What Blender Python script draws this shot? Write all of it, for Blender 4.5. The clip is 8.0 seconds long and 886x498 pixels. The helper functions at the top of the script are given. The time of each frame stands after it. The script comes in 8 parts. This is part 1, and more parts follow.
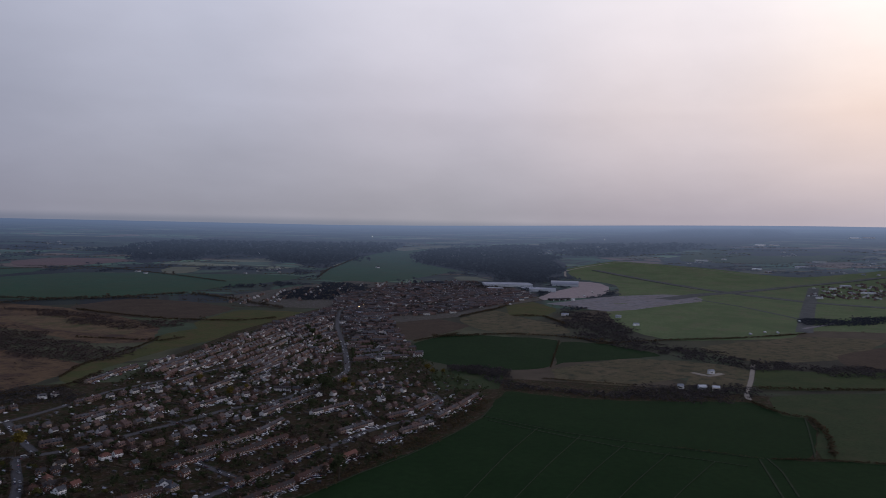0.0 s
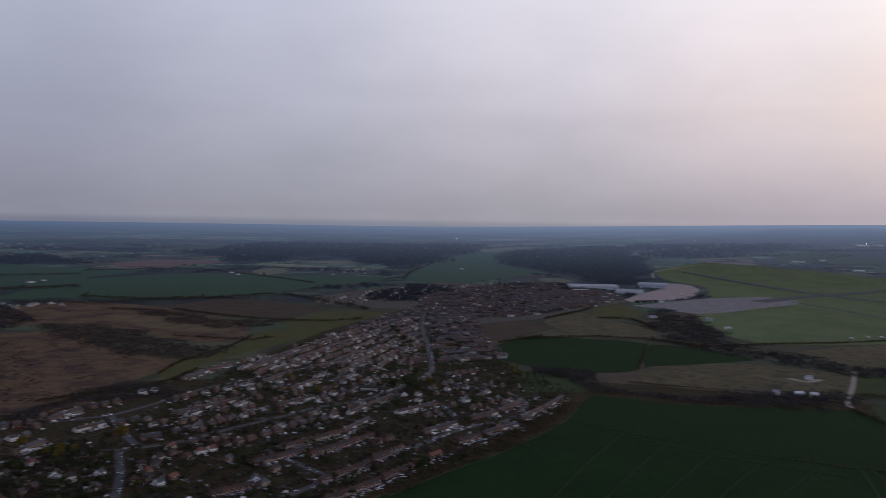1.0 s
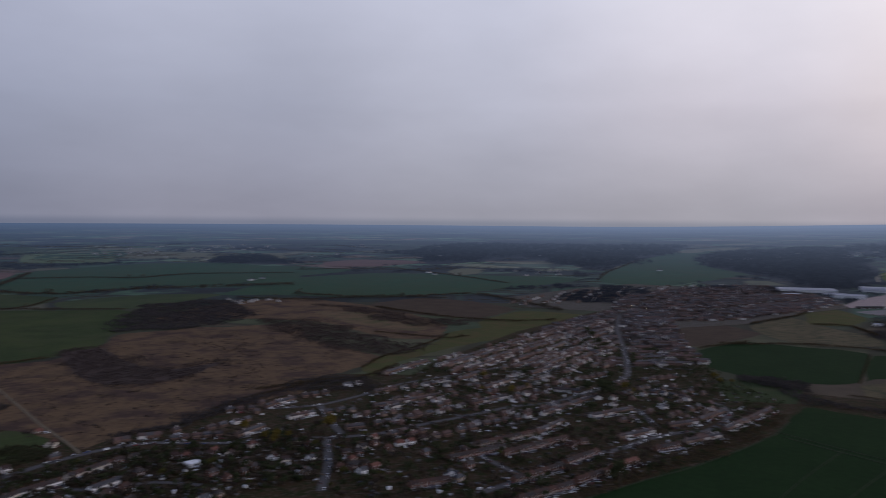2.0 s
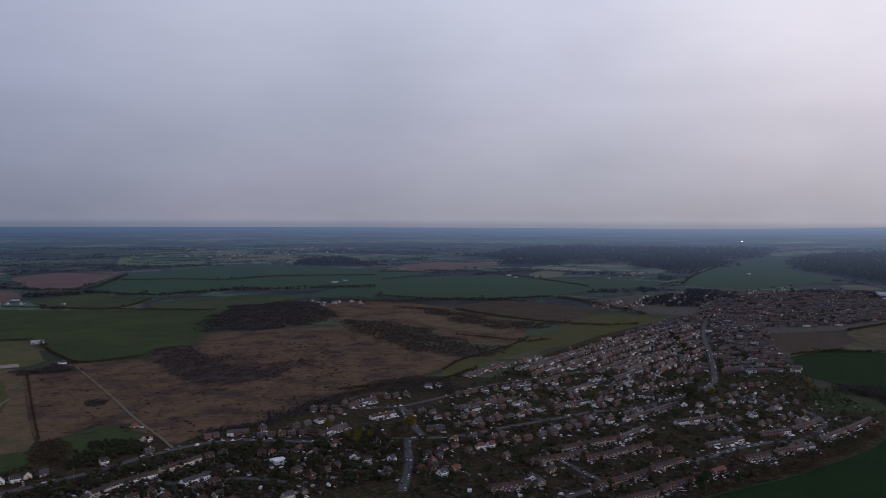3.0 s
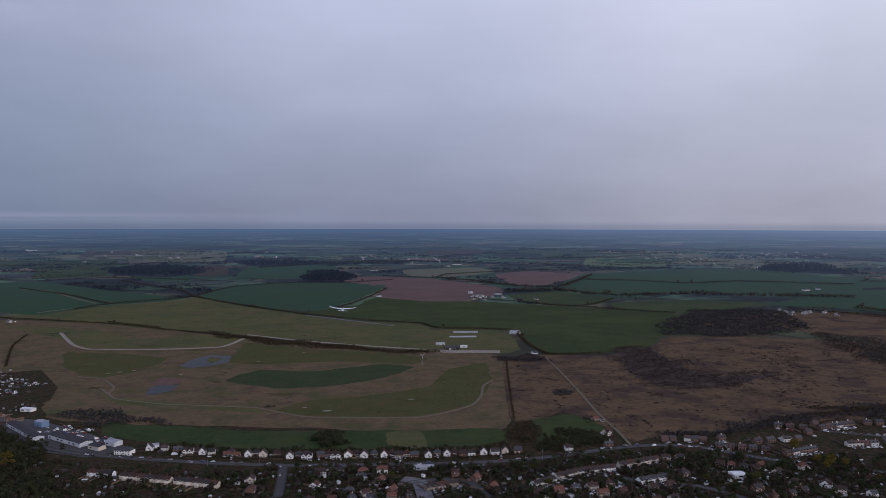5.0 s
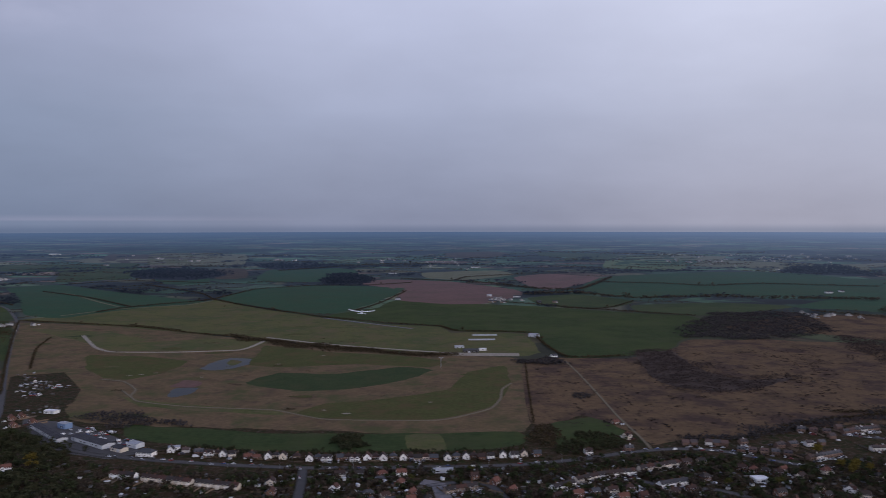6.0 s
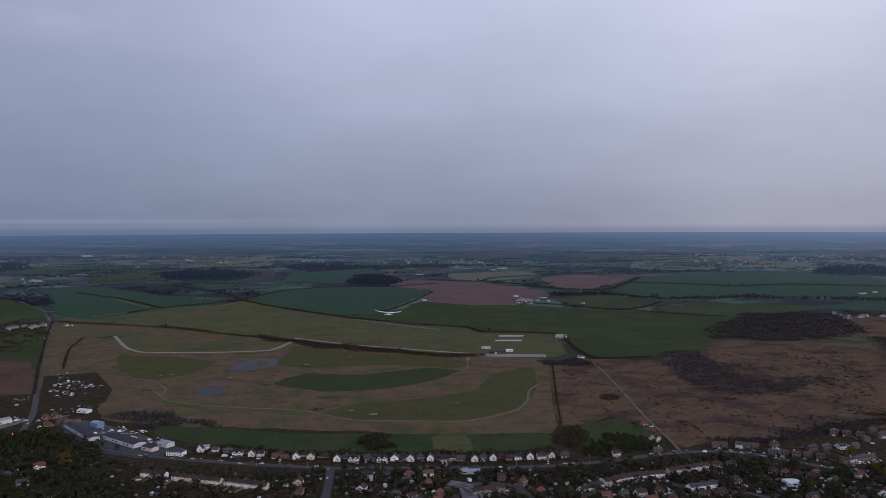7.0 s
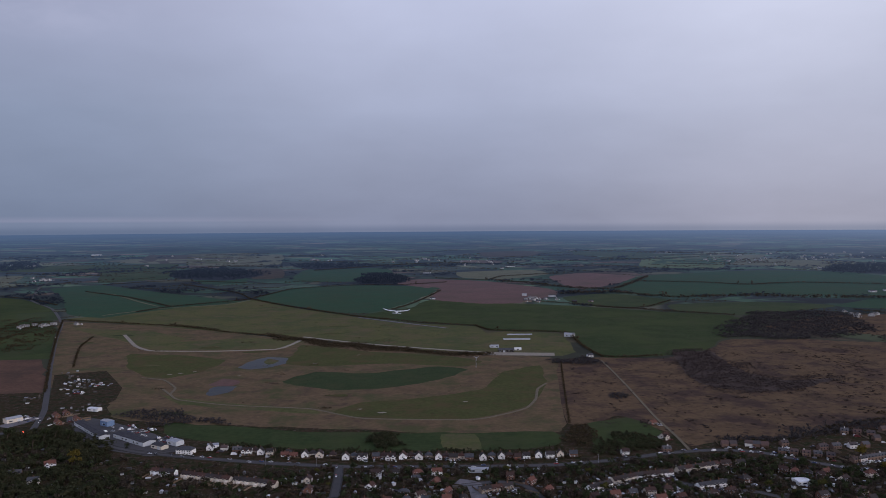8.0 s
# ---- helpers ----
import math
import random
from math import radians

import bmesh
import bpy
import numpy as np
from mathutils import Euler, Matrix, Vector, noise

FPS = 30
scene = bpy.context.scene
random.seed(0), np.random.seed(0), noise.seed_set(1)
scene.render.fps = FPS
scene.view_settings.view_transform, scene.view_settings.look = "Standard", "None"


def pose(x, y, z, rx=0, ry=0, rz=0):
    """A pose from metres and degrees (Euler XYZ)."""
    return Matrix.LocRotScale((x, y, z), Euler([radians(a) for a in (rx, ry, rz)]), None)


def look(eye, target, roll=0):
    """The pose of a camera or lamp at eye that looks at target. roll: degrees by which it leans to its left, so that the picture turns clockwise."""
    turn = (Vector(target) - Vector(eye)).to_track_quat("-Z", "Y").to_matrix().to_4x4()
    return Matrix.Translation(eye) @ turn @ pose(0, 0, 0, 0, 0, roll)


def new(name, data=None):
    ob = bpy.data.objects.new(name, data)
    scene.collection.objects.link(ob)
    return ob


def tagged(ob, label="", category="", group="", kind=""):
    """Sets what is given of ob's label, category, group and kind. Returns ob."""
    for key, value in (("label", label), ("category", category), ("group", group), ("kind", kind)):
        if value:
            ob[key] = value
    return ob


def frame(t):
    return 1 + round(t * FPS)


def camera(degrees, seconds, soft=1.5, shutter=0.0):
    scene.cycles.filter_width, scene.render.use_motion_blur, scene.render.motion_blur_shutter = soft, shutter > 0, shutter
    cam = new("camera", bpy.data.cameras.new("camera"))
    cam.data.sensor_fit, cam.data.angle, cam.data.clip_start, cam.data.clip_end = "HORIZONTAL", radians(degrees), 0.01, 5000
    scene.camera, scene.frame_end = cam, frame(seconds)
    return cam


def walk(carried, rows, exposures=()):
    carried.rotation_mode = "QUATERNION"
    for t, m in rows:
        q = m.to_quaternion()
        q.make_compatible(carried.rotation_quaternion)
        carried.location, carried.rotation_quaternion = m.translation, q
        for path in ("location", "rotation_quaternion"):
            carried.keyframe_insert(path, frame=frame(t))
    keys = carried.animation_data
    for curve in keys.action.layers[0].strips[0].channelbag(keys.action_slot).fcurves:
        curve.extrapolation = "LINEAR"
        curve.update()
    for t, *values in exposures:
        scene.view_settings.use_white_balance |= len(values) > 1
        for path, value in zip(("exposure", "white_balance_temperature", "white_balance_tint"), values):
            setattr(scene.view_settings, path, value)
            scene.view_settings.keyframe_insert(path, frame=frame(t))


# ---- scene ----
# A hovering camera 225 m above a small town turns to its left, from an airfield over a town to a golf course.
EYE = (0.0, 0.0, 225.0)
cam = camera(58.49, 8.0, soft=0.85, shutter=0.6)
TURNS = [(0, -63.49, -2.09, 1.39), (0.5, -61.47, -2.06, 1.23), (1, -57.41, -2.12, 1.03), (1.5, -51.01, -2.18, 0.75), (2, -43.46, -2.25, 0.51), (2.2, -40.81, -2.28, 0.56), (3.3, -36.01, -2.05, 0.17), (3.5, -33.41, -2.04, 0.15), (4, -19.46, -2.08, 0.26), (4.5, -7.63, -2.04, 0.27), (4.7, -5.46, -2.06, 0.26), (5.8, -4.85, -1.83, -0.00), (6, -3.83, -1.80, -0.04), (6.5, -2.24, -1.75, -0.15), (7, -1.92, -1.73, -0.25), (7.5, -1.16, -1.76, -0.29), (8, -1.33, -1.83, -0.36)]
walk(cam, [(t, pose(*EYE, 90 + tilt, 0, turn) @ pose(0, 0, 0, 0, 0, lean)) for t, turn, tilt, lean in TURNS],
     exposures=[(0, -0.5), (1, -0.48), (2, -0.42), (3.5, -0.27), (4, -0.2), (4.5, 0.0), (8, 0.0)])

# ---- world, sun ----
world = bpy.data.worlds.new("overcast_evening")
scene.world = world
world.use_nodes = True
SUN_TURN = radians(-130)          # the low sun stands behind cloud, in this direction from the y axis
SUN_DIR = Vector((-math.sin(SUN_TURN), math.cos(SUN_TURN), 0.0))


def build_world():
    nt = world.node_tree
    n, l = nt.nodes, nt.links
    n.clear()

    def math_node(op, a, b=None, clamp=False):
        m = n.new("ShaderNodeMath")
        m.operation, m.use_clamp = op, clamp
        for i, v in enumerate((a, b)):
            if v is None:
                continue
            if isinstance(v, (int, float)):
                m.inputs[i].default_value = v
            else:
                l.new(v, m.inputs[i])
        return m.outputs[0]

    co = n.new("ShaderNodeTexCoord")
    sep = n.new("ShaderNodeSeparateXYZ")
    l.new(co.outputs["Generated"], sep.inputs[0])
    x, y, z = sep.outputs
    up = math_node("MAXIMUM", z, 0.0)
    # cloud deck, seen in perspective
    flat = math_node("ADD", up, 0.32)
    comb = n.new("ShaderNodeCombineXYZ")
    l.new(math_node("DIVIDE", x, flat), comb.inputs[0])
    l.new(math_node("DIVIDE", y, flat), comb.inputs[1])
    clouds = n.new("ShaderNodeTexNoise")
    clouds.inputs["Scale"].default_value = 2.2
    clouds.inputs["Detail"].default_value = 5.0
    clouds.inputs["Roughness"].default_value = 0.56
    l.new(comb.outputs[0], clouds.inputs["Vector"])
    # thick cloud overhead, thinner and warmer towards the sunset
    ramp = n.new("ShaderNodeValToRGB")
    r = ramp.color_ramp
    r.elements[0].position, r.elements[0].color = 0.3, (*SKY_HIGH, 1)
    r.elements[1].position, r.elements[1].color = 1.0, (*SKY_TOP, 1)
    r.elements.new(0.5).color = (*SKY_HIGH2, 1)
    l.new(up, ramp.inputs[0])
    dot = math_node("ADD", math_node("MULTIPLY", x, SUN_DIR.x), math_node("MULTIPLY", y, SUN_DIR.y))
    side = math_node("MULTIPLY", math_node("ADD", dot, 0.95), 0.5, True)
    side = math_node("POWER", side, 1.75)
    warm = n.new("ShaderNodeMix")
    warm.data_type, warm.blend_type = "RGBA", "MULTIPLY"
    l.new(side, warm.inputs[0])
    l.new(ramp.outputs[0], warm.inputs[6])
    warm.inputs[7].default_value = (*SKY_WARM, 1)
    # the lower sky changes colour round the horizon, from blue-grey cloud to the pink of the sunset
    bearing = math_node("DIVIDE", math_node("ADD", math_node("ARCTAN2", x, y), math.pi), 2 * math.pi)

    def round_ramp(rows):
        e = n.new("ShaderNodeValToRGB")
        e.color_ramp.interpolation = "EASE"
        els = e.color_ramp.elements
        while len(els) > 1:
            els.remove(els[-1])
        els[0].position, els[0].color = 0.0, (*rows[-1][1:], 1)
        for a, *c in rows:
            els.new((a + 180) / 360).color = (*c, 1)
        l.new(bearing, e.inputs[0])
        return e.outputs[0]

    def blend(kind, fac, a, c):
        m = n.new("ShaderNodeMix")
        m.data_type, m.blend_type = "RGBA", kind
        for k, v in ((0, fac), (6, a), (7, c)):
            if isinstance(v, (int, float)):
                m.inputs[k].default_value = v
            elif isinstance(v, tuple):
                m.inputs[k].default_value = (*v, 1)
            else:
                l.new(v, m.inputs[k])
        return m.outputs[2]

    def spread(v, lo, hi, a=0.0, c=1.0):
        m = n.new("ShaderNodeMapRange")
        m.inputs[1].default_value, m.inputs[2].default_value, m.inputs[3].default_value, m.inputs[4].default_value = lo, hi, a, c
        l.new(v, m.inputs[0])
        return m.outputs[0]

    lower = blend("MIX", spread(up, 0.01, 0.14), round_ramp(SKY_ROUND_LOW), round_ramp(SKY_ROUND_MID))
    lower = blend("MIX", spread(up, 0.13, 0.28), lower, round_ramp(SKY_ROUND_HIGH))
    dome = blend("MIX", spread(up, 0.29, 0.42), lower, warm.outputs[2])
    # long soft streaks and puffs of cloud
    bands = n.new("ShaderNodeTexNoise")
    bands.inputs["Scale"].default_value, bands.inputs["Detail"].default_value = 2.2, 3.0
    tall = n.new("ShaderNodeCombineXYZ")
    l.new(x, tall.inputs[0])
    l.new(y, tall.inputs[1])
    l.new(math_node("MULTIPLY", z, 5.0), tall.inputs[2])
    l.new(tall.outputs[0], bands.inputs["Vector"])
    dome = blend("MULTIPLY", 1.0, dome, spread(clouds.outputs[0], 0.3, 0.7, 0.955, 1.045))
    dome = blend("MULTIPLY", 1.0, dome, spread(bands.outputs[0], 0.3, 0.7, 0.965, 1.035))
    puffs = math_node("MULTIPLY", spread(clouds.outputs[0], 0.56, 0.68), spread(up, 0.2, 0.27))
    puffs = math_node("MULTIPLY", puffs, spread(bearing, 0.455, 0.42))
    dome = blend("ADD", puffs, dome, (0.13, 0.11, 0.12))
    # a thin light gap under the cloud, away from the sunset
    gap = math_node("MULTIPLY", spread(z, 0.003, 0.0055), spread(z, 0.0115, 0.006))
    gap = math_node("MULTIPLY", gap, spread(bearing, 0.49, 0.44))
    dome = blend("ADD", gap, dome, (0.05, 0.036, 0.045))
    # the last half degree above the ground is thick blue air
    air = n.new("ShaderNodeMapRange")
    air.interpolation_type = "SMOOTHSTEP"
    air.inputs[1].default_value, air.inputs[2].default_value, air.inputs[3].default_value, air.inputs[4].default_value = -0.008, 0.002, 0.5, 0.0
    l.new(z, air.inputs[0])
    low = n.new("ShaderNodeMix")
    low.data_type, low.blend_type = "RGBA", "MULTIPLY"
    l.new(air.outputs[0], low.inputs[0])
    l.new(dome, low.inputs[6])
    low.inputs[7].default_value = (0.38, 0.48, 0.58, 1)
    over = n.new("ShaderNodeBackground")
    l.new(low.outputs[2], over.inputs[0])
    over.inputs[1].default_value = 1.0
    sky = n.new("ShaderNodeTexSky")
    sky.sky_type, sky.sun_disc = "NISHITA", False
    sky.sun_elevation, sky.sun_rotation = radians(7), -SUN_TURN
    clear = n.new("ShaderNodeBackground")
    clear.inputs[1].default_value = 0.05
    l.new(sky.outputs[0], clear.inputs[0])
    mix = n.new("ShaderNodeMixShader")
    mix.inputs[0].default_value = 0.97      # nearly closed cloud
    l.new(clear.outputs[0], mix.inputs[1])
    l.new(over.outputs[0], mix.inputs[2])
    out = n.new("ShaderNodeOutputWorld")
    l.new(mix.outputs[0], out.inputs[0])


SKY_HIGH, SKY_HIGH2, SKY_TOP = (0.46, 0.49, 0.7), (0.249, 0.324, 0.565), (0.128, 0.178, 0.343)
# bearing in degrees from the y axis, and the sky's colour near the horizon, half way up the view and above it
SKY_ROUND_LOW = ((-120, 0.6, 0.63, 0.729), (-75, 0.36, 0.378, 0.437), (-40, 0.17, 0.212, 0.324), (-28, 0.185, 0.23, 0.345), (0, 0.247, 0.275, 0.392), (30, 0.371, 0.375, 0.477), (45, 0.436, 0.437, 0.525), (64, 0.508, 0.493, 0.564), (80, 0.598, 0.538, 0.614), (94, 0.714, 0.632, 0.707), (120, 1.03, 0.85, 0.827), (179, 0.66, 0.66, 0.729))
SKY_ROUND_MID = ((-120, 0.72, 0.75, 0.847), (-75, 0.432, 0.45, 0.508), (-40, 0.254, 0.305, 0.439), (-28, 0.27, 0.321, 0.461), (0, 0.372, 0.412, 0.567), (30, 0.493, 0.519, 0.665), (45, 0.642, 0.658, 0.804), (64, 0.842, 0.797, 0.909), (80, 1.09, 0.957, 0.982), (94, 1.41, 1.12, 1), (120, 1.66, 1.35, 1.19), (179, 0.78, 0.78, 0.867))
SKY_ROUND_HIGH = ((-120, 0.85, 0.88, 0.985), (-75, 0.51, 0.528, 0.591), (-40, 0.328, 0.358, 0.515), (-28, 0.367, 0.392, 0.551), (0, 0.532, 0.571, 0.764), (30, 0.668, 0.7, 0.877), (45, 0.794, 0.818, 1), (64, 1.08, 1.05, 1.18), (80, 1.32, 1.23, 1.29), (94, 1.57, 1.47, 1.43), (120, 1.94, 1.78, 1.68), (179, 0.9, 0.9, 0.985))
SKY_WARM = (4.5, 3.5, 2.65)
build_world()

sun_data = bpy.data.lights.new("sun", "SUN")
sun_data.energy, sun_data.angle, sun_data.color = 0.6, radians(20), (1.0, 0.94, 0.92)
sun = new("sun", sun_data)
sun.matrix_world = look((0, 0, 500), tuple(Vector((0, 0, 500)) - (SUN_DIR + Vector((0, 0, 0.35)))))


# ---- materials ----
def material(name, colours, scale=1.0, rough=0.9, bump=0.0, spots=None, patches=None, vary=0.0, metal=0.0, detail=6.0, fine=None, island=0.0):
    """A rough surface: noise at two sizes between its colours. spots: (colour, size, share); vary: lightness from piece to piece; fine: size of the second noise."""
    m = bpy.data.materials.new(name)
    m.use_nodes = True
    nt = m.node_tree
    n, l = nt.nodes, nt.links
    b = n["Principled BSDF"]
    b.inputs["Roughness"].default_value, b.inputs["Metallic"].default_value = rough, metal
    b.inputs["Specular IOR Level"].default_value = 0.25 if rough < 0.9 else 0.03
    geo = n.new("ShaderNodeNewGeometry")
    big = n.new("ShaderNodeTexNoise")
    big.inputs["Scale"].default_value, big.inputs["Detail"].default_value = 1.0 / scale, detail
    big.inputs["Roughness"].default_value = 0.62
    l.new(geo.outputs["Position"], big.inputs["Vector"])
    ramp = n.new("ShaderNodeValToRGB")
    els = ramp.color_ramp.elements
    k = len(colours)
    els[0].position, els[0].color = 0.32, (*colours[0], 1)
    els[1].position, els[1].color = 0.68, (*colours[-1], 1)
    for i in range(1, k - 1):
        els.new(0.32 + 0.36 * i / (k - 1)).color = (*colours[i], 1)
    l.new(big.outputs[0], ramp.inputs[0])
    col = ramp.outputs[0]

    def mixed(kind, fac, a, c):
        x = n.new("ShaderNodeMix")
        x.data_type, x.blend_type = "RGBA", kind
        for i, v in ((0, fac), (6, a), (7, c)):
            if isinstance(v, (int, float)):
                x.inputs[i].default_value = v
            elif isinstance(v, tuple):
                x.inputs[i].default_value = (*v, 1)
            else:
                l.new(v, x.inputs[i])
        return x.outputs[2]

    def spread(v, lo, hi, a=0.0, c=1.0):
        x = n.new("ShaderNodeMapRange")
        x.inputs[1].default_value, x.inputs[2].default_value, x.inputs[3].default_value, x.inputs[4].default_value = lo, hi, a, c
        l.new(v, x.inputs[0])
        return x.outputs[0]

    small = n.new("ShaderNodeTexNoise")
    small.inputs["Scale"].default_value, small.inputs["Detail"].default_value = 1.0 / (fine or scale * 0.13), 3.0
    l.new(geo.outputs["Position"], small.inputs["Vector"])
    col = mixed("MULTIPLY", 1.0, col, spread(small.outputs[0], 0.3, 0.7, 0.84, 1.15))
    for colour, size, share in [p for p in (patches, spots) if p]:
        sp = n.new("ShaderNodeTexNoise")
        sp.inputs["Scale"].default_value, sp.inputs["Detail"].default_value = 1.0 / size, 4.0
        sp.inputs["Roughness"].default_value = 0.7
        l.new(geo.outputs["Position"], sp.inputs["Vector"])
        col = mixed("MIX", spread(sp.outputs[0], 0.57 - 0.24 * share, 0.73 - 0.24 * share), col, colour)
    if vary:
        info = n.new("ShaderNodeObjectInfo")
        col = mixed("MULTIPLY", 1.0, col, spread(info.outputs["Random"], 0.0, 1.0, 1 - vary, 1 + vary))
    if island:
        col = mixed("MULTIPLY", 1.0, col, spread(geo.outputs["Random Per Island"], 0.0, 1.0, 1 - island, 1 + island))
    l.new(col, b.inputs["Base Color"])
    if bump:
        bp = n.new("ShaderNodeBump")
        bp.inputs["Strength"].default_value, bp.inputs["Distance"].default_value = 0.6, bump
        l.new(small.outputs[0], bp.inputs["Height"])
        l.new(bp.outputs[0], b.inputs["Normal"])
    return m


def choice_material(name, colours, rough=0.7, grain=1.0, island=False, bump=0.02):
    """One of several colours for each object (or for each loose piece of a joined mesh), with grain."""
    m = material(name, [(1, 1, 1), (0.86, 0.86, 0.86)], scale=grain, rough=rough, bump=bump)
    n, l = m.node_tree.nodes, m.node_tree.links
    b = n["Principled BSDF"]
    src = b.inputs["Base Color"].links[0].from_socket
    ramp = n.new("ShaderNodeValToRGB")
    ramp.color_ramp.interpolation = "CONSTANT"
    els = ramp.color_ramp.elements
    els[0].color = (*colours[0], 1)
    els[1].position, els[1].color = 1.0 / len(colours), (*colours[1], 1)
    for i in range(2, len(colours)):
        els.new(i / len(colours)).color = (*colours[i], 1)
    if island:
        l.new(n.new("ShaderNodeNewGeometry").outputs["Random Per Island"], ramp.inputs[0])
    else:
        l.new(n.new("ShaderNodeObjectInfo").outputs["Random"], ramp.inputs[0])
    x = n.new("ShaderNodeMix")
    x.data_type, x.blend_type = "RGBA", "MULTIPLY"
    x.inputs[0].default_value = 1.0
    l.new(src, x.inputs[6])
    l.new(ramp.outputs[0], x.inputs[7])
    l.new(x.outputs[2], b.inputs["Base Color"])
    return m


def plain(name, colour, rough=0.6, metal=0.0, emit=0.0):
    m = bpy.data.materials.new(name)
    m.use_nodes = True
    b = m.node_tree.nodes["Principled BSDF"]
    b.inputs["Base Color"].default_value = (*colour, 1)
    b.inputs["Roughness"].default_value, b.inputs["Metallic"].default_value = rough, metal
    if emit:
        b.inputs["Emission Color"].default_value = (*colour, 1)
        b.inputs["Emission Strength"].default_value = emit
    return m


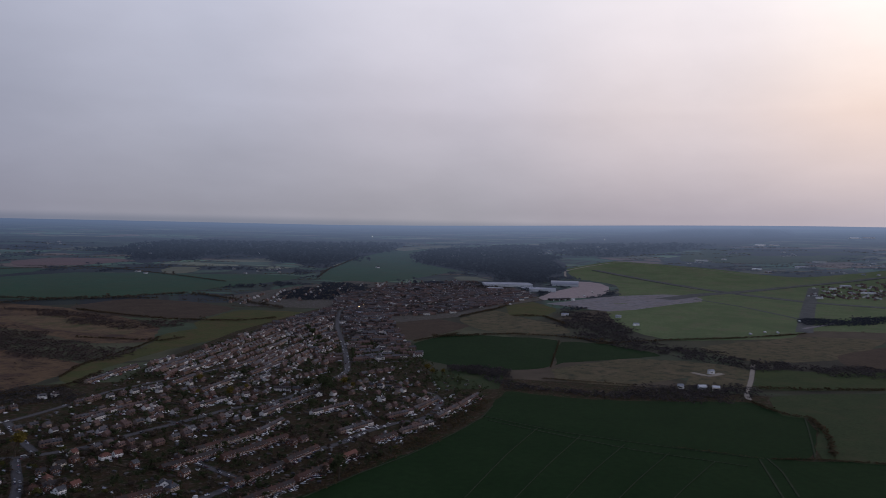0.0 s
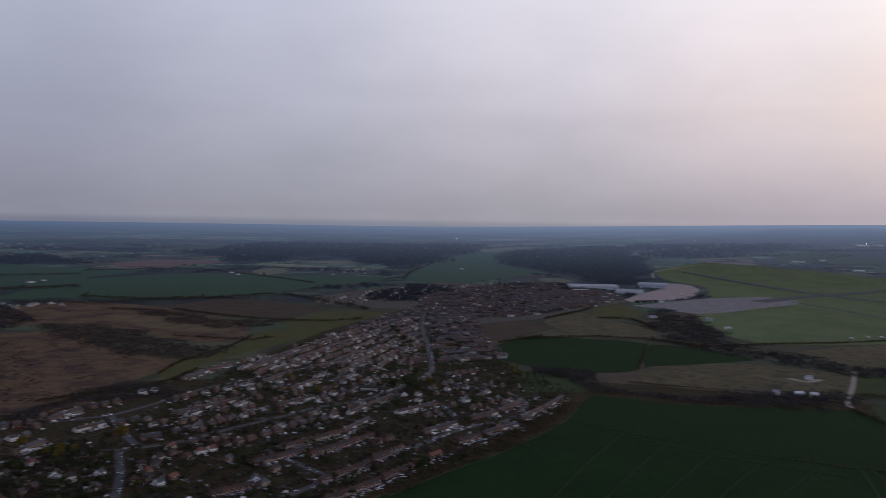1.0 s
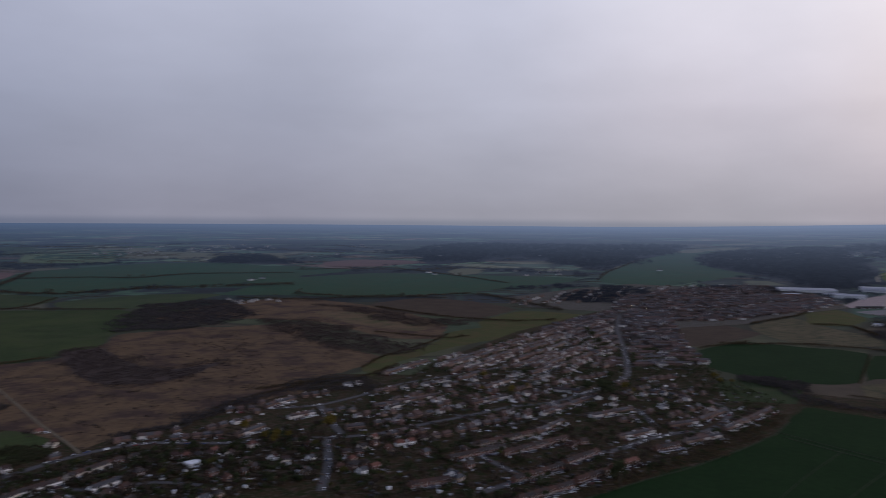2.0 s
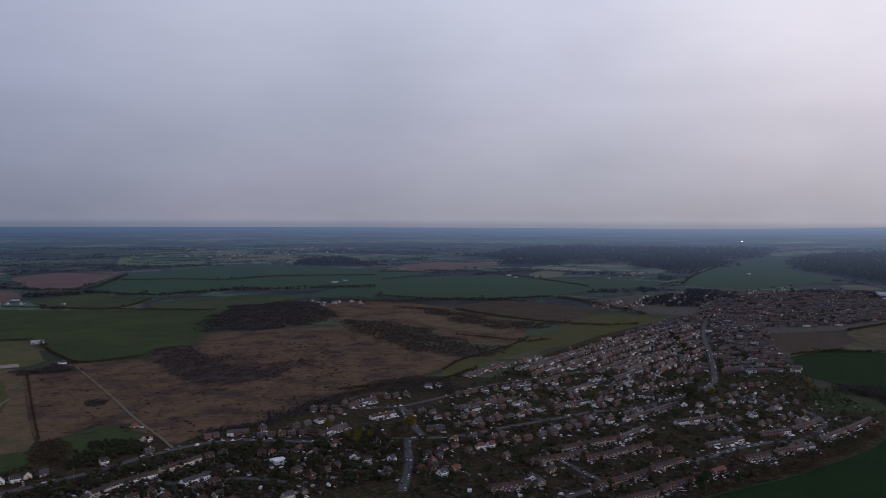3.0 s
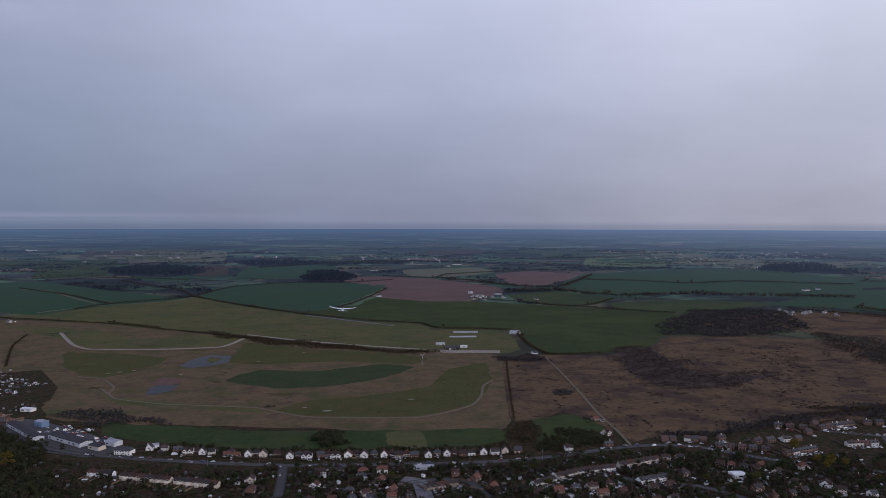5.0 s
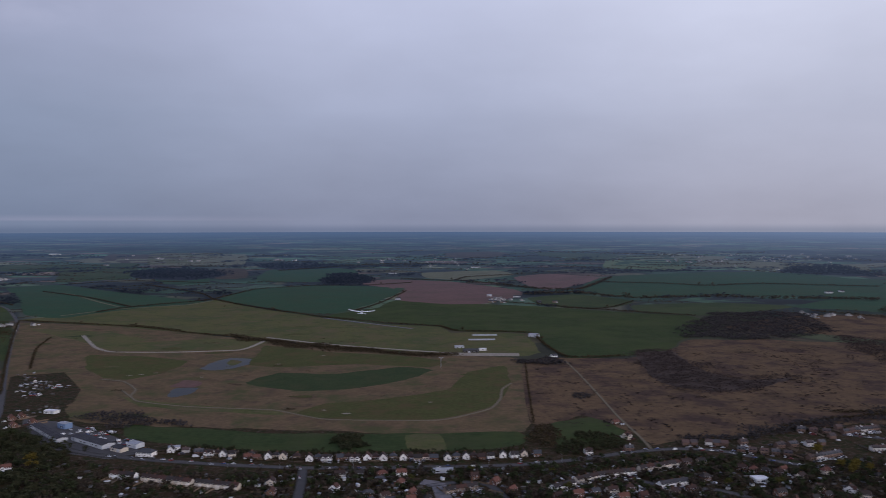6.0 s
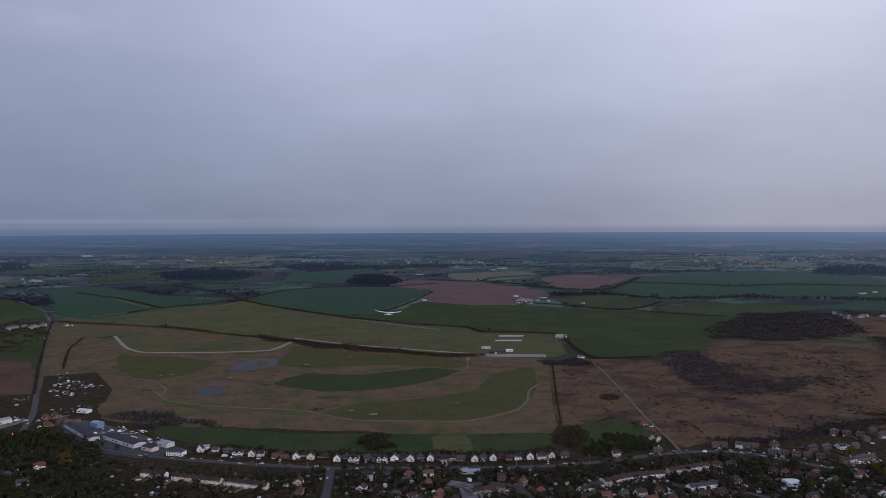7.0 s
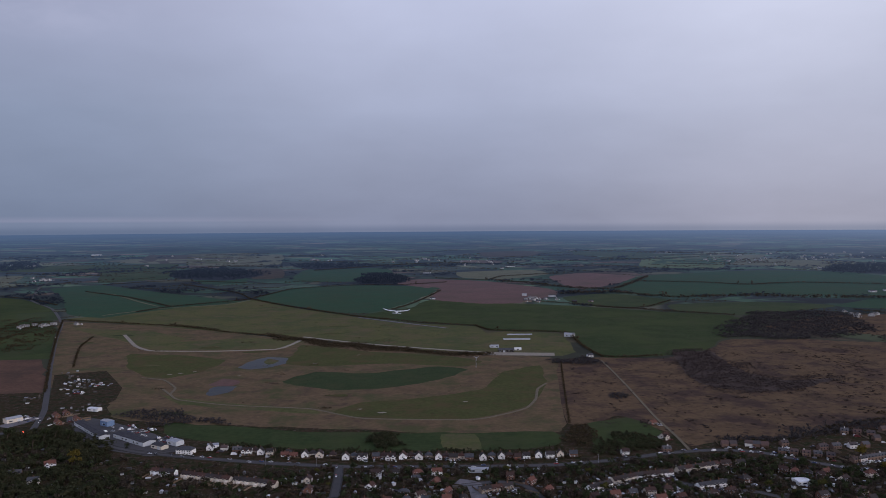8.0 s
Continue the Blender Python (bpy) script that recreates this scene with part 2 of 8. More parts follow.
MATS = dict(
    crop=material("winter_wheat", [(0.0069, 0.0212, 0.00535), (0.0105, 0.0272, 0.00772)], 60, bump=0.1),
    green=material("meadow_green", [(0.0283, 0.043, 0.0163), (0.0376, 0.0527, 0.0202)], 50, bump=0.1, spots=((0.0458, 0.0527, 0.0231), 70, 0.3), patches=((0.0479, 0.0598, 0.0216), 190, 0.5)),
    teal=material("young_cereal", [(0.0249, 0.0581, 0.0296), (0.0321, 0.0657, 0.034)], 70, bump=0.1, spots=((0.0375, 0.0581, 0.0296), 60, 0.3), patches=((0.0321, 0.0561, 0.0282), 200, 0.5)),
    grass=material("airfield_grass", [(0.0853, 0.113, 0.0507), (0.111, 0.141, 0.0656)], 60, bump=0.1, spots=((0.104, 0.109, 0.0592), 60, 0.3), patches=((0.0762, 0.104, 0.0464), 160, 0.5)),
    olive=material("rough_pasture", [(0.0591, 0.0643, 0.0256), (0.0872, 0.0864, 0.0345), (0.0956, 0.079, 0.0378)], 45, bump=0.15, spots=((0.105, 0.082, 0.046), 55, 0.3), patches=((0.055, 0.068, 0.028), 110, 0.45)),
    fairway=material("mown_fairway", [(0.0293, 0.0435, 0.019), (0.0387, 0.0525, 0.0224)], 30, bump=0.05, spots=((0.0471, 0.0508, 0.024), 40, 0.3)),
    lush=material("spring_meadow", [(0.0518, 0.0576, 0.0208), (0.0691, 0.0692, 0.0258)], 40, bump=0.1, spots=((0.0766, 0.0596, 0.0276), 45, 0.35)),
    runway=material("worn_runway", [(0.0718, 0.0755, 0.0736), (0.0936, 0.096, 0.092)], 40, rough=0.9, fine=2.0, bump=0.01, spots=((0.0562, 0.0602, 0.0561), 25, 0.3)),
    tan=material("dry_rough_grass", [(0.0922, 0.0637, 0.0378), (0.129, 0.0881, 0.0514), (0.09, 0.0701, 0.036)], 45, bump=0.2, spots=((0.0691, 0.067, 0.0308), 55, 0.35), patches=((0.076, 0.0531, 0.036), 30, 0.3)),
    heath=material("brown_heath", [(0.0709, 0.048, 0.0292), (0.118, 0.0766, 0.044), (0.0882, 0.0574, 0.0339)], 60, bump=0.15, spots=((0.0365, 0.026, 0.0198), 11, 0.14), patches=((0.0559, 0.0364, 0.0292), 70, 0.45)),
    scrub=material("dark_scrub_ground", [(0.0679, 0.0529, 0.0468), (0.102, 0.0757, 0.0647)], 25, bump=0.4),
    plough=material("ploughed_red_soil", [(0.115, 0.068, 0.06), (0.145, 0.086, 0.075)], 60, bump=0.15, patches=((0.1, 0.068, 0.056), 120, 0.4)),
    rough=material("rough_brown_grass", [(0.0653, 0.0578, 0.0341), (0.0913, 0.0763, 0.0443), (0.0598, 0.0626, 0.0309)], 35, bump=0.2, spots=((0.0391, 0.0416, 0.0247), 22, 0.35), patches=((0.109, 0.0868, 0.0534), 70, 0.35)),
    redsoil=material("red_brown_soil", [(0.085, 0.05, 0.036), (0.115, 0.066, 0.047)], 40, bump=0.15, patches=((0.07, 0.046, 0.034), 60, 0.4)),
    # far garden ground, paler than garden: haze lift put into the colour
    plots=material("hazed_garden_plots", [(0.05, 0.052, 0.04), (0.075, 0.068, 0.055), (0.06, 0.05, 0.045)], 18, bump=0.2, spots=((0.12, 0.11, 0.105), 8, 0.3)),
    brown=material("fallow_soil", [(0.0475, 0.0348, 0.0253), (0.0673, 0.0494, 0.0347)], 50, bump=0.15),
    pale=material("bleached_grass", [(0.1, 0.1, 0.06), (0.13, 0.125, 0.08)], 40, bump=0.1),
    garden=material("garden_ground", [(0.0131, 0.0178, 0.00666), (0.0279, 0.0237, 0.0104), (0.0426, 0.0252, 0.0155), (0.0246, 0.0266, 0.00962)], 11, bump=0.3, spots=((0.082, 0.0607, 0.0503), 5, 0.2), patches=((0.0164, 0.0237, 0.0074), 14, 0.35)),
    asphalt=material("asphalt_road", [(0.0494, 0.0462, 0.0464), (0.0639, 0.0594, 0.0583)], 12, rough=0.85, fine=0.6, bump=0.01),
    concrete=material("old_concrete", [(0.0978, 0.0952, 0.106), (0.147, 0.139, 0.147), (0.112, 0.107, 0.112)], 30, rough=0.85, fine=1.5, bump=0.01, spots=((0.0734, 0.0685, 0.0734), 18, 0.3), patches=((0.128, 0.11, 0.115), 60, 0.5)),
    paving=material("grey_paving", [(0.0533, 0.051, 0.0499), (0.0701, 0.0664, 0.0634)], 6, rough=0.9, fine=0.7, bump=0.01),
    apron=material("pink_concrete_apron", [(0.212, 0.167, 0.16), (0.255, 0.2, 0.191)], 25, rough=0.85, fine=2.0, bump=0.01),
    track=material("pale_gravel_track", [(0.212, 0.187, 0.153), (0.281, 0.246, 0.204)], 8, bump=0.05),
    tram=material("wheel_worn_crop", [(0.0249, 0.0362, 0.0207), (0.0404, 0.0474, 0.0293)], 9, bump=0.05),
    dirt=material("trodden_path", [(0.118, 0.1, 0.0685), (0.156, 0.128, 0.0913)], 6, bump=0.05),
    wood=material("bare_woodland", [(0.0486, 0.0439, 0.0444), (0.0762, 0.0668, 0.0651), (0.0579, 0.0543, 0.0513)], 60, island=0.08, bump=0.2),
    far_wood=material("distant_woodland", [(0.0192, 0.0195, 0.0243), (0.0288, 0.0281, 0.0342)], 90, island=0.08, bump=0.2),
    tussock=material("heather_tussocks", [(0.037, 0.0285, 0.0254), (0.0526, 0.0389, 0.0332)], 20, island=0.15, bump=0.2),
    evergreen=material("evergreen_leaves", [(0.036, 0.042, 0.022), (0.06, 0.062, 0.032), (0.066, 0.055, 0.03)], 9, island=0.25, bump=0.2),
    hedge=material("hedge_leaves", [(0.0606, 0.0486, 0.0273), (0.0928, 0.0661, 0.0385)], 14, island=0.2, bump=0.2),
)


def leafy(m, share=0.5):
    """Twigs and leaves let light through."""
    n, l = m.node_tree.nodes, m.node_tree.links
    b = n["Principled BSDF"]
    thin = n.new("ShaderNodeBsdfTranslucent")
    l.new(b.inputs["Base Color"].links[0].from_socket, thin.inputs[0])
    mix = n.new("ShaderNodeMixShader")
    mix.inputs[0].default_value = share
    l.new(b.outputs[0], mix.inputs[1])
    l.new(thin.outputs[0], mix.inputs[2])
    l.new(mix.outputs[0], n["Material Output"].inputs[0])


def soft_shade(m, share=0.65):
    """Light on a mass of fine twigs comes mostly from above: their faces are turned towards the sky."""
    n, l = m.node_tree.nodes, m.node_tree.links
    geo = n.new("ShaderNodeNewGeometry")
    mixv = n.new("ShaderNodeMix")
    mixv.data_type = "VECTOR"
    mixv.inputs[0].default_value = share
    l.new(geo.outputs["Normal"], mixv.inputs[4])
    mixv.inputs[5].default_value = (0, 0, 1)
    unit = n.new("ShaderNodeVectorMath")
    unit.operation = "NORMALIZE"
    l.new(mixv.outputs[1], unit.inputs[0])
    l.new(unit.outputs[0], n["Principled BSDF"].inputs["Normal"])


for key_ in ("wood", "hedge", "evergreen", "scrub", "tussock"):
    leafy(MATS[key_], 0.35)
    soft_shade(MATS[key_])
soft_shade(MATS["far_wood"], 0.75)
# colour of the painted haze, and its factors towards the sunset
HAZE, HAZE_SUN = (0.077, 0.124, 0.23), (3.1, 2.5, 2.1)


def true_distance(n, l, geo):
    """The far country is drawn in towards the camera: the distance at which it really lies."""
    ln = n.new("ShaderNodeVectorMath")
    ln.operation = "LENGTH"
    l.new(geo.outputs["Position"], ln.inputs[0])
    chain = ln.outputs["Value"]
    for op, v in (("SUBTRACT", 2300.0), ("DIVIDE", -2350.0), ("ADD", 1.0), ("MINIMUM", 1.0), ("MAXIMUM", 0.0004), ("LOGARITHM", math.e), ("MULTIPLY", -2350.0), ("ADD", 2300.0)):
        m = n.new("ShaderNodeMath")
        m.operation = op
        m.inputs[1].default_value = v
        l.new(chain, m.inputs[0])
        chain = m.outputs[0]
    return ln.outputs["Value"], chain


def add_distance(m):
    """Turns a material into far backdrop: blue evening haze painted into colour and emission."""
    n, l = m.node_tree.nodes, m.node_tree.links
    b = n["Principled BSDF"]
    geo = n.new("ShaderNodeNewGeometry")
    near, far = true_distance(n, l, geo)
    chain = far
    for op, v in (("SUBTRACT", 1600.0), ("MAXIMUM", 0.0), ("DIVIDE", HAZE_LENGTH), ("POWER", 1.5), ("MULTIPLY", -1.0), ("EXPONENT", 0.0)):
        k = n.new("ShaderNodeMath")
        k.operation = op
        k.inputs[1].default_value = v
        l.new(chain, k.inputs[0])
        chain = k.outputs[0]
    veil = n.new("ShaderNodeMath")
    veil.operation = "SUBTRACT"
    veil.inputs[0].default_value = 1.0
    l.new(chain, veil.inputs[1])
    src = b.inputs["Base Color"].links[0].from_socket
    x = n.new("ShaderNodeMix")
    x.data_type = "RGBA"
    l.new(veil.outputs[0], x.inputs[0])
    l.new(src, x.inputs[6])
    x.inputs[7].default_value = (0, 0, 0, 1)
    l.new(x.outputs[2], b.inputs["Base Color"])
    # the painted haze is brighter towards the sunset
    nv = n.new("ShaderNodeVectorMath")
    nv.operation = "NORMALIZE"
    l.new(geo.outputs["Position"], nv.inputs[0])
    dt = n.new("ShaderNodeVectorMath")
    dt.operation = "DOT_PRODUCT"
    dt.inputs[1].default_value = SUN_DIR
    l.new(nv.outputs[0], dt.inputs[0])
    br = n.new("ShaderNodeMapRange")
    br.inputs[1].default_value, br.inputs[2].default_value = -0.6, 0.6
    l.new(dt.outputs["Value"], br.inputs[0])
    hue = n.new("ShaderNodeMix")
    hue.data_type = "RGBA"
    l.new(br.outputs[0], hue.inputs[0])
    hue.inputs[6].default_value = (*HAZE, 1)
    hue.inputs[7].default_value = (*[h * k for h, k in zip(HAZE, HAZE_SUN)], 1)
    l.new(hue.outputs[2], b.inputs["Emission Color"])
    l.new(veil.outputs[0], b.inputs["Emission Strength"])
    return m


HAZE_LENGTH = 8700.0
# far versions of the ground materials, with the haze painted in
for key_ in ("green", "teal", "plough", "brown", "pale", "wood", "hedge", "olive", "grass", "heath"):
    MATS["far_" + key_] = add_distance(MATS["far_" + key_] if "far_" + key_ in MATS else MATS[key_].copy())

# ---- the ground: one sheet, level round the town, rising gently to low hills on the horizon ----
REACH, FLAT = 4649.0, 2300.0


def land(x, y):
    """Height of the ground."""
    r = math.hypot(x, y)
    if r <= FLAT:
        return 0.0
    far = FLAT - 2350.0 * math.log(max(1e-4, 1.0 - (r - FLAT) / 2350.0))
    # a low ridge behind the airfield
    side = min(1.0, max(0.0, (math.degrees(math.atan2(x, y)) - 52.0) / 42.0))
    out = min(1.0, max(0.0, (r - 2800.0) / 1800.0))
    rim = min(1.0, max(0.0, (r - 3600.0) / 1040.0))
    hills = min(1.0, max(0.0, (math.degrees(math.atan2(x, y)) - 8.0) / 34.0))
    return 225.0 * (1.0 - r / far) + (5.0 + 2.0 * hills * hills * (3 - 2 * hills)) * rim * rim * (3 - 2 * rim) + 62.0 * side * side * (3 - 2 * side) * out * out * (3 - 2 * out)


def link_mesh(name, verts, faces, mats, parent=None, label="", index=None, smooth=False):
    me = bpy.data.meshes.new(name)
    me.from_pydata(verts, [], faces)
    for m in mats if isinstance(mats, (list, tuple)) else [mats]:
        me.materials.append(m)
    if index is not None:
        me.polygons.foreach_set("material_index", index)
    if smooth:
        me.polygons.foreach_set("use_smooth", [True] * len(me.polygons))
    me.update()
    ob = new(name, me)
    ob.parent = parent
    if label:
        ob["label"] = label
    return ob


def part(name, bm, mat, parent, label=""):
    me = bpy.data.meshes.new(name)
    bm.to_mesh(me)
    bm.free()
    for m in mat if isinstance(mat, (list, tuple)) else [mat]:
        me.materials.append(m)
    ob = new(name, me)
    ob.parent = parent
    if label:
        ob["label"] = label
    return ob


def one(n):
    v = n.new("ShaderNodeValue")
    v.outputs[0].default_value = 1.0
    return v.outputs[0]


def country_material(name, haze):
    """Far countryside: a patchwork of fields with dark hedges, woods and bare soil. haze: the far distance, with
    evening haze painted in as glow.
    """
    m = bpy.data.materials.new(name)
    m.use_nodes = True
    n, l = m.node_tree.nodes, m.node_tree.links
    b = n["Principled BSDF"]
    b.inputs["Roughness"].default_value = 0.95
    b.inputs["Specular IOR Level"].default_value = 0.1
    geo = n.new("ShaderNodeNewGeometry")
    near, far = true_distance(n, l, geo)
    ratio = n.new("ShaderNodeMath")
    ratio.operation = "DIVIDE"
    l.new(far, ratio.inputs[0])
    l.new(near, ratio.inputs[1])
    true = n.new("ShaderNodeVectorMath")
    true.operation = "SCALE"
    l.new(geo.outputs["Position"], true.inputs[0])
    l.new(ratio.outputs[0] if haze else one(n), true.inputs["Scale"])
    place = true.outputs[0]
    warpn = n.new("ShaderNodeTexNoise")
    warpn.inputs["Scale"].default_value = 0.004
    l.new(place, warpn.inputs["Vector"])
    mv = n.new("ShaderNodeVectorMath")
    mv.operation = "MULTIPLY_ADD"
    mv.inputs[1].default_value = (190, 190, 0)
    l.new(warpn.outputs["Color"], mv.inputs[0])
    l.new(place, mv.inputs[2])
    flatten = n.new("ShaderNodeVectorMath")
    flatten.operation = "MULTIPLY"
    flatten.inputs[1].default_value = (1, 1, 0)
    l.new(mv.outputs[0], flatten.inputs[0])
    cell = n.new("ShaderNodeTexVoronoi")
    cell.inputs["Scale"].default_value = 1 / 260.0
    l.new(flatten.outputs[0], cell.inputs["Vector"])
    edge = n.new("ShaderNodeTexVoronoi")
    edge.feature = "DISTANCE_TO_EDGE"
    edge.inputs["Scale"].default_value = 1 / 260.0
    l.new(flatten.outputs[0], edge.inputs["Vector"])
    sep = n.new("ShaderNodeSeparateColor")
    l.new(cell.outputs["Color"], sep.inputs[0])
    ramp = n.new("ShaderNodeValToRGB")
    ramp.color_ramp.interpolation = "CONSTANT"
    els = ramp.color_ramp.elements
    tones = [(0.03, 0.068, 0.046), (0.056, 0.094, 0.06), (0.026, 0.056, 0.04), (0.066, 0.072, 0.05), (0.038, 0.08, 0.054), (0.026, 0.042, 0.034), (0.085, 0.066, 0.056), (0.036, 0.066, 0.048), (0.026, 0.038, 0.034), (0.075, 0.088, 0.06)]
    # far tones are lightened: pallor of the haze put into the base colour
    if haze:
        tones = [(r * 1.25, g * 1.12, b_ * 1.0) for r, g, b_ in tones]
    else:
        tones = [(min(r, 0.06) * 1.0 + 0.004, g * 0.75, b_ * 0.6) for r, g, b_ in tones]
    els[0].color = (*tones[0], 1)
    els[1].position, els[1].color = 0.1, (*tones[1], 1)
    for i in range(2, 10):
        els.new(i / 10).color = (*tones[i], 1)
    l.new(sep.outputs[0], ramp.inputs[0])
    grain = n.new("ShaderNodeTexNoise")
    grain.inputs["Scale"].default_value, grain.inputs["Detail"].default_value = 0.02, 8
    l.new(place, grain.inputs["Vector"])
    g = n.new("ShaderNodeMapRange")
    g.inputs[1].default_value, g.inputs[2].default_value, g.inputs[3].default_value, g.inputs[4].default_value = 0.3, 0.7, 0.75, 1.2
    l.new(grain.outputs[0], g.inputs[0])
    mul = n.new("ShaderNodeMix")
    mul.data_type, mul.blend_type = "RGBA", "MULTIPLY"
    mul.inputs[0].default_value = 1
    l.new(ramp.outputs[0], mul.inputs[6])
    l.new(g.outputs[0], mul.inputs[7])
    # hedges along the field edges
    h = n.new("ShaderNodeMapRange")
    h.inputs[1].default_value, h.inputs[2].default_value, h.inputs[3].default_value, h.inputs[4].default_value = 0.02, 0.07, 1.0, 0.0
    l.new(edge.outputs["Distance"], h.inputs[0])
    hm = n.new("ShaderNodeMix")
    hm.data_type = "RGBA"
    l.new(h.outputs[0], hm.inputs[0])
    l.new(mul.outputs[2], hm.inputs[6])
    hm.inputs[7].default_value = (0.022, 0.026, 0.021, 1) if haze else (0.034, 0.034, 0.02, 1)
    # woods in patches
    wn = n.new("ShaderNodeTexNoise")
    wn.inputs["Scale"].default_value, wn.inputs["Detail"].default_value = 0.0022, 6
    l.new(place, wn.inputs["Vector"])
    wr = n.new("ShaderNodeMapRange")
    wr.inputs[1].default_value, wr.inputs[2].default_value = 0.525, 0.56
    l.new(wn.outputs[0], wr.inputs[0])
    wm = n.new("ShaderNodeMix")
    wm.data_type = "RGBA"
    l.new(wr.outputs[0], wm.inputs[0])
    l.new(hm.outputs[2], wm.inputs[6])
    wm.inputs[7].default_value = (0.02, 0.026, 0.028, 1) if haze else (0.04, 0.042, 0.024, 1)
    col = wm.outputs[2]
    if haze:
        # belts of woodland and lighter vales
        for size, lo, hi, c0, c1 in ((1500.0, 0.36, 0.64, 0.4, 1.7), (520.0, 0.36, 0.64, 0.6, 1.45)):
            vn = n.new("ShaderNodeTexNoise")
            vn.inputs["Scale"].default_value, vn.inputs["Detail"].default_value = 1 / size, 4
            l.new(place, vn.inputs["Vector"])
            vr = n.new("ShaderNodeMapRange")
            vr.inputs[1].default_value, vr.inputs[2].default_value, vr.inputs[3].default_value, vr.inputs[4].default_value = lo, hi, c0, c1
            l.new(vn.outputs[0], vr.inputs[0])
            vm = n.new("ShaderNodeMix")
            vm.data_type, vm.blend_type = "RGBA", "MULTIPLY"
            vm.inputs[0].default_value = 1.0
            l.new(col, vm.inputs[6])
            l.new(vr.outputs[0], vm.inputs[7])
            col = vm.outputs[2]
    l.new(col, b.inputs["Base Color"])
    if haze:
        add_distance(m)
    return m


COUNTRY = country_material("countryside", False)
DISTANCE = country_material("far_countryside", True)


def ring(name, rings, mat, label):
    n = 240
    verts, faces = [], []
    for r in rings:
        for i in range(n):
            a = 2 * math.pi * i / n
            x, y = r * math.cos(a), r * math.sin(a)
            verts.append((x, y, land(x, y)))
    for j in range(len(rings) - 1):
        for i in range(n):
            k = (i + 1) % n
            faces.append((j * n + i, (j + 1) * n + i, (j + 1) * n + k, j * n + k))
    if rings[0] < 2:
        faces.append(tuple(reversed(range(n))))
    ob = link_mesh(name, verts, faces, mat)
    return tagged(ob, label, "ground", kind="structure")


SEAM = 2100.0
ring("ground", [1, 150, 400, 800, 1200, 1600, SEAM], COUNTRY, "dark green farmland with hedges round the town")
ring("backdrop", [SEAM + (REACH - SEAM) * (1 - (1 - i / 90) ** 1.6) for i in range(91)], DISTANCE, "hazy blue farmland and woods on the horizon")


def smooth_line(pts, closed=False, steps=4):
    """A rounded line through the corners."""
    n = len(pts)
    out = []
    for i in range(n if closed else n - 1):
        p0 = pts[(i - 1) % n] if closed or i > 0 else pts[0]
        p1, p2 = pts[i], pts[(i + 1) % n]
        p3 = pts[(i + 2) % n] if closed or i + 2 < n else pts[-1]
        for k in range(steps):
            t = k / steps
            q = []
            for a in range(2):
                v = 0.5 * (2 * p1[a] + (p2[a] - p0[a]) * t + (2 * p0[a] - 5 * p1[a] + 4 * p2[a] - p3[a]) * t * t + (3 * p1[a] - p0[a] - 3 * p2[a] + p3[a]) * t ** 3)
                q.append(0.5 * v + 0.5 * (p1[a] * (1 - t) + p2[a] * t))
            out.append(tuple(q))
    if not closed:
        out.append(tuple(pts[-1]))
    return out


LAYER, FIELDS = [0], []


def field(name, pts, mat, label, lift=None, category="field"):
    """A patch of ground with a rounded outline, a hand's breadth above the sheet."""
    LAYER[0] += 1
    up = 0.05 + 0.0025 * LAYER[0] if lift is None else lift
    edge = smooth_line(pts, True, 8) if category not in ("apron", "garden") else list(pts)
    rnd = random.Random(LAYER[0])
    wob = 0.0 if category in ("apron", "bunker") else 6.0
    far = max(math.hypot(*p) for p in edge)
    FIELDS.append(edge)
    bm = bmesh.new()
    vs = [bm.verts.new((x + wob * noise.noise(Vector((x / 30, y / 30, 1.0))) + rnd.uniform(-0.6, 0.6), y + wob * noise.noise(Vector((x / 30, y / 30, 9.0))) + rnd.uniform(-0.6, 0.6), 0)) for x, y in edge]
    f = bm.faces.new(vs)
    bmesh.ops.triangulate(bm, faces=[f])
    if far > FLAT:
        for _ in range(5):
            long = [e for e in bm.edges if e.calc_length() > 130]
            if not long:
                break
            bmesh.ops.subdivide_edges(bm, edges=long, cuts=1, use_grid_fill=False)
            bmesh.ops.triangulate(bm, faces=[f for f in bm.faces if len(f.verts) > 3])
        up += 0.12
    bmesh.ops.recalc_face_normals(bm, faces=bm.faces)
    for v in bm.verts:
        v.co.z = land(v.co.x, v.co.y) + up
    for f in bm.faces:
        if f.normal.z < 0:
            f.normal_flip()
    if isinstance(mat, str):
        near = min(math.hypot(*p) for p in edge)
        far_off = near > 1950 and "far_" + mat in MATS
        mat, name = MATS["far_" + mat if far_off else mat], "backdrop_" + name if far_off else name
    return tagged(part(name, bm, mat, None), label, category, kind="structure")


ROADS, WAYS = [], [0]


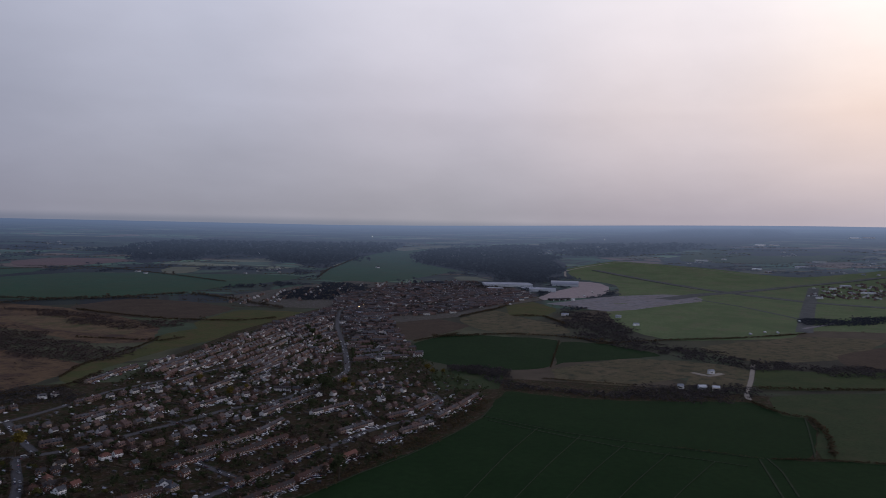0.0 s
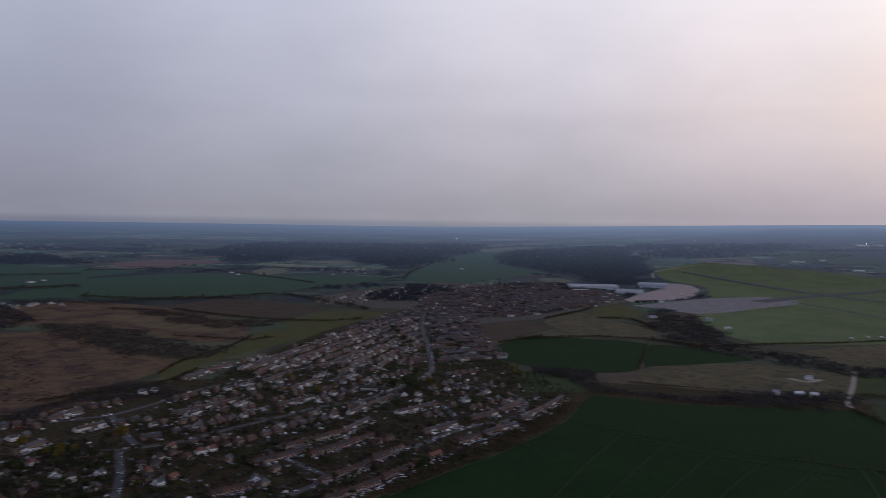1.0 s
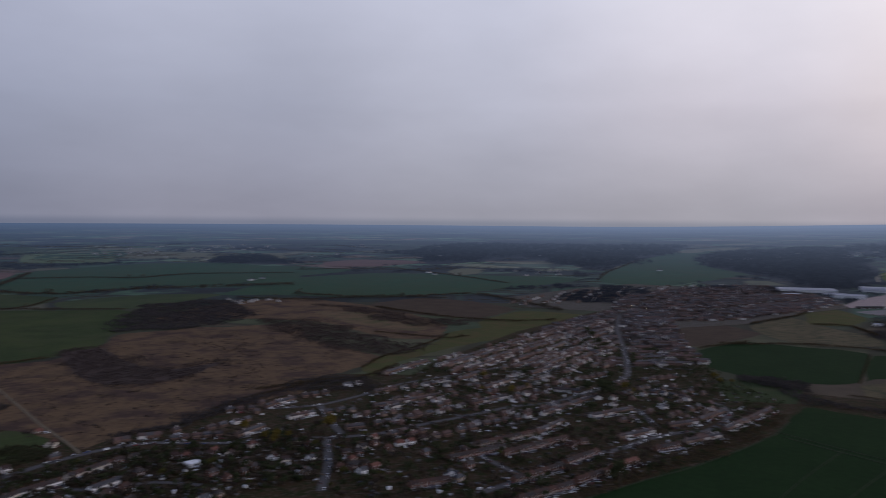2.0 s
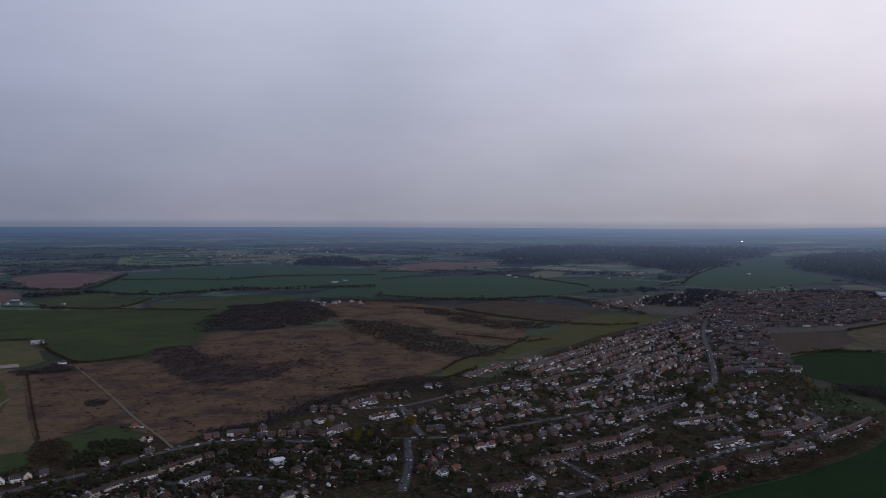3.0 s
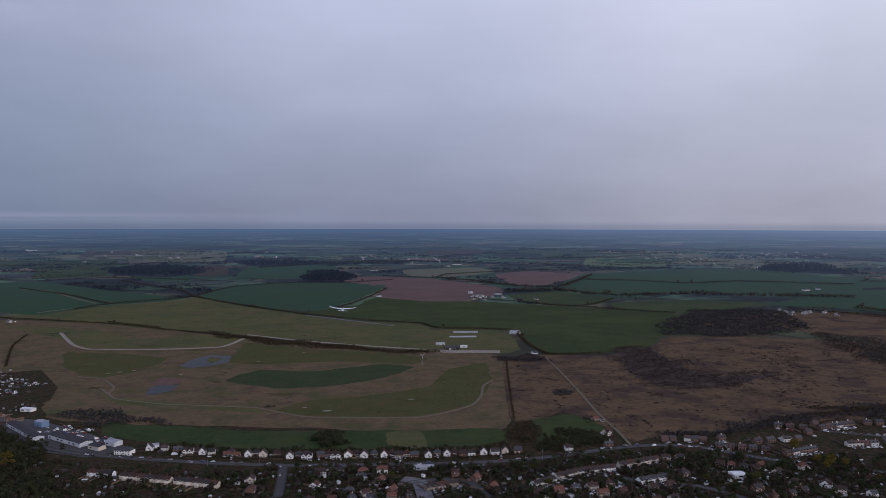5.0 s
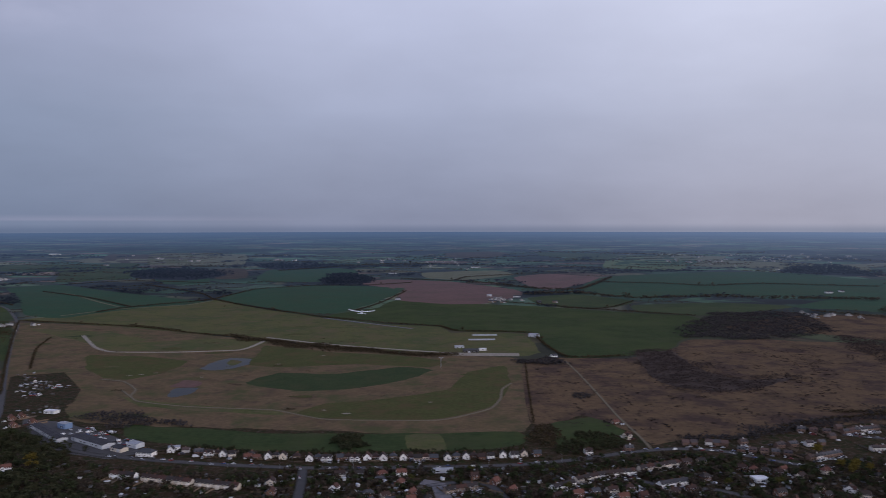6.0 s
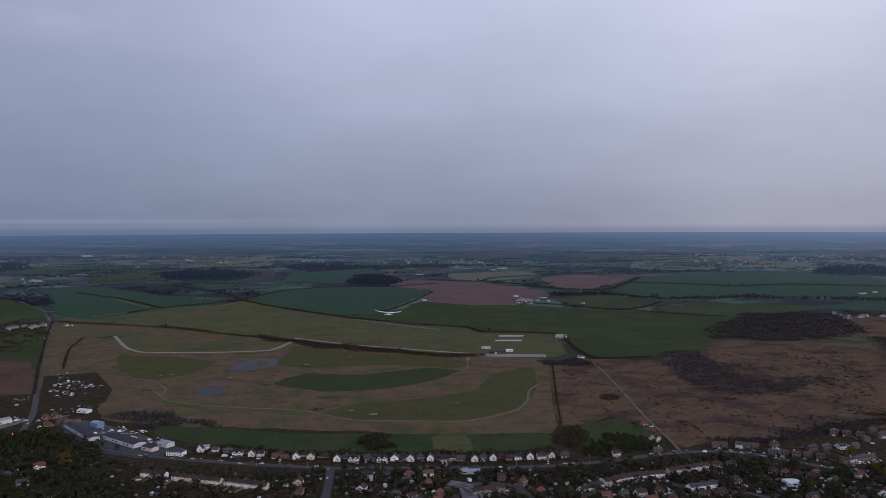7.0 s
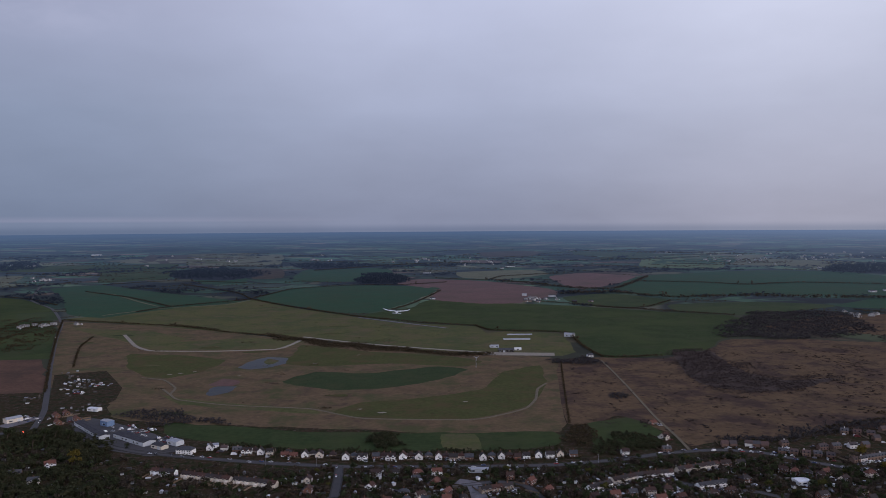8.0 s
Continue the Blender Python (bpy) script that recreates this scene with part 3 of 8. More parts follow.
def road(name, pts, width, mat, label, lift=0.42, category="road", footway=0.0):
    """A made way: a band with thickness along a line."""
    line = smooth_line(pts, False, 4)
    if mat == "asphalt":
        width *= 0.88
    verts, faces = [], []
    n = len(line)
    WAYS[0] += 1
    lift += 0.004 * WAYS[0]
    for i, (x, y) in enumerate(line):
        a, b = line[max(0, i - 1)], line[min(n - 1, i + 1)]
        d = Vector((b[0] - a[0], b[1] - a[1]))
        d = d.normalized() if d.length else Vector((1, 0))
        nx, ny = -d.y * width / 2, d.x * width / 2
        z = land(x, y) + lift
        verts += [(x + nx, y + ny, z), (x - nx, y - ny, z), (x + nx, y + ny, z - 0.9), (x - nx, y - ny, z - 0.9)]
        if i:
            o = 4 * i
            faces += [(o - 4, o - 3, o + 1, o), (o - 2, o - 4, o, o + 2), (o - 3, o - 1, o + 3, o + 1)]
        if width > 4.5:
            ROADS.append((x, y, width / 2))
    ob = tagged(link_mesh(name, verts, faces, MATS[mat]), label, category, kind="structure")
    if footway:
        for s in (-1, 1):
            verts, faces = [], []
            for i, (x, y) in enumerate(line):
                a, b = line[max(0, i - 1)], line[min(n - 1, i + 1)]
                d = Vector((b[0] - a[0], b[1] - a[1])).normalized()
                z = land(x, y) + lift + 0.14
                for o in (width / 2 - 0.05, width / 2 + footway):
                    verts += [(x - d.y * s * o, y + d.x * s * o, z), (x - d.y * s * o, y + d.x * s * o, z - 1.0)]
                if i:
                    k = 4 * i
                    faces += [(k - 4, k - 2, k + 2, k) if s < 0 else (k - 4, k, k + 2, k - 2), (k - 3, k - 4, k, k + 1), (k - 2, k - 1, k + 3, k + 2)]
            tagged(link_mesh("pavement", verts, faces, MATS["paving"]), "grey paved footway with a kerb", "pavement", kind="structure")
    return ob


# ---- clumps of twigs and leaves, for hedges and woods ----
def tuft_template(seed, n, flat=1.0, leaf=1.0):
    """A loose crown of small ragged leaves and twigs round a few lobes, about 1 m across."""
    rnd = random.Random(seed)
    lobes = [(rnd.uniform(-0.26, 0.26), rnd.uniform(-0.26, 0.26), rnd.uniform(0.3, 0.75), rnd.uniform(0.2, 0.34)) for _ in range(6)]
    v, f = [], []
    for i in range(n):
        lx, ly, lz, lr = lobes[i % 6]
        d = Vector((rnd.gauss(0, 1), rnd.gauss(0, 1), rnd.gauss(0, 1))).normalized()
        p = Vector((lx, ly, lz)) + d * lr * rnd.uniform(0.55, 1.1)
        s = rnd.uniform(0.09, 0.19) * leaf
        u = d.orthogonal().normalized()
        u = (Matrix.Rotation(rnd.uniform(0, 6.3), 3, d) @ u + d * rnd.uniform(-0.4, 0.4)).normalized()
        w = d.cross(u).normalized()
        k = len(v)
        for a, c in ((-1, -0.6), (1, -0.7), (0.8, 0.8), (-0.7, 0.7)):
            q = p + u * a * s * rnd.uniform(0.6, 1.2) + w * c * s * rnd.uniform(0.6, 1.2)
            v.append((q.x, q.y, max(0.0, q.z * flat)))
        f.append((k, k + 1, k + 2, k + 3))
    return np.array(v), np.array(f)


TUFTS_FAR = [tuft_template(i, 17) for i in range(5)]
TUFTS_NEAR = [tuft_template(20 + i, 64, 1.0, 0.75) for i in range(5)]


def scatter(name, places, mat, label, category, near=False):
    """Many clumps in one mesh: (x, y, width, height) each."""
    rnd = random.Random(len(places))
    tufts = TUFTS_NEAR if near else TUFTS_FAR
    vs, fs, base = [], [], 0
    for x, y, w, h in places:
        v, f = tufts[rnd.randrange(5)]
        a = rnd.uniform(0, 6.28)
        c, s = math.cos(a) * w, math.sin(a) * w
        q = np.empty_like(v)
        q[:, 0] = x + v[:, 0] * c - v[:, 1] * s
        q[:, 1] = y + v[:, 0] * s + v[:, 1] * c
        q[:, 2] = land(x, y) + v[:, 2] * h
        vs.append(q)
        fs.append(f + base)
        base += len(v)
    if not vs:
        return None
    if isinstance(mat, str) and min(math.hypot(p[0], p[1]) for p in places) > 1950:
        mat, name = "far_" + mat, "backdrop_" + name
    vs, fs = np.concatenate(vs), np.concatenate(fs)
    me = bpy.data.meshes.new(name)
    me.vertices.add(len(vs))
    me.vertices.foreach_set("co", vs.ravel())
    me.loops.add(fs.size)
    me.loops.foreach_set("vertex_index", fs.ravel().astype(np.int32))
    me.polygons.add(len(fs))
    me.polygons.foreach_set("loop_start", np.arange(0, fs.size, 4, dtype=np.int32))
    me.update(calc_edges=True)
    me.materials.append(MATS[mat] if isinstance(mat, str) else mat)
    return tagged(new(name, me), label, category, kind="stuff")


def inside(x, y, pts):
    odd, n = False, len(pts)
    for i in range(n):
        (x1, y1), (x2, y2) = pts[i], pts[i - 1]
        if (y1 > y) != (y2 > y) and x < (x2 - x1) * (y - y1) / (y2 - y1) + x1:
            odd = not odd
    return odd


def wood(pts, label, step=11.0, width=(9, 16), height=(7, 13), mat="wood", gaps=0.1, name="woodland", category="woods"):
    """Trees or bushes over a patch: ragged at the edge, where they stand lower and thinner."""
    rnd = random.Random(int(abs(pts[0][0])))
    edge = smooth_line(pts, True, 4)
    xs, ys = [p[0] for p in edge], [p[1] for p in edge]
    span = min(max(xs) - min(xs), max(ys) - min(ys))
    rag = min(4.0 * step, 0.22 * span)
    pool = rag * 3
    out = []
    if step > 9.5:
        field("woodland_floor", pts, "wood", "dark leaf-covered ground under bare trees", category="woods")
    if step <= 9.5:
        step, width = step * 0.6, (width[0] * 0.75, width[1] * 0.75)
    else:
        step, width = step * 0.8, (width[0] * 0.8, width[1] * 0.8)
    x = min(xs) - rag
    while x < max(xs) + rag:
        y = min(ys) - rag
        while y < max(ys) + rag:
            px, py = x + rnd.uniform(-0.5, 0.5) * step, y + rnd.uniform(-0.5, 0.5) * step
            wx = px + rag * (noise.noise(Vector((px / pool, py / pool, 2.0))) * 1.5 + rnd.gauss(0, 0.22))
            wy = py + rag * (noise.noise(Vector((px / pool, py / pool, 7.0))) * 1.5 + rnd.gauss(0, 0.22))
            thin = noise.noise(Vector((px / (6 * step), py / (6 * step), 5.0)))
            if inside(wx, wy, edge) and math.hypot(px, py) < 4250 and rnd.random() > gaps * (1 + 2.0 * thin):
                rim = sum(inside(wx + a * rag * 0.6, wy + b * rag * 0.6, edge) for a, b in ((1, 0), (-1, 0), (0, 1), (0, -1))) / 4
                k = (0.55 + 0.45 * rim) * (1 + 0.2 * thin)
                out.append((px, py, rnd.uniform(*width) * (0.75 + 0.25 * rim), (0.5 * sum(height) + 0.6 * (rnd.uniform(*height) - 0.5 * sum(height))) * k))
            y += step
        x += step
    return scatter(name, out, mat, label, category, mat == "evergreen")


def hedge(pts, label, width=4.0, height=3.0, step=3.0, trees=0.03, mat="hedge", name="hedge", category="hedge", gaps=0.05):
    rnd = random.Random(int(abs(pts[0][0]) + abs(pts[-1][1])))
    line = smooth_line(pts, False, 4)
    step, out = step * 0.62, []
    for a, b in zip(line, line[1:]):
        d = math.hypot(b[0] - a[0], b[1] - a[1])
        for i in range(max(1, int(d / step))):
            t = (i + rnd.random()) / max(1, int(d / step))
            if rnd.random() < gaps:
                continue
            x, y = a[0] + (b[0] - a[0]) * t + rnd.uniform(-0.3, 0.3) * width, a[1] + (b[1] - a[1]) * t + rnd.uniform(-0.3, 0.3) * width
            k = rnd.uniform(1.8, 3.0) if rnd.random() < trees else rnd.uniform(0.7, 1.25)
            out.append((x, y, width * (1.0 + 0.4 * (k - 1)) * rnd.uniform(0.8, 1.3), height * k))
    return scatter(name, out, mat, label, category)


# ---- the plan: fields, water, ways, woods and hedges ----
MATS["water"] = material("still_water", [(0.016, 0.02, 0.026), (0.026, 0.029, 0.034)], 14, rough=0.4, spots=((0.04, 0.038, 0.028), 9, 0.35))
MATS["water"].node_tree.nodes["Principled BSDF"].inputs["Specular IOR Level"].default_value = 0.06
field("meadow", [(1150 * math.cos(a * 0.5236), 1150 * math.sin(a * 0.5236)) for a in range(12)], "garden", "rough overgrown ground round the town")
field("golf_rough", [(-589, 1242), (-750, 1622), (-848, 1869), (-538, 1750), (-312, 1589), (-123, 1465), (38, 1370), (210, 1315), (201, 1185), (158, 877), (137, 839), (13, 845), (-128, 872), (-206, 886), (-298, 902), (-371, 933), (-431, 1066), (-524, 1111)], "tan", "dry tan rough grass of a golf course", category="field")
field("golf_rough", [(-866, 1914), (-789, 2016), (-698, 2173), (-568, 2258), (-515, 2379), (-362, 2157), (-190, 1944), (-77, 1802), (109, 1728), (125, 1620), (167, 1635), (271, 1596), (261, 1365), (207, 1326), (38, 1382), (-124, 1478), (-241, 1567), (-420, 1665), (-642, 1801)], "olive", "olive rough grass of a golf course", category="field")
field("fairway", [(-773, 1752), (-577, 1683), (-445, 1549), (-354, 1577), (-238, 1544), (-263, 1442), (-483, 1437), (-566, 1526)], "olive", "worn olive fairway beside a gravel track", category="field")
field("fairway", [(-517, 1392), (-413, 1370), (-333, 1318), (-342, 1219), (-378, 1169), (-426, 1191), (-480, 1280)], "lush", "mown green fairway among dry rough", category="field")
field("fairway", [(-228, 1479), (-118, 1406), (37, 1335), (91, 1288), (61, 1238), (-54, 1271), (-176, 1254), (-234, 1283), (-230, 1395)], "lush", "olive-green fairway along a track", category="field")
field("fairway", [(-203, 1135), (-169, 1206), (-83, 1192), (17, 1241), (64, 1214), (24, 1141), (-46, 1083), (-120, 1073), (-178, 1102)], "fairway", "dark green crescent fairway of mown grass", category="field")
field("fairway", [(-111, 936), (-83, 993), (0, 1020), (76, 1068), (118, 1188), (181, 1242), (169, 1102), (138, 990), (101, 938), (46, 902), (-44, 908)], "lush", "broad olive-green fairway bounded by a path", category="field")
field("fairway", [(-350, 1060), (-319, 1031), (-192, 978), (-134, 957), (-131, 940), (-245, 969), (-318, 1005)], "olive", "narrow olive fairway", category="field")
field("fairway", [(-526, 1980), (-455, 2168), (-300, 1954), (-236, 1691), (-360, 1659), (-461, 1779)], "olive", "olive fairway on a gentle rise", category="field")
field("paddock", [(-298, 902), (-211, 881), (-119, 853), (-23, 848), (55, 843), (138, 844), (132, 792), (57, 776), (-87, 784), (-175, 804), (-273, 844)], "green", "dark green back meadows behind houses", category="field")
field("paddock", [(13, 836), (52, 839), (57, 785), (18, 781)], "olive", "pale worn paddock behind houses", category="field")
field("paddock", [(73, 838), (131, 840), (130, 792), (74, 779)], "green", "smooth dark green paddock", category="field")
field("paddock", [(183, 875), (224, 898), (248, 902), (251, 839), (233, 785), (173, 789)], "green", "green meadow beside a lane", category="field")
field("crop_field", [(-163, 1941), (-39, 2124), (14, 2323), (218, 2226), (364, 2157), (470, 2080), (614, 1956), (731, 1881), (721, 1700), (581, 1518), (489, 1371), (396, 1316), (298, 1310), (287, 1447), (285, 1612), (139, 1653), (109, 1738), (-1, 1816)], "green", "big dark green crop field", category="field")
field("bare_patch", [(535, 1643), (587, 1668), (569, 1582), (518, 1552)], "tan", "bare tan patch in a crop field", category="field")
field("crop_field", [(-514, 2412), (-457, 2729), (-276, 2831), (-120, 2818), (55, 2724), (-63, 2200), (-153, 1989), (-294, 2107)], "teal", "blue-green field of young cereal", category="field")
field("ploughed_field", [(-125, 2943), (-3, 3065), (227, 2960), (420, 2659), (417, 2472), (265, 2223), (154, 2214), (14, 2357), (35, 2647)], "plough", "pinkish red ploughed field", category="field")
field("ploughed_field", [(492, 3117), (659, 3241), (824, 3066), (667, 2782), (527, 2634), (490, 2794)], "plough", "pinkish ploughed field between hedges", category="field")
field("crop_field", [(419, 2383), (577, 2481), (711, 2269), (613, 2103), (473, 2094), (418, 2201)], "green", "long green field beside farm buildings", category="field")
field("crop_field", [(626, 2608), (851, 3085), (1364, 3208), (1661, 3043), (1728, 2690), (1485, 2307), (935, 2412), (736, 2351)], "teal", "wide blue-green cereal field", category="field")
field("crop_field", [(672, 2145), (938, 2200), (1102, 2076), (778, 1890), (636, 1980)], "green", "narrow green field above a wood", category="field")
field("crop_field", [(-1127, 2482), (-1283, 2743), (-1157, 2861), (-828, 2582), (-538, 2333), (-636, 2222), (-743, 2046), (-789, 1946), (-911, 2035)], "teal", "blue-green field beside a winding road", category="field")
field("crop_field", [(-950, 1649), (-1443, 2511), (-1216, 2416), (-1025, 2181), (-842, 1808), (-842, 1717)], "green", "green field beside a road", category="field")
field("crop_field", [(-1051, 2058), (-1008, 2152), (-885, 1917), (-945, 1873)], "green", "green strip field", category="field")
field("ploughed_field", [(-788, 1364), (-670, 1362), (-620, 1294), (-518, 1074), (-617, 1065)], "redsoil", "reddish brown ploughed field beside the road", category="field")
field("town_gardens", [(-926, 1607), (-973, 1877), (-918, 1900), (-815, 1758), (-636, 1348), (-771, 1336)], "green", "green paddocks round roadside cottages", category="garden")
field("fallow_field", [(-750, 1622), (-697, 1631), (-572, 1513), (-490, 1280), (-505, 1198), (-576, 1231)], "tan", "dry brown fallow corner with a dark hedge", category="field")
field("fallow_field", [(289, 4159), (529, 4205), (628, 4076), (469, 3947), (305, 3987)], "brown", "brown distant field", category="field")
field("pasture", [(-524, 3420), (-407, 3655), (-146, 3445), (-150, 3031), (-413, 2967), (-515, 3081)], "teal", "hedged blue-green pasture", category="field")
field("pasture", [(-1052, 3435), (-824, 3478), (-667, 2986), (-807, 2894)], "teal", "hedged blue-green pasture", category="field")
field("ploughed_field", [(-775, 3477), (-637, 3520), (-560, 3149), (-668, 3091)], "brown", "brown ploughed field", category="field")
field("pasture", [(137, 3331), (453, 3401), (506, 3207), (295, 3020), (150, 3098)], "pale", "pale grass field", category="field")
field("heath", [(217, 1282), (317, 1309), (390, 1294), (501, 1383), (584, 1496), (748, 1469), (908, 1391), (582, 866), (438, 839), (316, 789), (267, 779), (260, 827), (230, 908), (160, 877)], "heath", "rough brown heath with dark tussocks", category="field")
field("heath", [(680, 1482), (810, 1423), (817, 1239), (809, 1065), (801, 986), (726, 941), (622, 916), (516, 886), (438, 856), (371, 830)], "heath", "rough brown heath with dark tussocks", category="field")
field("scrubland", [(717, 1668), (968, 1856), (1202, 1877), (1252, 1569), (1190, 1307), (1133, 1181), (1005, 1073), (937, 1140), (975, 1397), (881, 1548)], "heath", "brown scrubland with hedges", category="field")
field("pasture", [(718, 931), (801, 986), (954, 1031), (1087, 1117), (1212, 1119), (1366, 1112), (1480, 1087), (1301, 1028), (1097, 998), (942, 979), (790, 934), (693, 874)], "lush", "olive-green pasture beside the town", category="field")
field("fallow_field", [(1273, 1616), (1479, 1650), (1527, 1493), (1476, 1293), (1284, 1236), (1223, 1344), (1214, 1481)], "brown", "brown fallow field", category="field")
field("pasture", [(1229, 1183), (1461, 1261), (1517, 1098), (1295, 1053), (1120, 1033)], "lush", "green pasture with dark hedges", category="field")
field("fallow_field", [(1068, 1575), (1149, 1458), (1145, 1225), (1041, 1172), (1004, 1324)], "tan", "tan strip of rough grass", category="field")
field("crop_field", [(1086, 2081), (1539, 2403), (1899, 2383), (2075, 2173), (2328, 1851), (2318, 1711), (1840, 1683), (1580, 1696), (1341, 1772), (1219, 1959)], "teal", "broad blue-green field below a wood", category="field")
field("crop_field", [(1336, 2411), (1522, 2911), (1796, 2804), (1911, 2528), (1572, 2455)], "teal", "blue-green field among hedges", category="field")
field("ploughed_field", [(1990, 2855), (2198, 2870), (2349, 2694), (2343, 2585), (2066, 2593), (1902, 2691)], "plough", "long pinkish ploughed field", category="field")
field("fallow_field", [(2680, 2997), (2994, 2979), (2969, 2800), (2655, 2784)], "brown", "brown far field at the edge of a wood", category="field")
field("bare_patch", [(2174, 2262), (2297, 2313), (2347, 2226), (2192, 2121), (2085, 2141)], "pale", "pale grass bank below a wood", category="field")
field("hill_meadow", [(2310, 1635), (2612, 1809), (3084, 1985), (3541, 2047), (3742, 1899), (3486, 1884), (3213, 1755), (3024, 1533), (2928, 1397), (2569, 1392), (2309, 1420)], "teal", "sloping green hill meadow between woods", category="field")
field("hill_meadow", [(3503, 2057), (3673, 1992), (3838, 1802), (3680, 1867), (3492, 1955)], "pale", "pale grass strip on a hilltop", category="field")
field("fallow_field", [(1466, 874), (1611, 844), (1534, 697), (1298, 703), (1323, 765)], "brown", "brown fallow field behind houses", category="field")
field("fallow_field", [(1642, 772), (1844, 767), (1741, 649), (1669, 541), (1556, 483), (1458, 572), (1528, 691)], "rough", "brown stubble field edged by trees", category="field")
field("pasture", [(1987, 795), (2127, 786), (1977, 649), (1813, 628), (1761, 691)], "lush", "small green pasture beside houses", category="field")
field("crop_field", [(1264, 683), (1413, 668), (1437, 564), (1451, 475), (1175, 396), (1109, 444), (1099, 520), (1127, 597)], "crop", "dark green crop field behind the town", category="field")
field("crop_field", [(1429, 461), (1459, 399), (1432, 320), (1380, 265), (1222, 387), (1191, 390)], "crop", "dark green narrow field", category="field")
field("fallow_field", [(1154, 386), (1308, 319), (1349, 237), (1246, 181), (1104, 253), (1080, 342)], "rough", "brown rough field with a pale track", category="field")
field("scrubland", [(1349, 237), (1353, 148), (1320, 114), (1179, 105), (1150, 186), (1252, 194)], "rough", "brown rough ground round a yard", category="field")
field("crop_field", [(441, 385), (526, 374), (592, 371), (658, 361), (750, 357), (828, 359), (969, 384), (979, 310), (997, 243), (1082, 92), (1020, 23), (889, 11), (851, 16), (825, 50), (822, 120), (585, 85), (473, 274)], "crop", "huge dark green wheat field with tramlines", category="field")
field("crop_field", [(826, 121), (825, 50), (849, 5), (885, -105), (685, -83), (585, 85)], "crop", "dark green wheat field", category="field")
field("pasture", [(1140, 69), (1212, -18), (1281, -148), (906, -107), (860, 4), (1024, 17), (1031, 55)], "fairway", "dark green pasture beside a tree belt", category="field")
field("crop_field", [(1336, 107), (1375, 22), (1462, -168), (1336, -154), (1238, -18), (1180, 90)], "green", "dark green field behind a tree belt", category="field")
field("airfield", [(3238, 1023), (3583, 910), (3512, 511), (3368, 129), (3827, -420), (2153, -242), (1912, 46), (1760, 84), (1586, 279), (1701, 405), (1990, 523), (2425, 596), (2817, 713), (2939, 891)], "grass", "open green airfield grass", category="field")
field("apron", [(2206, 790), (2441, 820), (2611, 810), (2840, 857), (2851, 813), (2822, 763), (2725, 709), (2595, 673), (2416, 652), (2333, 673), (2269, 720), (2176, 755)], "apron", "pinkish concrete apron in front of hangars", category="apron")
field("apron", [(2092, 718), (2357, 646), (2459, 605), (2600, 496), (2615, 409), (2533, 366), (2445, 356), (2318, 411), (2101, 472), (2008, 521), (2035, 601)], "concrete", "grey concrete airfield apron", category="apron")
field("scrubland", [(1511, 226), (1614, 177), (1804, 53), (1849, -94), (1540, -20), (1411, 109)], "rough", "brown scrubby grass beside an airfield", category="field")
field("fallow_field", [(1589, -11), (1786, -125), (1456, -104), (1464, -20)], "brown", "brown fallow field", category="field")
field("allotments", [(1004, 527), (1099, 520), (1092, 437), (979, 400), (958, 430), (933, 466)], "fairway", "dark green allotment gardens", category="garden")
field("town_gardens", [(600, 755), (830, 899), (1186, 1037), (1661, 1151), (2133, 1311), (2488, 1177), (2525, 991), (2176, 755), (1960, 784), (1658, 784), (1450, 865), (1280, 728), (1103, 579), (929, 472), (966, 418), (850, 372), (753, 365), (654, 371), (531, 377), (435, 385), (357, 442), (355, 548), (503, 736)], "garden", "garden plots between the houses", category="garden")
# the far gardens take the ground colour that is paled for haze
field("town_gardens", [(1230, 990), (1661, 1148), (2133, 1308), (2485, 1175), (2520, 992), (2176, 760), (1960, 788), (1658, 788), (1450, 868), (1330, 800), (1180, 850)], "plots", "garden plots and yards between the houses, paled for distance haze", category="garden")
field("town_gardens", [(1654, 1505), (2053, 1551), (2328, 1520), (2390, 1295), (1730, 1064), (1610, 1115), (1541, 1306)], "plots", "garden plots between the houses", category="garden")
field("town_gardens", [(-481, 806), (-467, 946), (-432, 957), (-360, 911), (-267, 824), (-177, 788), (-86, 772), (23, 766), (135, 772), (249, 770), (302, 801), (404, 812), (539, 856), (576, 793), (381, 472), (-20, 537), (-257, 547), (-331, 551)], "garden", "garden plots between the houses", category="garden")
field("green_bank", [(-407, 698), (-371, 728), (-361, 799), (-311, 758), (-249, 705), (-233, 646), (-266, 567), (-334, 571)], "garden", "overgrown dark bank with trees", category="field")
field("allotments", [(-563, 1203), (-493, 1233), (-422, 1102), (-400, 1024), (-410, 955), (-456, 959)], "garden", "brown and green allotment gardens with sheds", category="garden")
field("works_yard", [(-424, 937), (-368, 917), (-270, 835), (-247, 796), (-272, 770), (-357, 829)], "asphalt", "dark asphalt yard of the industrial units", category="yard")
field("town_gardens", [(-634, 1066), (-516, 1074), (-425, 879), (-494, 828)], "garden", "dark gardens beside the junction", category="garden")
field("pond", [(-295, 1253), (-288, 1303), (-266, 1345), (-229, 1331), (-227, 1283), (-245, 1249), (-272, 1232)], "water", "shallow grey pond with a grass island", category="water")
field("pond_island", [(-269, 1302), (-261, 1328), (-241, 1305), (-250, 1274)], "olive", "small grass island in a pond", category="island")
field("pond", [(-296, 1059), (-295, 1099), (-263, 1100), (-266, 1064), (-280, 1044)], "water", "small blue pond with a muddy shore", category="water")
field("pond_shore", [(-304, 1115), (-294, 1162), (-269, 1144), (-270, 1105), (-292, 1106)], "plough", "red mud bank beside a pond", category="bank")
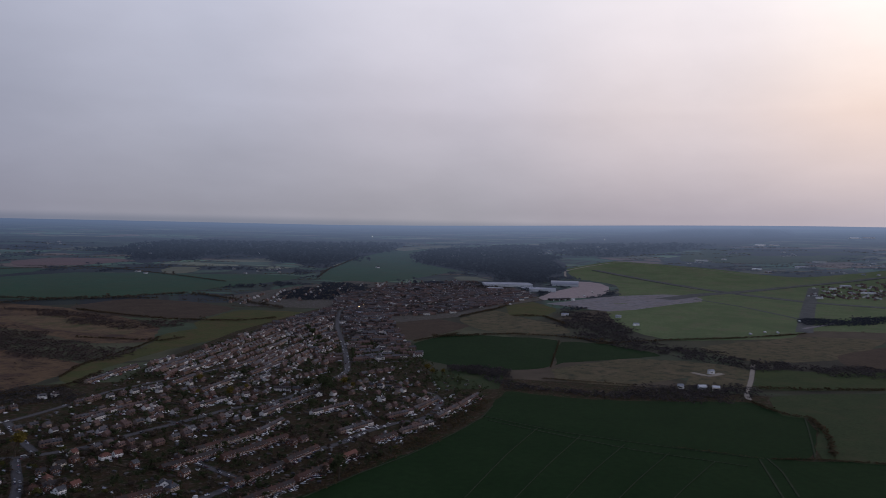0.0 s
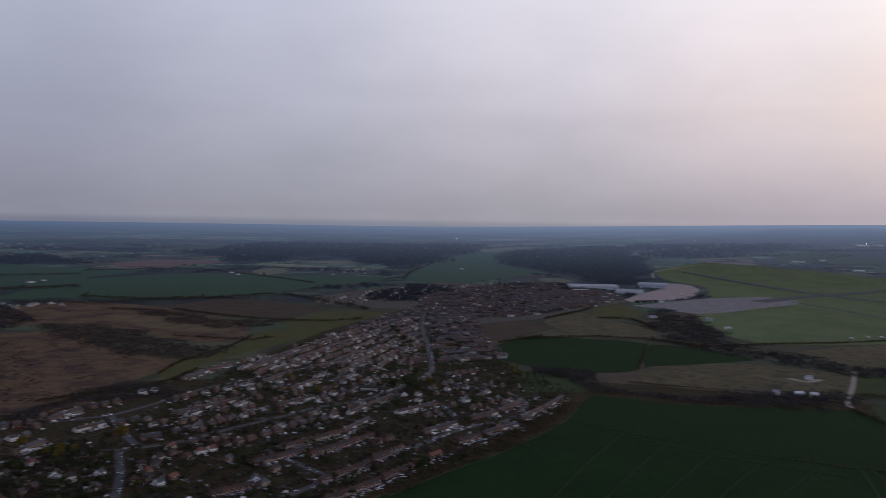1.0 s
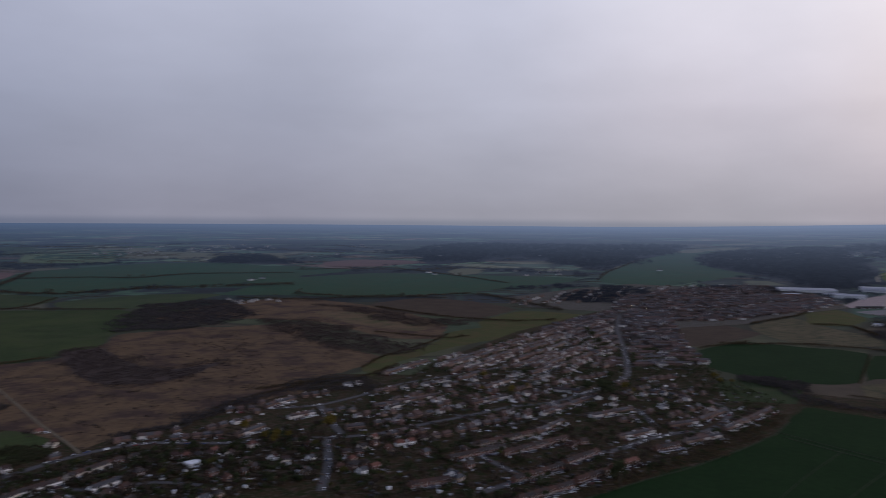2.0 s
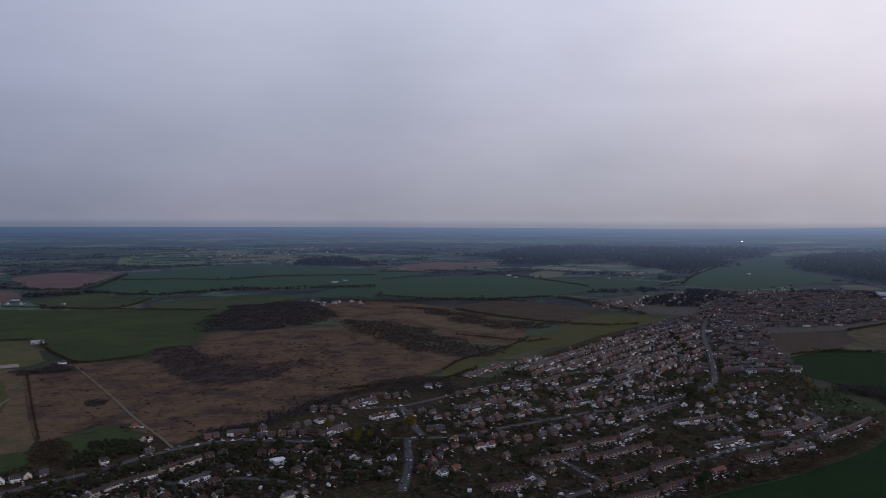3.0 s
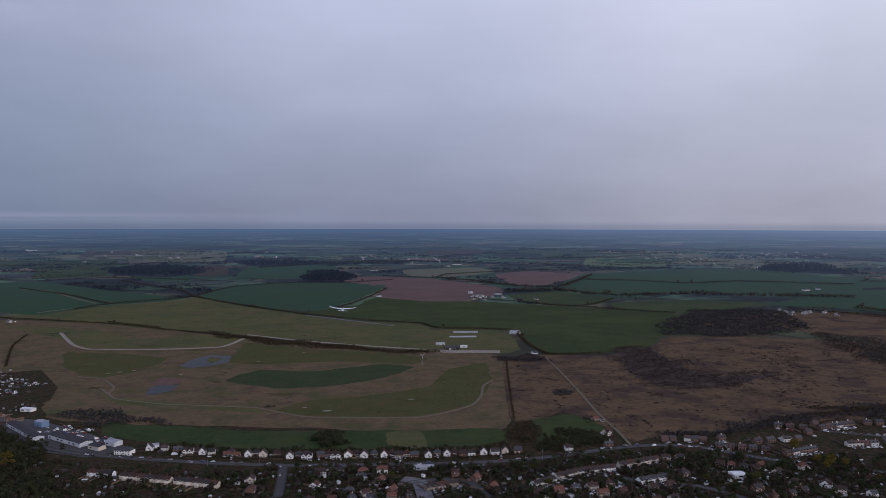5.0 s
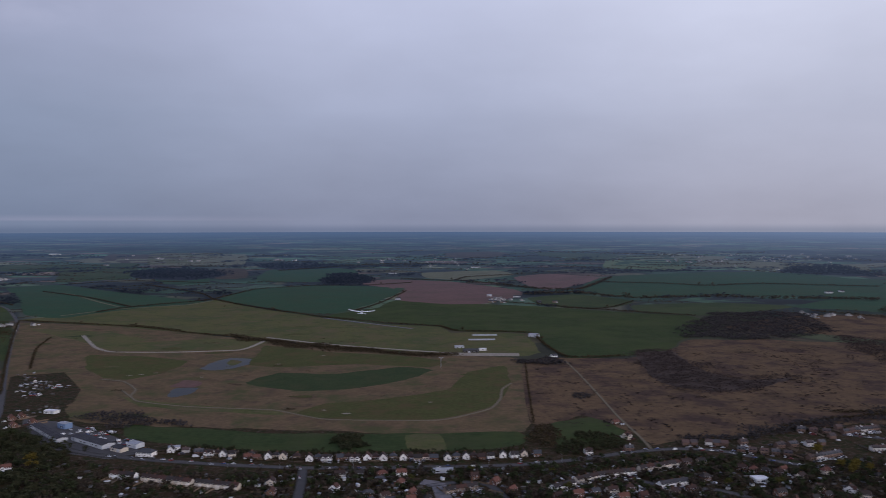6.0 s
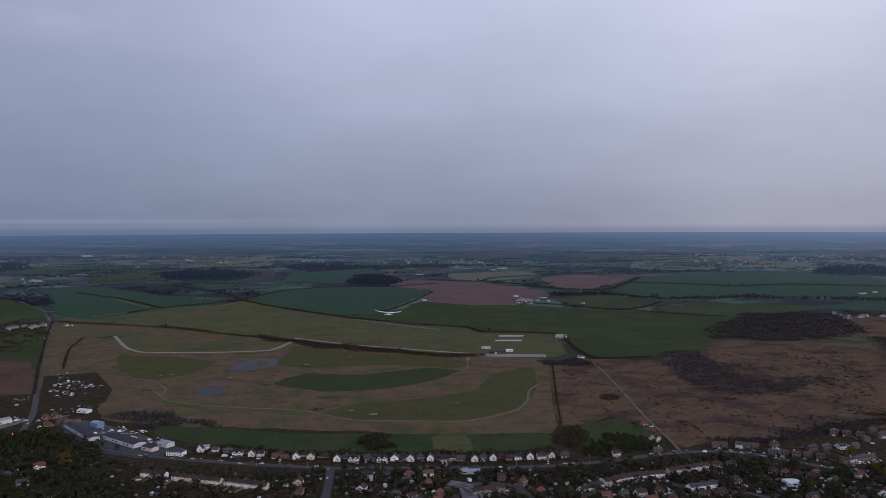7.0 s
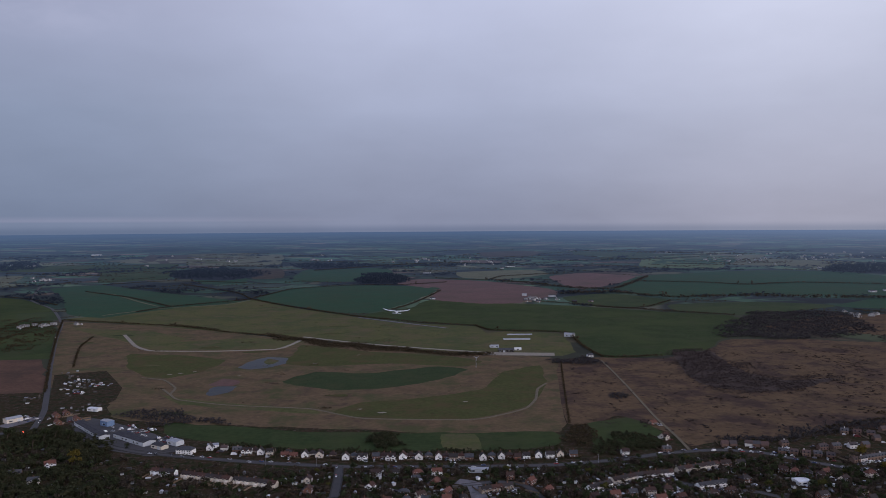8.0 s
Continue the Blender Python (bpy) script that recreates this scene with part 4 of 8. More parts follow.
road("road", [(-438, 873), (-361, 825), (-289, 788), (-232, 766), (-152, 744), (-81, 730), (2, 726), (75, 724), (128, 727), (185, 740), (235, 759), (284, 767), (323, 759), (354, 730), (377, 710), (411, 695)], 7.6, "asphalt", "grey asphalt main road past the houses", 0.42, "road", footway=1.2)
road("road", [(452, 669), (472, 653), (514, 635), (569, 633), (640, 626), (705, 623), (768, 603), (866, 612), (973, 638), (1157, 766), (1357, 916), (1580, 1059), (1749, 1125), (2068, 1252)], 8, "asphalt", "grey asphalt main street through the town", 0.42, "road", footway=1.2)
road("road", [(-434, 877), (-467, 974), (-608, 1292), (-743, 1606), (-842, 1848), (-1012, 2166), (-1182, 2398), (-1349, 2800), (-1413, 3023)], 8, "asphalt", "winding asphalt country road", 0.42, "road")
road("road", [(461, 442), (519, 440), (565, 437), (623, 442), (661, 435), (703, 437), (749, 429), (781, 412), (830, 417), (874, 434), (902, 459), (909, 477)], 7.5, "asphalt", "curving estate road lined with parked cars", 0.42, "road", footway=1.2)
road("road", [(536, 513), (519, 440)], 6, "asphalt", "short side street with parked cars", 0.42, "road", footway=1.2)
road("road", [(538, 778), (503, 708), (481, 656), (459, 652), (418, 591), (369, 532)], 7, "asphalt", "asphalt street crossing the main road", 0.42, "road", footway=1.2)
road("road", [(481, 807), (536, 780), (609, 789), (694, 809), (795, 804), (914, 802), (1114, 844), (1298, 887)], 6, "asphalt", "estate street between rows of houses", 0.42, "road", footway=1.2)
road("road", [(808, 516), (756, 458)], 6, "asphalt", "short side street", 0.42, "road", footway=1.2)
road("road", [(629, 641), (626, 571), (701, 568), (812, 584)], 5, "asphalt", "narrow back street", 0.42, "road", footway=1.2)
road("road", [(754, 723), (858, 733), (993, 732), (1029, 684)], 5, "asphalt", "narrow street in the town", 0.42, "road", footway=1.2)
road("road", [(1014, 705), (1053, 650), (1093, 593)], 5, "asphalt", "narrow street in the town", 0.42, "road", footway=1.2)
road("road", [(1704, 1097), (1728, 967), (2005, 948), (2243, 916), (2232, 808)], 6, "asphalt", "street towards the hangars", 0.42, "road", footway=1.2)
road("road", [(-81, 730), (-78, 696), (-76, 646)], 7, "asphalt", "side street off the main road", 0.42, "road", footway=1.2)
road("road", [(31, 672), (61, 680), (85, 670), (95, 631)], 6, "asphalt", "close with a turning head", 0.42, "road", footway=1.2)
road("road", [(-432, 877), (-452, 865), (-507, 850)], 9, "asphalt", "grey asphalt road from the junction", 0.42, "road", footway=1.2)
road("car_park", [(-475, 890), (-465, 914), (-460, 935)], 18.9, "concrete", "pale concrete forecourt of a depot", 0.42, "road")
road("car_park", [(27, 683), (41, 675), (44, 633)], 13.5, "concrete", "pale concrete forecourt", 0.42, "road")
road("road", [(212, 679), (232, 659), (278, 643), (303, 611)], 6, "asphalt", "close between terraces", 0.42, "road", footway=1.2)
road("service_road", [(-384, 864), (-319, 806), (-273, 778), (-250, 788)], 6, "asphalt", "concrete service road at the industrial units", 0.42, "road", footway=1.2)
road("lane", [(260, 769), (263, 815), (265, 901), (274, 1029), (282, 1158), (287, 1278)], 3.2, "dirt", "narrow lane across the heath", 0.42, "road")
road("gravel_track", [(-619, 1638), (-540, 1482), (-491, 1425), (-377, 1414), (-270, 1430), (-250, 1488), (-240, 1559)], 7.425, "track", "pale gravel track on the golf course", 0.42, "track")
road("gravel_track", [(-244, 1583), (-125, 1492), (-1, 1422), (87, 1379), (213, 1337)], 8.775, "track", "pale gravel track to the farm", 0.42, "track")
road("farmyard", [(101, 1360), (153, 1352), (221, 1343)], 29.7, "track", "pale gravel farmyard", 0.42, "yard")
road("golf_path", [(-366, 1097), (-339, 1052), (-319, 1021), (-250, 988), (-142, 963), (-104, 933), (-69, 910), (52, 899), (93, 924), (123, 954), (141, 1003), (152, 1064), (170, 1102)], 3.51, "dirt", "thin trodden path round a fairway", 0.42, "path")
road("golf_path", [(-420, 1173), (-380, 1153), (-346, 1096), (-340, 1052)], 3.51, "dirt", "thin trodden path", 0.42, "path")
road("field_path", [(-1111, 2610), (-1003, 2566), (-827, 2323), (-740, 2208)], 8.1, "pale", "pale farm track between fields", 0.42, "track")
road("field_path", [(-809, 1995), (-720, 2148), (-564, 2242), (-520, 2363)], 8.1, "pale", "pale grass margin along a field", 0.42, "track")
road("runway", [(3258, 896), (2867, 415), (2652, 83), (2620, -178)], 64, "runway", "grey concrete runway", 0.42, "road")
road("runway", [(3579, -238), (3086, 154), (2677, 387), (2442, 466)], 56, "runway", "grey concrete cross runway", 0.42, "road")
road("taxiway", [(3088, 71), (2440, 67), (1880, 58)], 36, "runway", "grey taxiway", 0.42, "road")
road("taxiway", [(1954, 61), (2163, -24), (2368, -162)], 13.5, "concrete", "grey perimeter taxiway", 0.42, "road")
road("taxiway", [(2513, 388), (2374, 234), (2137, 65)], 13.5, "runway", "narrow worn taxiway", 0.42, "road")
road("perimeter_road", [(2952, 938), (3167, 1007), (3362, 972), (3553, 877), (3466, 504), (3390, 317), (3588, 74), (3883, -256)], 8.1, "track", "pale airfield perimeter road", 0.42, "road")
road("lane", [(1387, 117), (1247, 107), (1130, 102), (1095, 95)], 6.75, "track", "pale farm lane through a tree belt", 0.42, "road")
road("yard", [(1253, 193), (1240, 166), (1272, 151)], 10.8, "track", "pale concrete yard", 0.42, "yard")
road("tramline", [(833, 361), (814, 258), (816, 142), (822, 66)], 1.35, "tram", "pale wheel track in the crop", 0.5, "track")
road("tramline", [(818, 347), (801, 254), (788, 175), (790, 68)], 1.35, "tram", "pale wheel track in the crop", 0.5, "track")
road("tramline", [(819, 60), (765, 46), (695, 28)], 1.62, "tram", "pale wheel track in the crop", 0.5, "track")
road("tramline", [(827, 54), (789, 38), (722, 21)], 1.62, "tram", "pale wheel track in the crop", 0.5, "track")
road("tramline", [(1027, 27), (934, 18), (856, 12)], 1.62, "tram", "pale wheel track at a field edge", 0.5, "track")
road("field_margin", [(512, 376), (589, 369), (655, 359), (746, 355), (823, 357), (886, 369)], 1.5, "tram", "worn grass margin along the crop", 0.5, "track")
road("tramline", [(817, 286), (703, 278), (578, 263)], 0.675, "tram", "faint wheel track in the crop", 0.5, "track")
road("tramline", [(810, 236), (700, 233), (579, 226)], 0.675, "tram", "faint wheel track in the crop", 0.5, "track")
road("tramline", [(803, 187), (697, 191), (580, 190)], 0.675, "tram", "faint wheel track in the crop", 0.5, "track")
road("tramline", [(797, 141), (694, 150), (580, 155)], 0.675, "tram", "faint wheel track in the crop", 0.5, "track")
road("tramline", [(791, 97), (692, 110), (581, 121)], 0.675, "tram", "faint wheel track in the crop", 0.5, "track")
road("hard_standing", [(-160, 1906), (-78, 1822), (-14, 1756), (47, 1695)], 8.1, "concrete", "pale hard standing along a hedge", 0.42, "yard")
wood([(2526, 3020), (3251, 2995), (3587, 2485), (3755, 2104), (3520, 2035), (3068, 2004), (2655, 1865), (2779, 2160), (2817, 2454), (2300, 2499), (2510, 2793)], "dense dark bare woodland on a ridge", 22, (22, 36), (14, 22), "wood", 0.22)
wood([(3382, 1858), (3726, 1764), (4012, 1397), (3322, 1168), (2771, 1089), (2935, 1388), (3106, 1656)], "dense dark bare woodland above the town", 18, (18, 28), (11, 18), "wood", 0.22)
wood([(4012, 1397), (4325, 1224), (4566, 822), (4636, 243), (4487, 233), (4114, 602), (3741, 924), (3718, 1184)], "dark woodland behind the airfield", 24, (24, 38), (14, 22), "wood", 0.22)
wood([(3205, 1310), (3677, 1280), (3392, 1079), (2931, 964), (2670, 967), (2641, 1058)], "bare woodland beside hangars", 14, (14, 22), (9, 15), "wood", 0.22)
wood([(2218, 1559), (2245, 1466), (2211, 1360), (1943, 1269), (1774, 1229), (1723, 1340), (1952, 1475)], "dark trees among houses", 9.4, (9, 15), (4, 9), "wood", 0.55)
wood([(1871, 593), (1975, 541), (1719, 409), (1512, 286), (1429, 129), (1433, -102), (1368, -98), (1332, 128), (1401, 274), (1473, 402), (1550, 491)], "belt of dark bare trees beside the airfield", 8, (7, 12), (3, 6.5), "wood", 0.5)
wood([(1103, 459), (1019, 353), (1072, 261), (1148, 189), (1183, 98), (1104, 94), (1004, 245), (994, 352), (974, 394)], "belt of dark bare trees along a field", 7, (6, 10), (3, 6), "wood", 0.33)
wood([(1090, 516), (1113, 445), (1050, 412), (1047, 444), (1050, 497)], "dark hedge trees behind gardens", 7, (6, 11), (5, 8), "wood", 0.22)
wood([(2084, 51), (2217, -25), (2368, -162), (2251, -155), (2010, 36)], "dark hedge at the airfield edge", 9, (8, 12), (4, 7), "wood", 0.22)
wood([(900, 1535), (971, 1432), (931, 1212), (939, 1042), (818, 993), (806, 1122), (805, 1315)], "dark bare thicket on the heath", 8, (7, 12), (2, 4.5), "scrub", 0.34)
wood([(1171, 1727), (1208, 1553), (1194, 1245), (1282, 1201), (1105, 1182), (1095, 1407)], "dark bare thicket in a dip", 9, (8, 14), (2, 5), "scrub", 0.36)
wood([(762, 1868), (919, 1972), (1032, 1878), (900, 1575), (779, 1481), (592, 1518), (620, 1640)], "dark bare wood at the heath edge", 9, (9, 16), (3, 6), "wood", 0.42)
field("heather_patch", [(428, 1350), (494, 1362), (484, 1250), (480, 1160), (515, 1102), (590, 1116), (505, 1048), (440, 1034), (390, 1062), (386, 1158)], "scrub", "dark heather ground on the heath", category="field")
wood([(423, 1374), (503, 1396), (496, 1267), (489, 1177), (525, 1111), (631, 1131), (509, 1039), (435, 1021), (382, 1051), (378, 1152)], "low dark scrub on the heath", 7, (6, 11), (1.0, 2.6), "scrub", 0.4)
wood([(-263, 3019), (-225, 3216), (-92, 3206), (-74, 2940), (-221, 2868)], "dark far copse", 16, (16, 26), (12, 18), "wood", 0.22)
wood([(-1064, 3324), (-824, 3478), (-656, 3244), (-762, 3033), (-974, 3107)], "dark far woodland", 18, (18, 28), (12, 18), "wood", 0.22)
wood([(-1902, 3403), (-1767, 3621), (-1646, 3422), (-1796, 3212)], "dark far woodland", 18, (18, 28), (12, 18), "wood", 0.22)
wood([(1622, 3220), (1934, 3219), (1844, 2873), (1633, 3089)], "dark far woodland", 18, (18, 28), (12, 18), "wood", 0.22)
wood([(-624, 3663), (-365, 3751), (-152, 3592), (-482, 3465)], "dark far woodland", 20, (18, 28), (10, 16), "wood", 0.22)
wood([(-468, 826), (-435, 868), (-385, 853), (-320, 796), (-293, 739), (-336, 742), (-397, 801), (-425, 748)], "evergreen trees on a bank beside the road", 7.5, (8, 13), (5, 10), "evergreen", 0.3)
wood([(-360, 966), (-307, 948), (-227, 897), (-217, 882), (-290, 896), (-368, 933)], "dark bare thicket behind industrial units", 6, (5, 9), (3, 5), "wood", 0.22)
wood([(147, 846), (182, 868), (171, 779), (142, 781)], "brown bare thicket behind houses", 6, (5, 9), (2.5, 5), "hedge", 0.35)
wood([(173, 821), (233, 817), (231, 765), (168, 764)], "dark trees beside the road", 6.5, (6, 9), (3, 6), "evergreen", 0.4)
wood([(318, 811), (407, 849), (493, 868), (545, 867), (476, 835), (389, 810), (314, 783)], "dark scrub between heath and houses", 6.5, (6, 9), (3, 6), "wood", 0.2)
wood([(-58, 834), (-32, 844), (-26, 790), (-51, 788)], "dark clump of trees in a meadow", 5.5, (6, 9), (3, 5.5), "evergreen", 0.3)
wood([(205, 1282), (277, 1301), (285, 1252), (245, 1230), (212, 1241)], "dark bushes beside a cottage", 6, (6, 10), (3, 6), "wood", 0.22)
wood([(242, 1038), (260, 1033), (264, 1002), (240, 997)], "low dark scrub beside a lane", 5, (5, 8), (1.5, 3), "wood", 0.22)
wood([(-208, 810), (-133, 791), (-32, 779), (136, 778), (134, 766), (-31, 767), (-131, 778), (-204, 793)], "bushes and small trees behind the houses", 5, (3, 6), (2, 5), "evergreen", 0.35)
wood([(-426, 731), (-389, 763), (-307, 724), (-243, 689), (-233, 634), (-360, 616)], "dark trees on an overgrown bank", 8.5, (8, 14), (4, 10), "evergreen", 0.45)
wood([(590, 939), (662, 906), (675, 833), (624, 784), (580, 839), (532, 853)], "dark bushes at the edge of the heath", 7, (5, 9), (2.5, 5), "wood", 0.35)
wood([(512, 376), (600, 370), (682, 361), (798, 359), (880, 378), (920, 398), (799, 380), (693, 379), (614, 384), (528, 386)], "garden trees along the crop field", 7, (4, 8), (2.5, 6), "hedge", 0.3)
wood([(-315, 1629), (-217, 1550), (-82, 1455), (23, 1389), (105, 1354), (103, 1331), (22, 1353), (-79, 1403), (-208, 1484), (-297, 1572)], "thick dark hedge along the farm track", 6, (7, 10), (2, 3.6), "hedge", 0.08)
wood([(-991, 1911), (-955, 1949), (-845, 1828), (-755, 1623), (-709, 1443), (-801, 1423), (-925, 1645)], "dark trees round roadside cottages", 7, (5, 8), (2, 5), "hedge", 0.75)
hedge([(-863, 1902), (-721, 1841), (-541, 1759), (-420, 1665), (-326, 1606)], "dark hedgerow between fields", 5, 3.5, 2.8, 0.008)
hedge([(-313, 1597), (-238, 1544), (-122, 1458), (-1, 1385), (104, 1342)], "dark hedgerow between fields", 14, 4, 6.0, 0.004)
hedge([(-527, 2396), (-362, 2157), (-161, 1918), (-1, 1785), (109, 1728)], "dark hedgerow between fields", 7, 4, 3.9, 0.008)
hedge([(-527, 2396), (-453, 2709), (-276, 2831), (-81, 2836), (80, 2928)], "dark hedgerow between fields", 6, 4, 3.3, 0.008)
hedge([(-748, 2060), (-703, 2188), (-524, 2380)], "dark hedgerow between fields", 6, 4, 3.3, 0.008)
hedge([(-88, 2060), (-33, 2229), (53, 2626)], "dark hedgerow between fields", 5, 4, 2.8, 0.008)
hedge([(109, 1738), (139, 1653), (285, 1612), (287, 1447), (298, 1310), (396, 1316)], "dark hedgerow between fields", 6, 4, 3.3, 0.008)
hedge([(316, 2253), (412, 2171), (500, 2079), (618, 1968), (745, 1880)], "dark hedgerow between fields", 7, 5, 3.9, 0.008)
hedge([(417, 2472), (599, 2498), (726, 2318), (962, 2343), (1418, 2201)], "dark hedgerow between fields", 22, 10, 12.1, 0.008)
hedge([(458, 2095), (523, 2050), (594, 2089), (706, 2253)], "dark hedgerow between fields", 6, 4, 3.3, 0.008)
hedge([(753, 2878), (979, 2799), (1104, 2692), (1312, 2733), (1651, 2568)], "dark hedgerow between fields", 9, 6, 5.0, 0.008)
hedge([(249, 2980), (379, 2843), (503, 2654), (626, 2608), (861, 3040)], "dark hedgerow between fields", 14, 8, 7.7, 0.008)
hedge([(40, 3084), (228, 2982), (306, 3131), (543, 3227)], "dark hedgerow between fields", 8, 5, 4.4, 0.008)
hedge([(-476, 3418), (-154, 3641), (101, 3727), (478, 3595)], "dark hedgerow between fields", 12, 6, 6.6, 0.008)
hedge([(-1038, 2251), (-1173, 2397), (-1330, 2502)], "dark hedgerow between fields", 6, 4, 3.3, 0.008)
hedge([(-860, 1892), (-743, 1606), (-610, 1293), (-514, 1074)], "dark hedgerow between fields", 4, 3, 2.5, 0.008)
hedge([(-559, 1263), (-637, 1466), (-672, 1612)], "dark hedgerow between fields", 4, 2.5, 2.5, 0.008)
hedge([(221, 1282), (188, 1063), (161, 877)], "dark hedgerow between fields", 3, 2, 2.5, 0.008)
hedge([(-580, 1803), (-441, 1702)], "dark hedgerow between fields", 5, 3, 2.8, 0.008)
hedge([(-1126, 2645), (-909, 2458), (-708, 2203)], "dark hedgerow between fields", 6, 3.5, 3.3, 0.008)
hedge([(-889, 2900), (-616, 2596), (-527, 2396)], "dark hedgerow between fields", 7, 4, 3.9, 0.008)
hedge([(-1157, 2861), (-963, 3004), (-657, 2944)], "dark hedgerow between fields", 8, 4, 4.4, 0.008)
hedge([(1264, 1955), (1372, 1716), (1554, 1668), (1675, 1611), (1591, 1349), (1543, 1201)], "dark hedgerow between fields", 14, 7, 7.7, 0.008)
hedge([(1240, 1553), (1232, 1419), (1237, 1259), (1302, 1137), (1390, 1098)], "dark hedgerow between fields", 9, 5, 5.0, 0.008)
hedge([(1726, 2660), (2076, 2484), (2065, 2068), (2017, 1808)], "dark hedgerow between fields", 9, 5, 5.0, 0.008)
hedge([(1347, 683), (1466, 575), (1493, 467), (1459, 357)], "dark hedgerow between fields", 7, 5, 3.9, 0.008)
hedge([(1661, 781), (1867, 776), (1960, 784)], "dark hedgerow between fields", 8, 5, 4.4, 0.008)
hedge([(1761, 691), (1791, 621), (1677, 531)], "dark hedgerow between fields", 8, 5, 4.4, 0.008)
hedge([(1274, 691), (1413, 668)], "dark hedgerow between fields", 6, 4, 3.3, 0.008)
hedge([(1441, 467), (1167, 391)], "dark hedgerow between fields", 3, 2, 2.5, 0.008)
hedge([(1175, 97), (1212, 18), (1281, -93)], "dark hedgerow between fields", 7, 5, 3.9, 0.008)
hedge([(1084, 96), (1033, 52), (1029, 24)], "dark hedgerow between fields", 5, 4, 2.8, 0.008)
hedge([(825, 50), (849, 5), (873, -67)], "dark hedgerow between fields", 4, 2.5, 2.5, 0.008)
hedge([(1031, 21), (945, 1), (866, -5)], "dark hedgerow between fields", 7, 4, 3.9, 0.008)
hedge([(2338, 1666), (2631, 1822), (3105, 1998)], "dark hedgerow between fields", 8, 5, 4.4, 0.008)
hedge([(1446, 395), (1586, 279), (1711, 156), (1852, 55)], "dark hedgerow between fields", 7, 4, 3.9, 0.008)
hedge([(820, 142), (824, 88), (825, 50)], "dark hedgerow between fields", 2.5, 1.2, 2.5, 0.008)
hedge([(1077, 373), (1092, 298), (1104, 246)], "dark hedgerow between fields", 4, 3, 2.5, 0.008)
hedge([(718, 931), (801, 986), (946, 1037), (1053, 1096)], "dark hedgerow beside rough grass", 5, 3, 2.8, 0.008)
hedge([(1081, 1954), (1210, 1784), (1425, 1740), (1518, 1587)], "dark hedgerow beside rough grass", 12, 7, 6.6, 0.008)
hedge([(965, 1207), (1000, 1111), (1020, 1061), (1070, 1056)], "dark hedgerow beside rough grass", 6, 3.5, 3.3, 0.008)
hedge([(526, 903), (609, 897), (676, 876), (775, 916)], "dark hedgerow beside rough grass", 6, 4, 3.3, 0.008)
hedge([(429, 838), (506, 870), (605, 891)], "dark hedgerow beside rough grass", 6, 4, 3.3, 0.008)

# ---- things of the town ----
WALLS = dict(
    white=material("white_render", [(0.68, 0.67, 0.66), (0.8, 0.79, 0.775)], 3, rough=0.85, vary=0.14, bump=0.01),
    cream=material("cream_render", [(0.56, 0.49, 0.41), (0.64, 0.57, 0.48)], 3, rough=0.85, vary=0.14, bump=0.01),
    brick=material("red_brick", [(0.125, 0.068, 0.052), (0.17, 0.096, 0.072)], 2, rough=0.9, vary=0.25, bump=0.02),
    buff=material("buff_brick", [(0.2, 0.152, 0.12), (0.248, 0.192, 0.152)], 2, rough=0.9, vary=0.2, bump=0.02),
    metal=material("pale_metal_sheet", [(0.42, 0.44, 0.47), (0.5, 0.52, 0.55)], 4, rough=0.5, vary=0.1),
    blue=material("blue_metal_sheet", [(0.13, 0.2, 0.33), (0.16, 0.24, 0.38)], 4, rough=0.5),
    dark=material("dark_boarding", [(0.04, 0.036, 0.032), (0.06, 0.052, 0.045)], 2, rough=0.9),
)
ROOFS = dict(
    tile=choice_material("clay_roof_tiles", [(0.044, 0.028, 0.025), (0.052, 0.03, 0.025), (0.034, 0.029, 0.028), (0.068, 0.034, 0.026), (0.042, 0.028, 0.025), (0.042, 0.035, 0.034)], 0.85, 0.8),
    red=material("orange_clay_tiles", [(0.11, 0.05, 0.038), (0.14, 0.06, 0.044)], 2, rough=0.85, bump=0.02),
    slate=material("grey_slate", [(0.042, 0.043, 0.049), (0.06, 0.061, 0.068)], 2, rough=0.7, bump=0.01),
    sheet=material("grey_roof_sheet", [(0.24, 0.25, 0.28), (0.32, 0.33, 0.36)], 5, rough=0.5),
    white=material("white_roof_sheet", [(0.55, 0.56, 0.58), (0.66, 0.66, 0.68)], 5, rough=0.5),
    felt=material("dark_roof_felt", [(0.045, 0.045, 0.05), (0.068, 0.066, 0.072)], 3, rough=0.9),
)
GLASS = plain("window_glass", (0.02, 0.024, 0.03), 0.1)
FRAME = plain("white_window_frame", (0.7, 0.7, 0.7), 0.5)
DOOR = choice_material("door_paint", [(0.05, 0.09, 0.06), (0.2, 0.03, 0.03), (0.5, 0.5, 0.5), (0.04, 0.06, 0.14)], 0.4)
POT = material("clay_chimney_pot", [(0.2, 0.09, 0.06), (0.25, 0.12, 0.08)], 0.4)
MESHES = {}


def box_bm(bm, x0, y0, z0, x1, y1, z1, mat=0):
    v = [bm.verts.new(p) for p in ((x0, y0, z0), (x1, y0, z0), (x1, y1, z0), (x0, y1, z0), (x0, y0, z1), (x1, y0, z1), (x1, y1, z1), (x0, y1, z1))]
    for q in ((0, 3, 2, 1), (4, 5, 6, 7), (0, 1, 5, 4), (1, 2, 6, 5), (2, 3, 7, 6), (3, 0, 4, 7)):
        bm.faces.new([v[i] for i in q]).material_index = mat


def poly_bm(bm, pts, quads, mat=0):
    v = [bm.verts.new(p) for p in pts]
    for q in quads:
        bm.faces.new([v[i] for i in q]).material_index = mat


